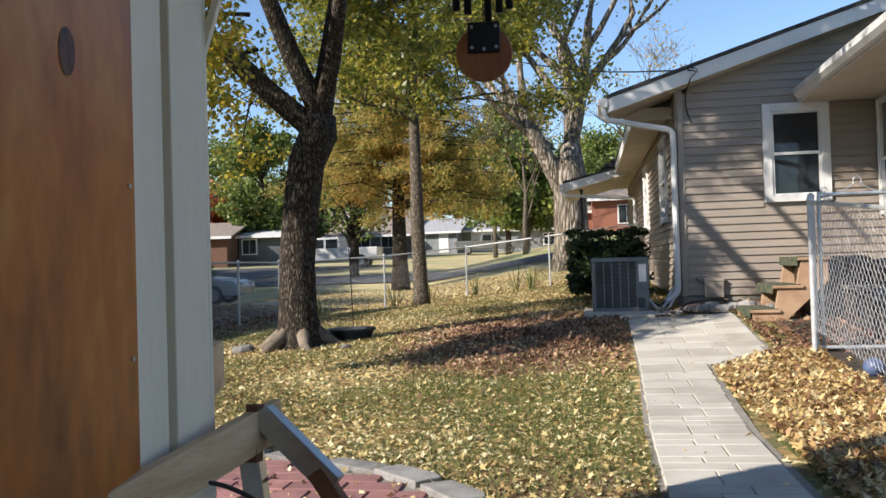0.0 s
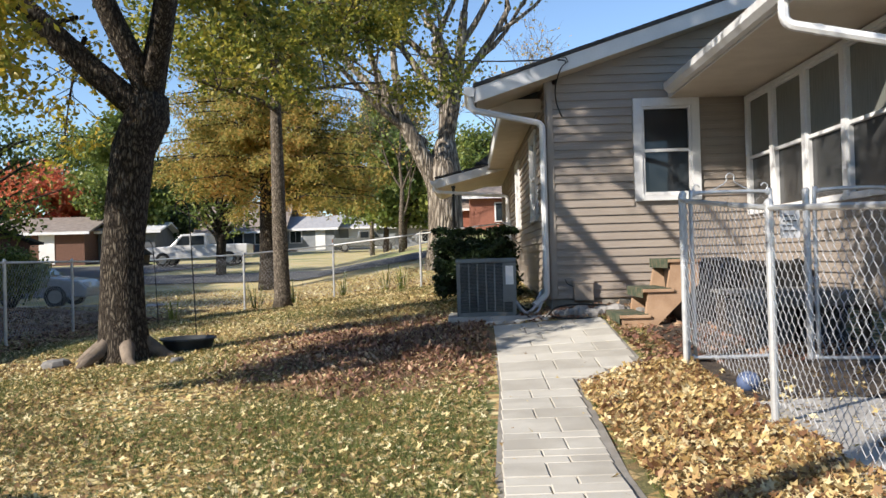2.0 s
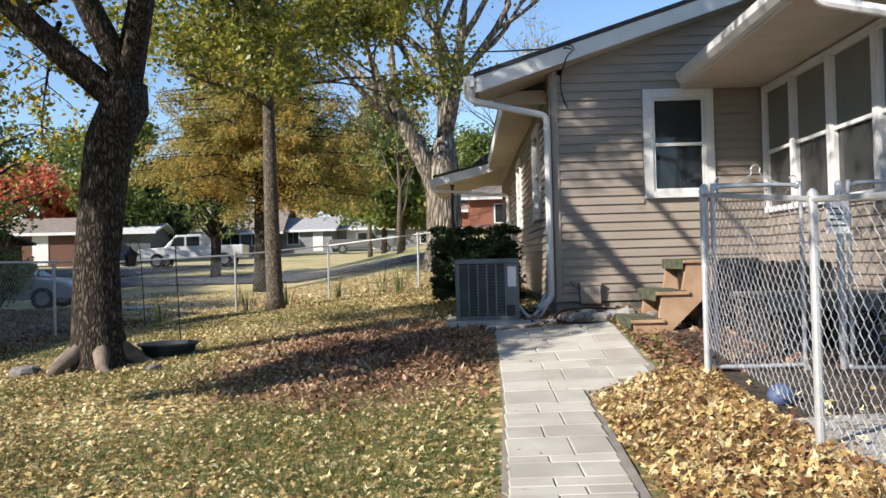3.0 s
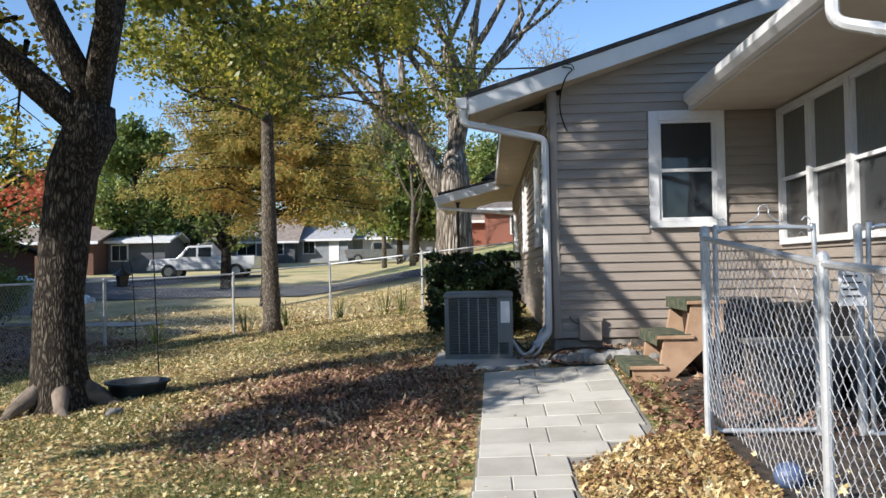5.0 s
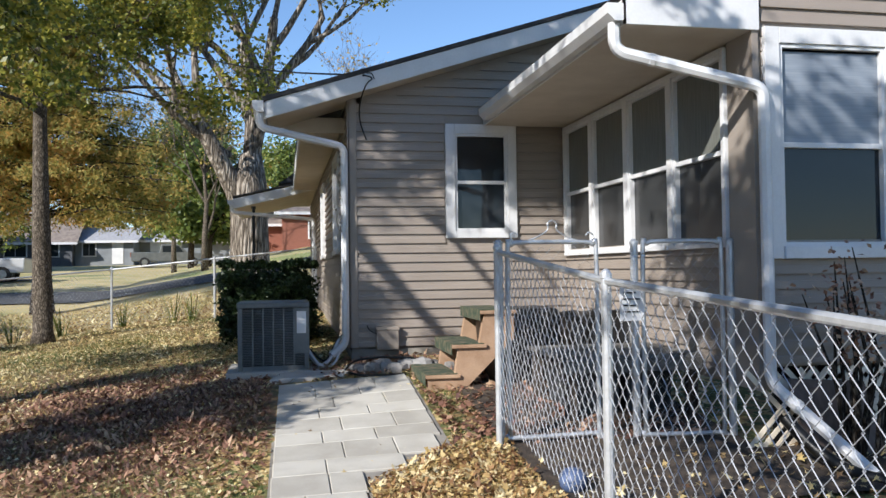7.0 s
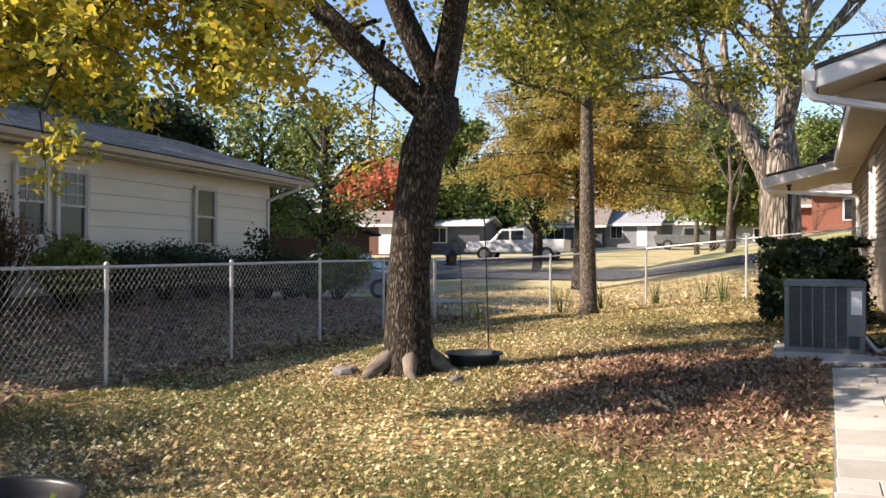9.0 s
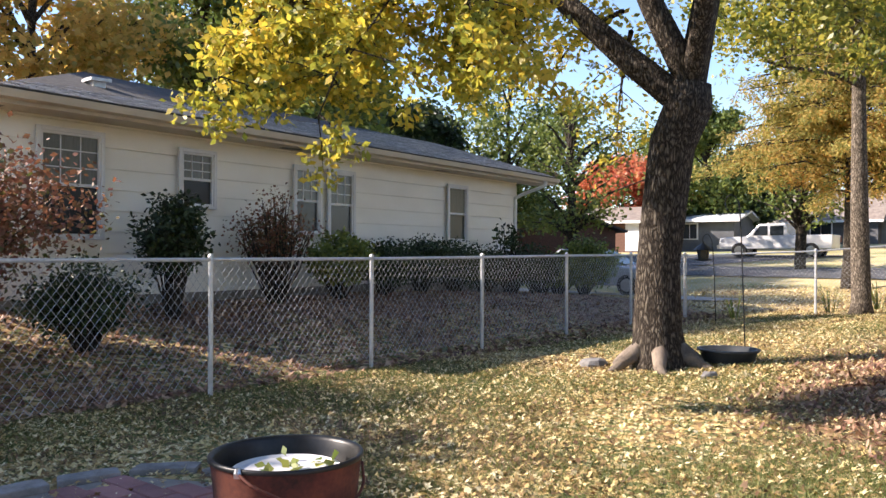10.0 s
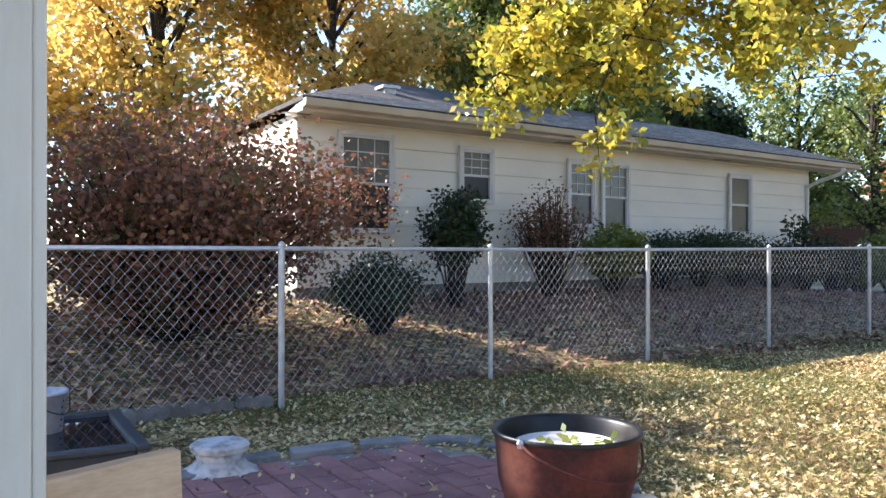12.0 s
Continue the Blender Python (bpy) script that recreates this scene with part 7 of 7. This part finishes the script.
def lawn_d(x, y):
    if on_path(x, y):
        return 0.012
    if inside(x, y, patio_pts):
        return 0.16
    base = 0.45 + 0.55 * (noise.noise(Vector((x * 0.45, y * 0.45, 3))) + 0.35)
    if math.hypot(x + 3.0, (y - 7.8) * 0.8) < 1.6:
        base *= 0.35
    if -1.36 < x < 0 and 1.5 < y < 6.6:
        base = 0.8
    return base


scatter("lawn_leaves", 56000, (-9.1, 0.2, -0.5, 9.0), 0.056, M_FALLEN, 401, lawn_d, True, label="fallen yellow leaves on the lawn")
scatter("lawn_leaves", 42000, (-9.6, 8.0, -1.2, 19.0), 0.06, M_FALLEN, 402, lawn_d, label="fallen yellow leaves on the far lawn")
scatter("lawn_leaves", 17000, (-1.40, 1.0, -0.1, 6.4), 0.064, M_PILE, 403, lambda x, y: 0.0 if on_path(x, y) or x > -0.30 + 0.1 * noise.noise(Vector((0, y * 2, 0))) else 1.0, True, 0.04, label="drift of large yellow maple leaves beside the path", tilt=0.5)
scatter("lawn_leaves", 4500, (-1.6, 6.3, 1.4, 10.0), 0.10, M_FALLEN_BROWN, 404, lambda x, y: 0.0 if on_path(x, y) else 1.0, True, 0.02, label="brown leaves in the shaded corner by the house")
scatter("neighbour_leaves", 26000, (-13.0, -1.0, -9.1, 18.0), 0.10, M_FALLEN_BROWN, 405, None, label="brown fallen leaves on the neighbour's ground")
scatter("far_leaves", 22000, (-14, 19.0, 0.0, 29.0), 0.10, M_FALLEN, 406, None, label="dry leaves beyond the back fence")
scatter("pad_leaves", 700, (-0.3, 3.2, 2.4, 5.8), 0.08, M_FALLEN, 408, None, True, 0.06, label="scattered leaves on the concrete pad")
scatter("mulch", 13000, (-5.6, 5.6, -1.9, 11.5), 0.06, M_FALLEN_BROWN, 407, lambda x, y: 0.0 if on_path(x, y) else max(0.0, 1.1 - math.hypot(x + 3.1, (y - 8.2) * 0.7) / 1.9), label="brown bark and leaf mulch on bare soil", tilt=0.5)


def blades(name, n, region, h, seed, dens=None, material=None, label=""):
    rs = np.random.RandomState(seed)
    x0, y0, x1, y1 = region
    pts = []
    while len(pts) < n:
        x, y = rs.uniform(x0, x1), rs.uniform(y0, y1)
        if rs.uniform() < (dens(x, y) if dens else 1):
            pts.append((x, y, gz(x, y)))
    P = np.array(pts)
    a = rs.uniform(0, 2 * math.pi, n)
    w = 0.0035
    hh = h * rs.uniform(0.4, 1.2, n)
    lean = rs.normal(0, 0.6, (n, 2)) * hh[:, None]
    v = np.empty((n, 3, 3))
    v[:, 0] = P + np.stack([np.cos(a) * w, np.sin(a) * w, np.zeros(n)], 1)
    v[:, 1] = P - np.stack([np.cos(a) * w, np.sin(a) * w, np.zeros(n)], 1)
    v[:, 2] = P + np.stack([lean[:, 0], lean[:, 1], hh], 1)
    me = bpy.data.meshes.new(name)
    me.vertices.add(n * 3)
    me.vertices.foreach_set("co", v.reshape(-1))
    me.loops.add(n * 3)
    me.loops.foreach_set("vertex_index", np.arange(n * 3, dtype=np.int32))
    me.polygons.add(n)
    me.polygons.foreach_set("loop_start", np.arange(n, dtype=np.int32) * 3)
    me.polygons.foreach_set("loop_total", np.full(n, 3, dtype=np.int32))
    me.update(calc_edges=True)
    me.materials.append(material or M_GRASS)
    return tagged(new(name, me), label, kind="stuff")


def grass_d(x, y):
    if on_path(x, y) or inside(x, y, patio_pts):
        return 0
    return max(0.05, 0.55 + 1.6 * noise.noise(Vector((x * 0.5, y * 0.5, 9)))) * (0.2 if math.hypot(x + 3.0, (y - 8) * 0.8) < 1.8 else 1)


blades("grass", 105000, (-9.2, 0.2, -0.2, 9.0), 0.05, 501, grass_d, label="thin green grass among the leaves")
blades("grass", 40000, (-9.6, 9.0, -1.2, 19.0), 0.06, 502, grass_d, label="thin green grass by the back fence")
for i, (x, y) in enumerate([(-8.9, 17.3), (-7.3, 18.35), (-6.5, 18.9), (-5.4, 19.6), (-4.3, 19.4), (-3.9, 19.3), (-2.6, 19.1)]):
    rs2 = np.random.RandomState(600 + i)
    root = thing("iris_clump", (x, y, gz(x, y)), "clump of tall sword-shaped green leaves along the fence", "plant", "iris clumps along the fence")
    s = Sh()
    for q in range(16):
        a = rs2.uniform(0, 6.28)
        r = rs2.uniform(0, 0.12)
        b = Vector((x + math.cos(a) * r, y + math.sin(a) * r, gz(x, y) - 0.02))
        t = b + Vector((math.cos(a) * rs2.uniform(0.05, 0.3), math.sin(a) * rs2.uniform(0.05, 0.3), rs2.uniform(0.35, 0.7)))
        s.beam(b, b.lerp(t, 0.5) + Vector((0, 0, 0.05)), 0.022, 0.003)
        s.beam(b.lerp(t, 0.5) + Vector((0, 0, 0.05)), t, 0.014, 0.003)
    part("blade", s, M_LEAF_MID, root, kind="stuff")
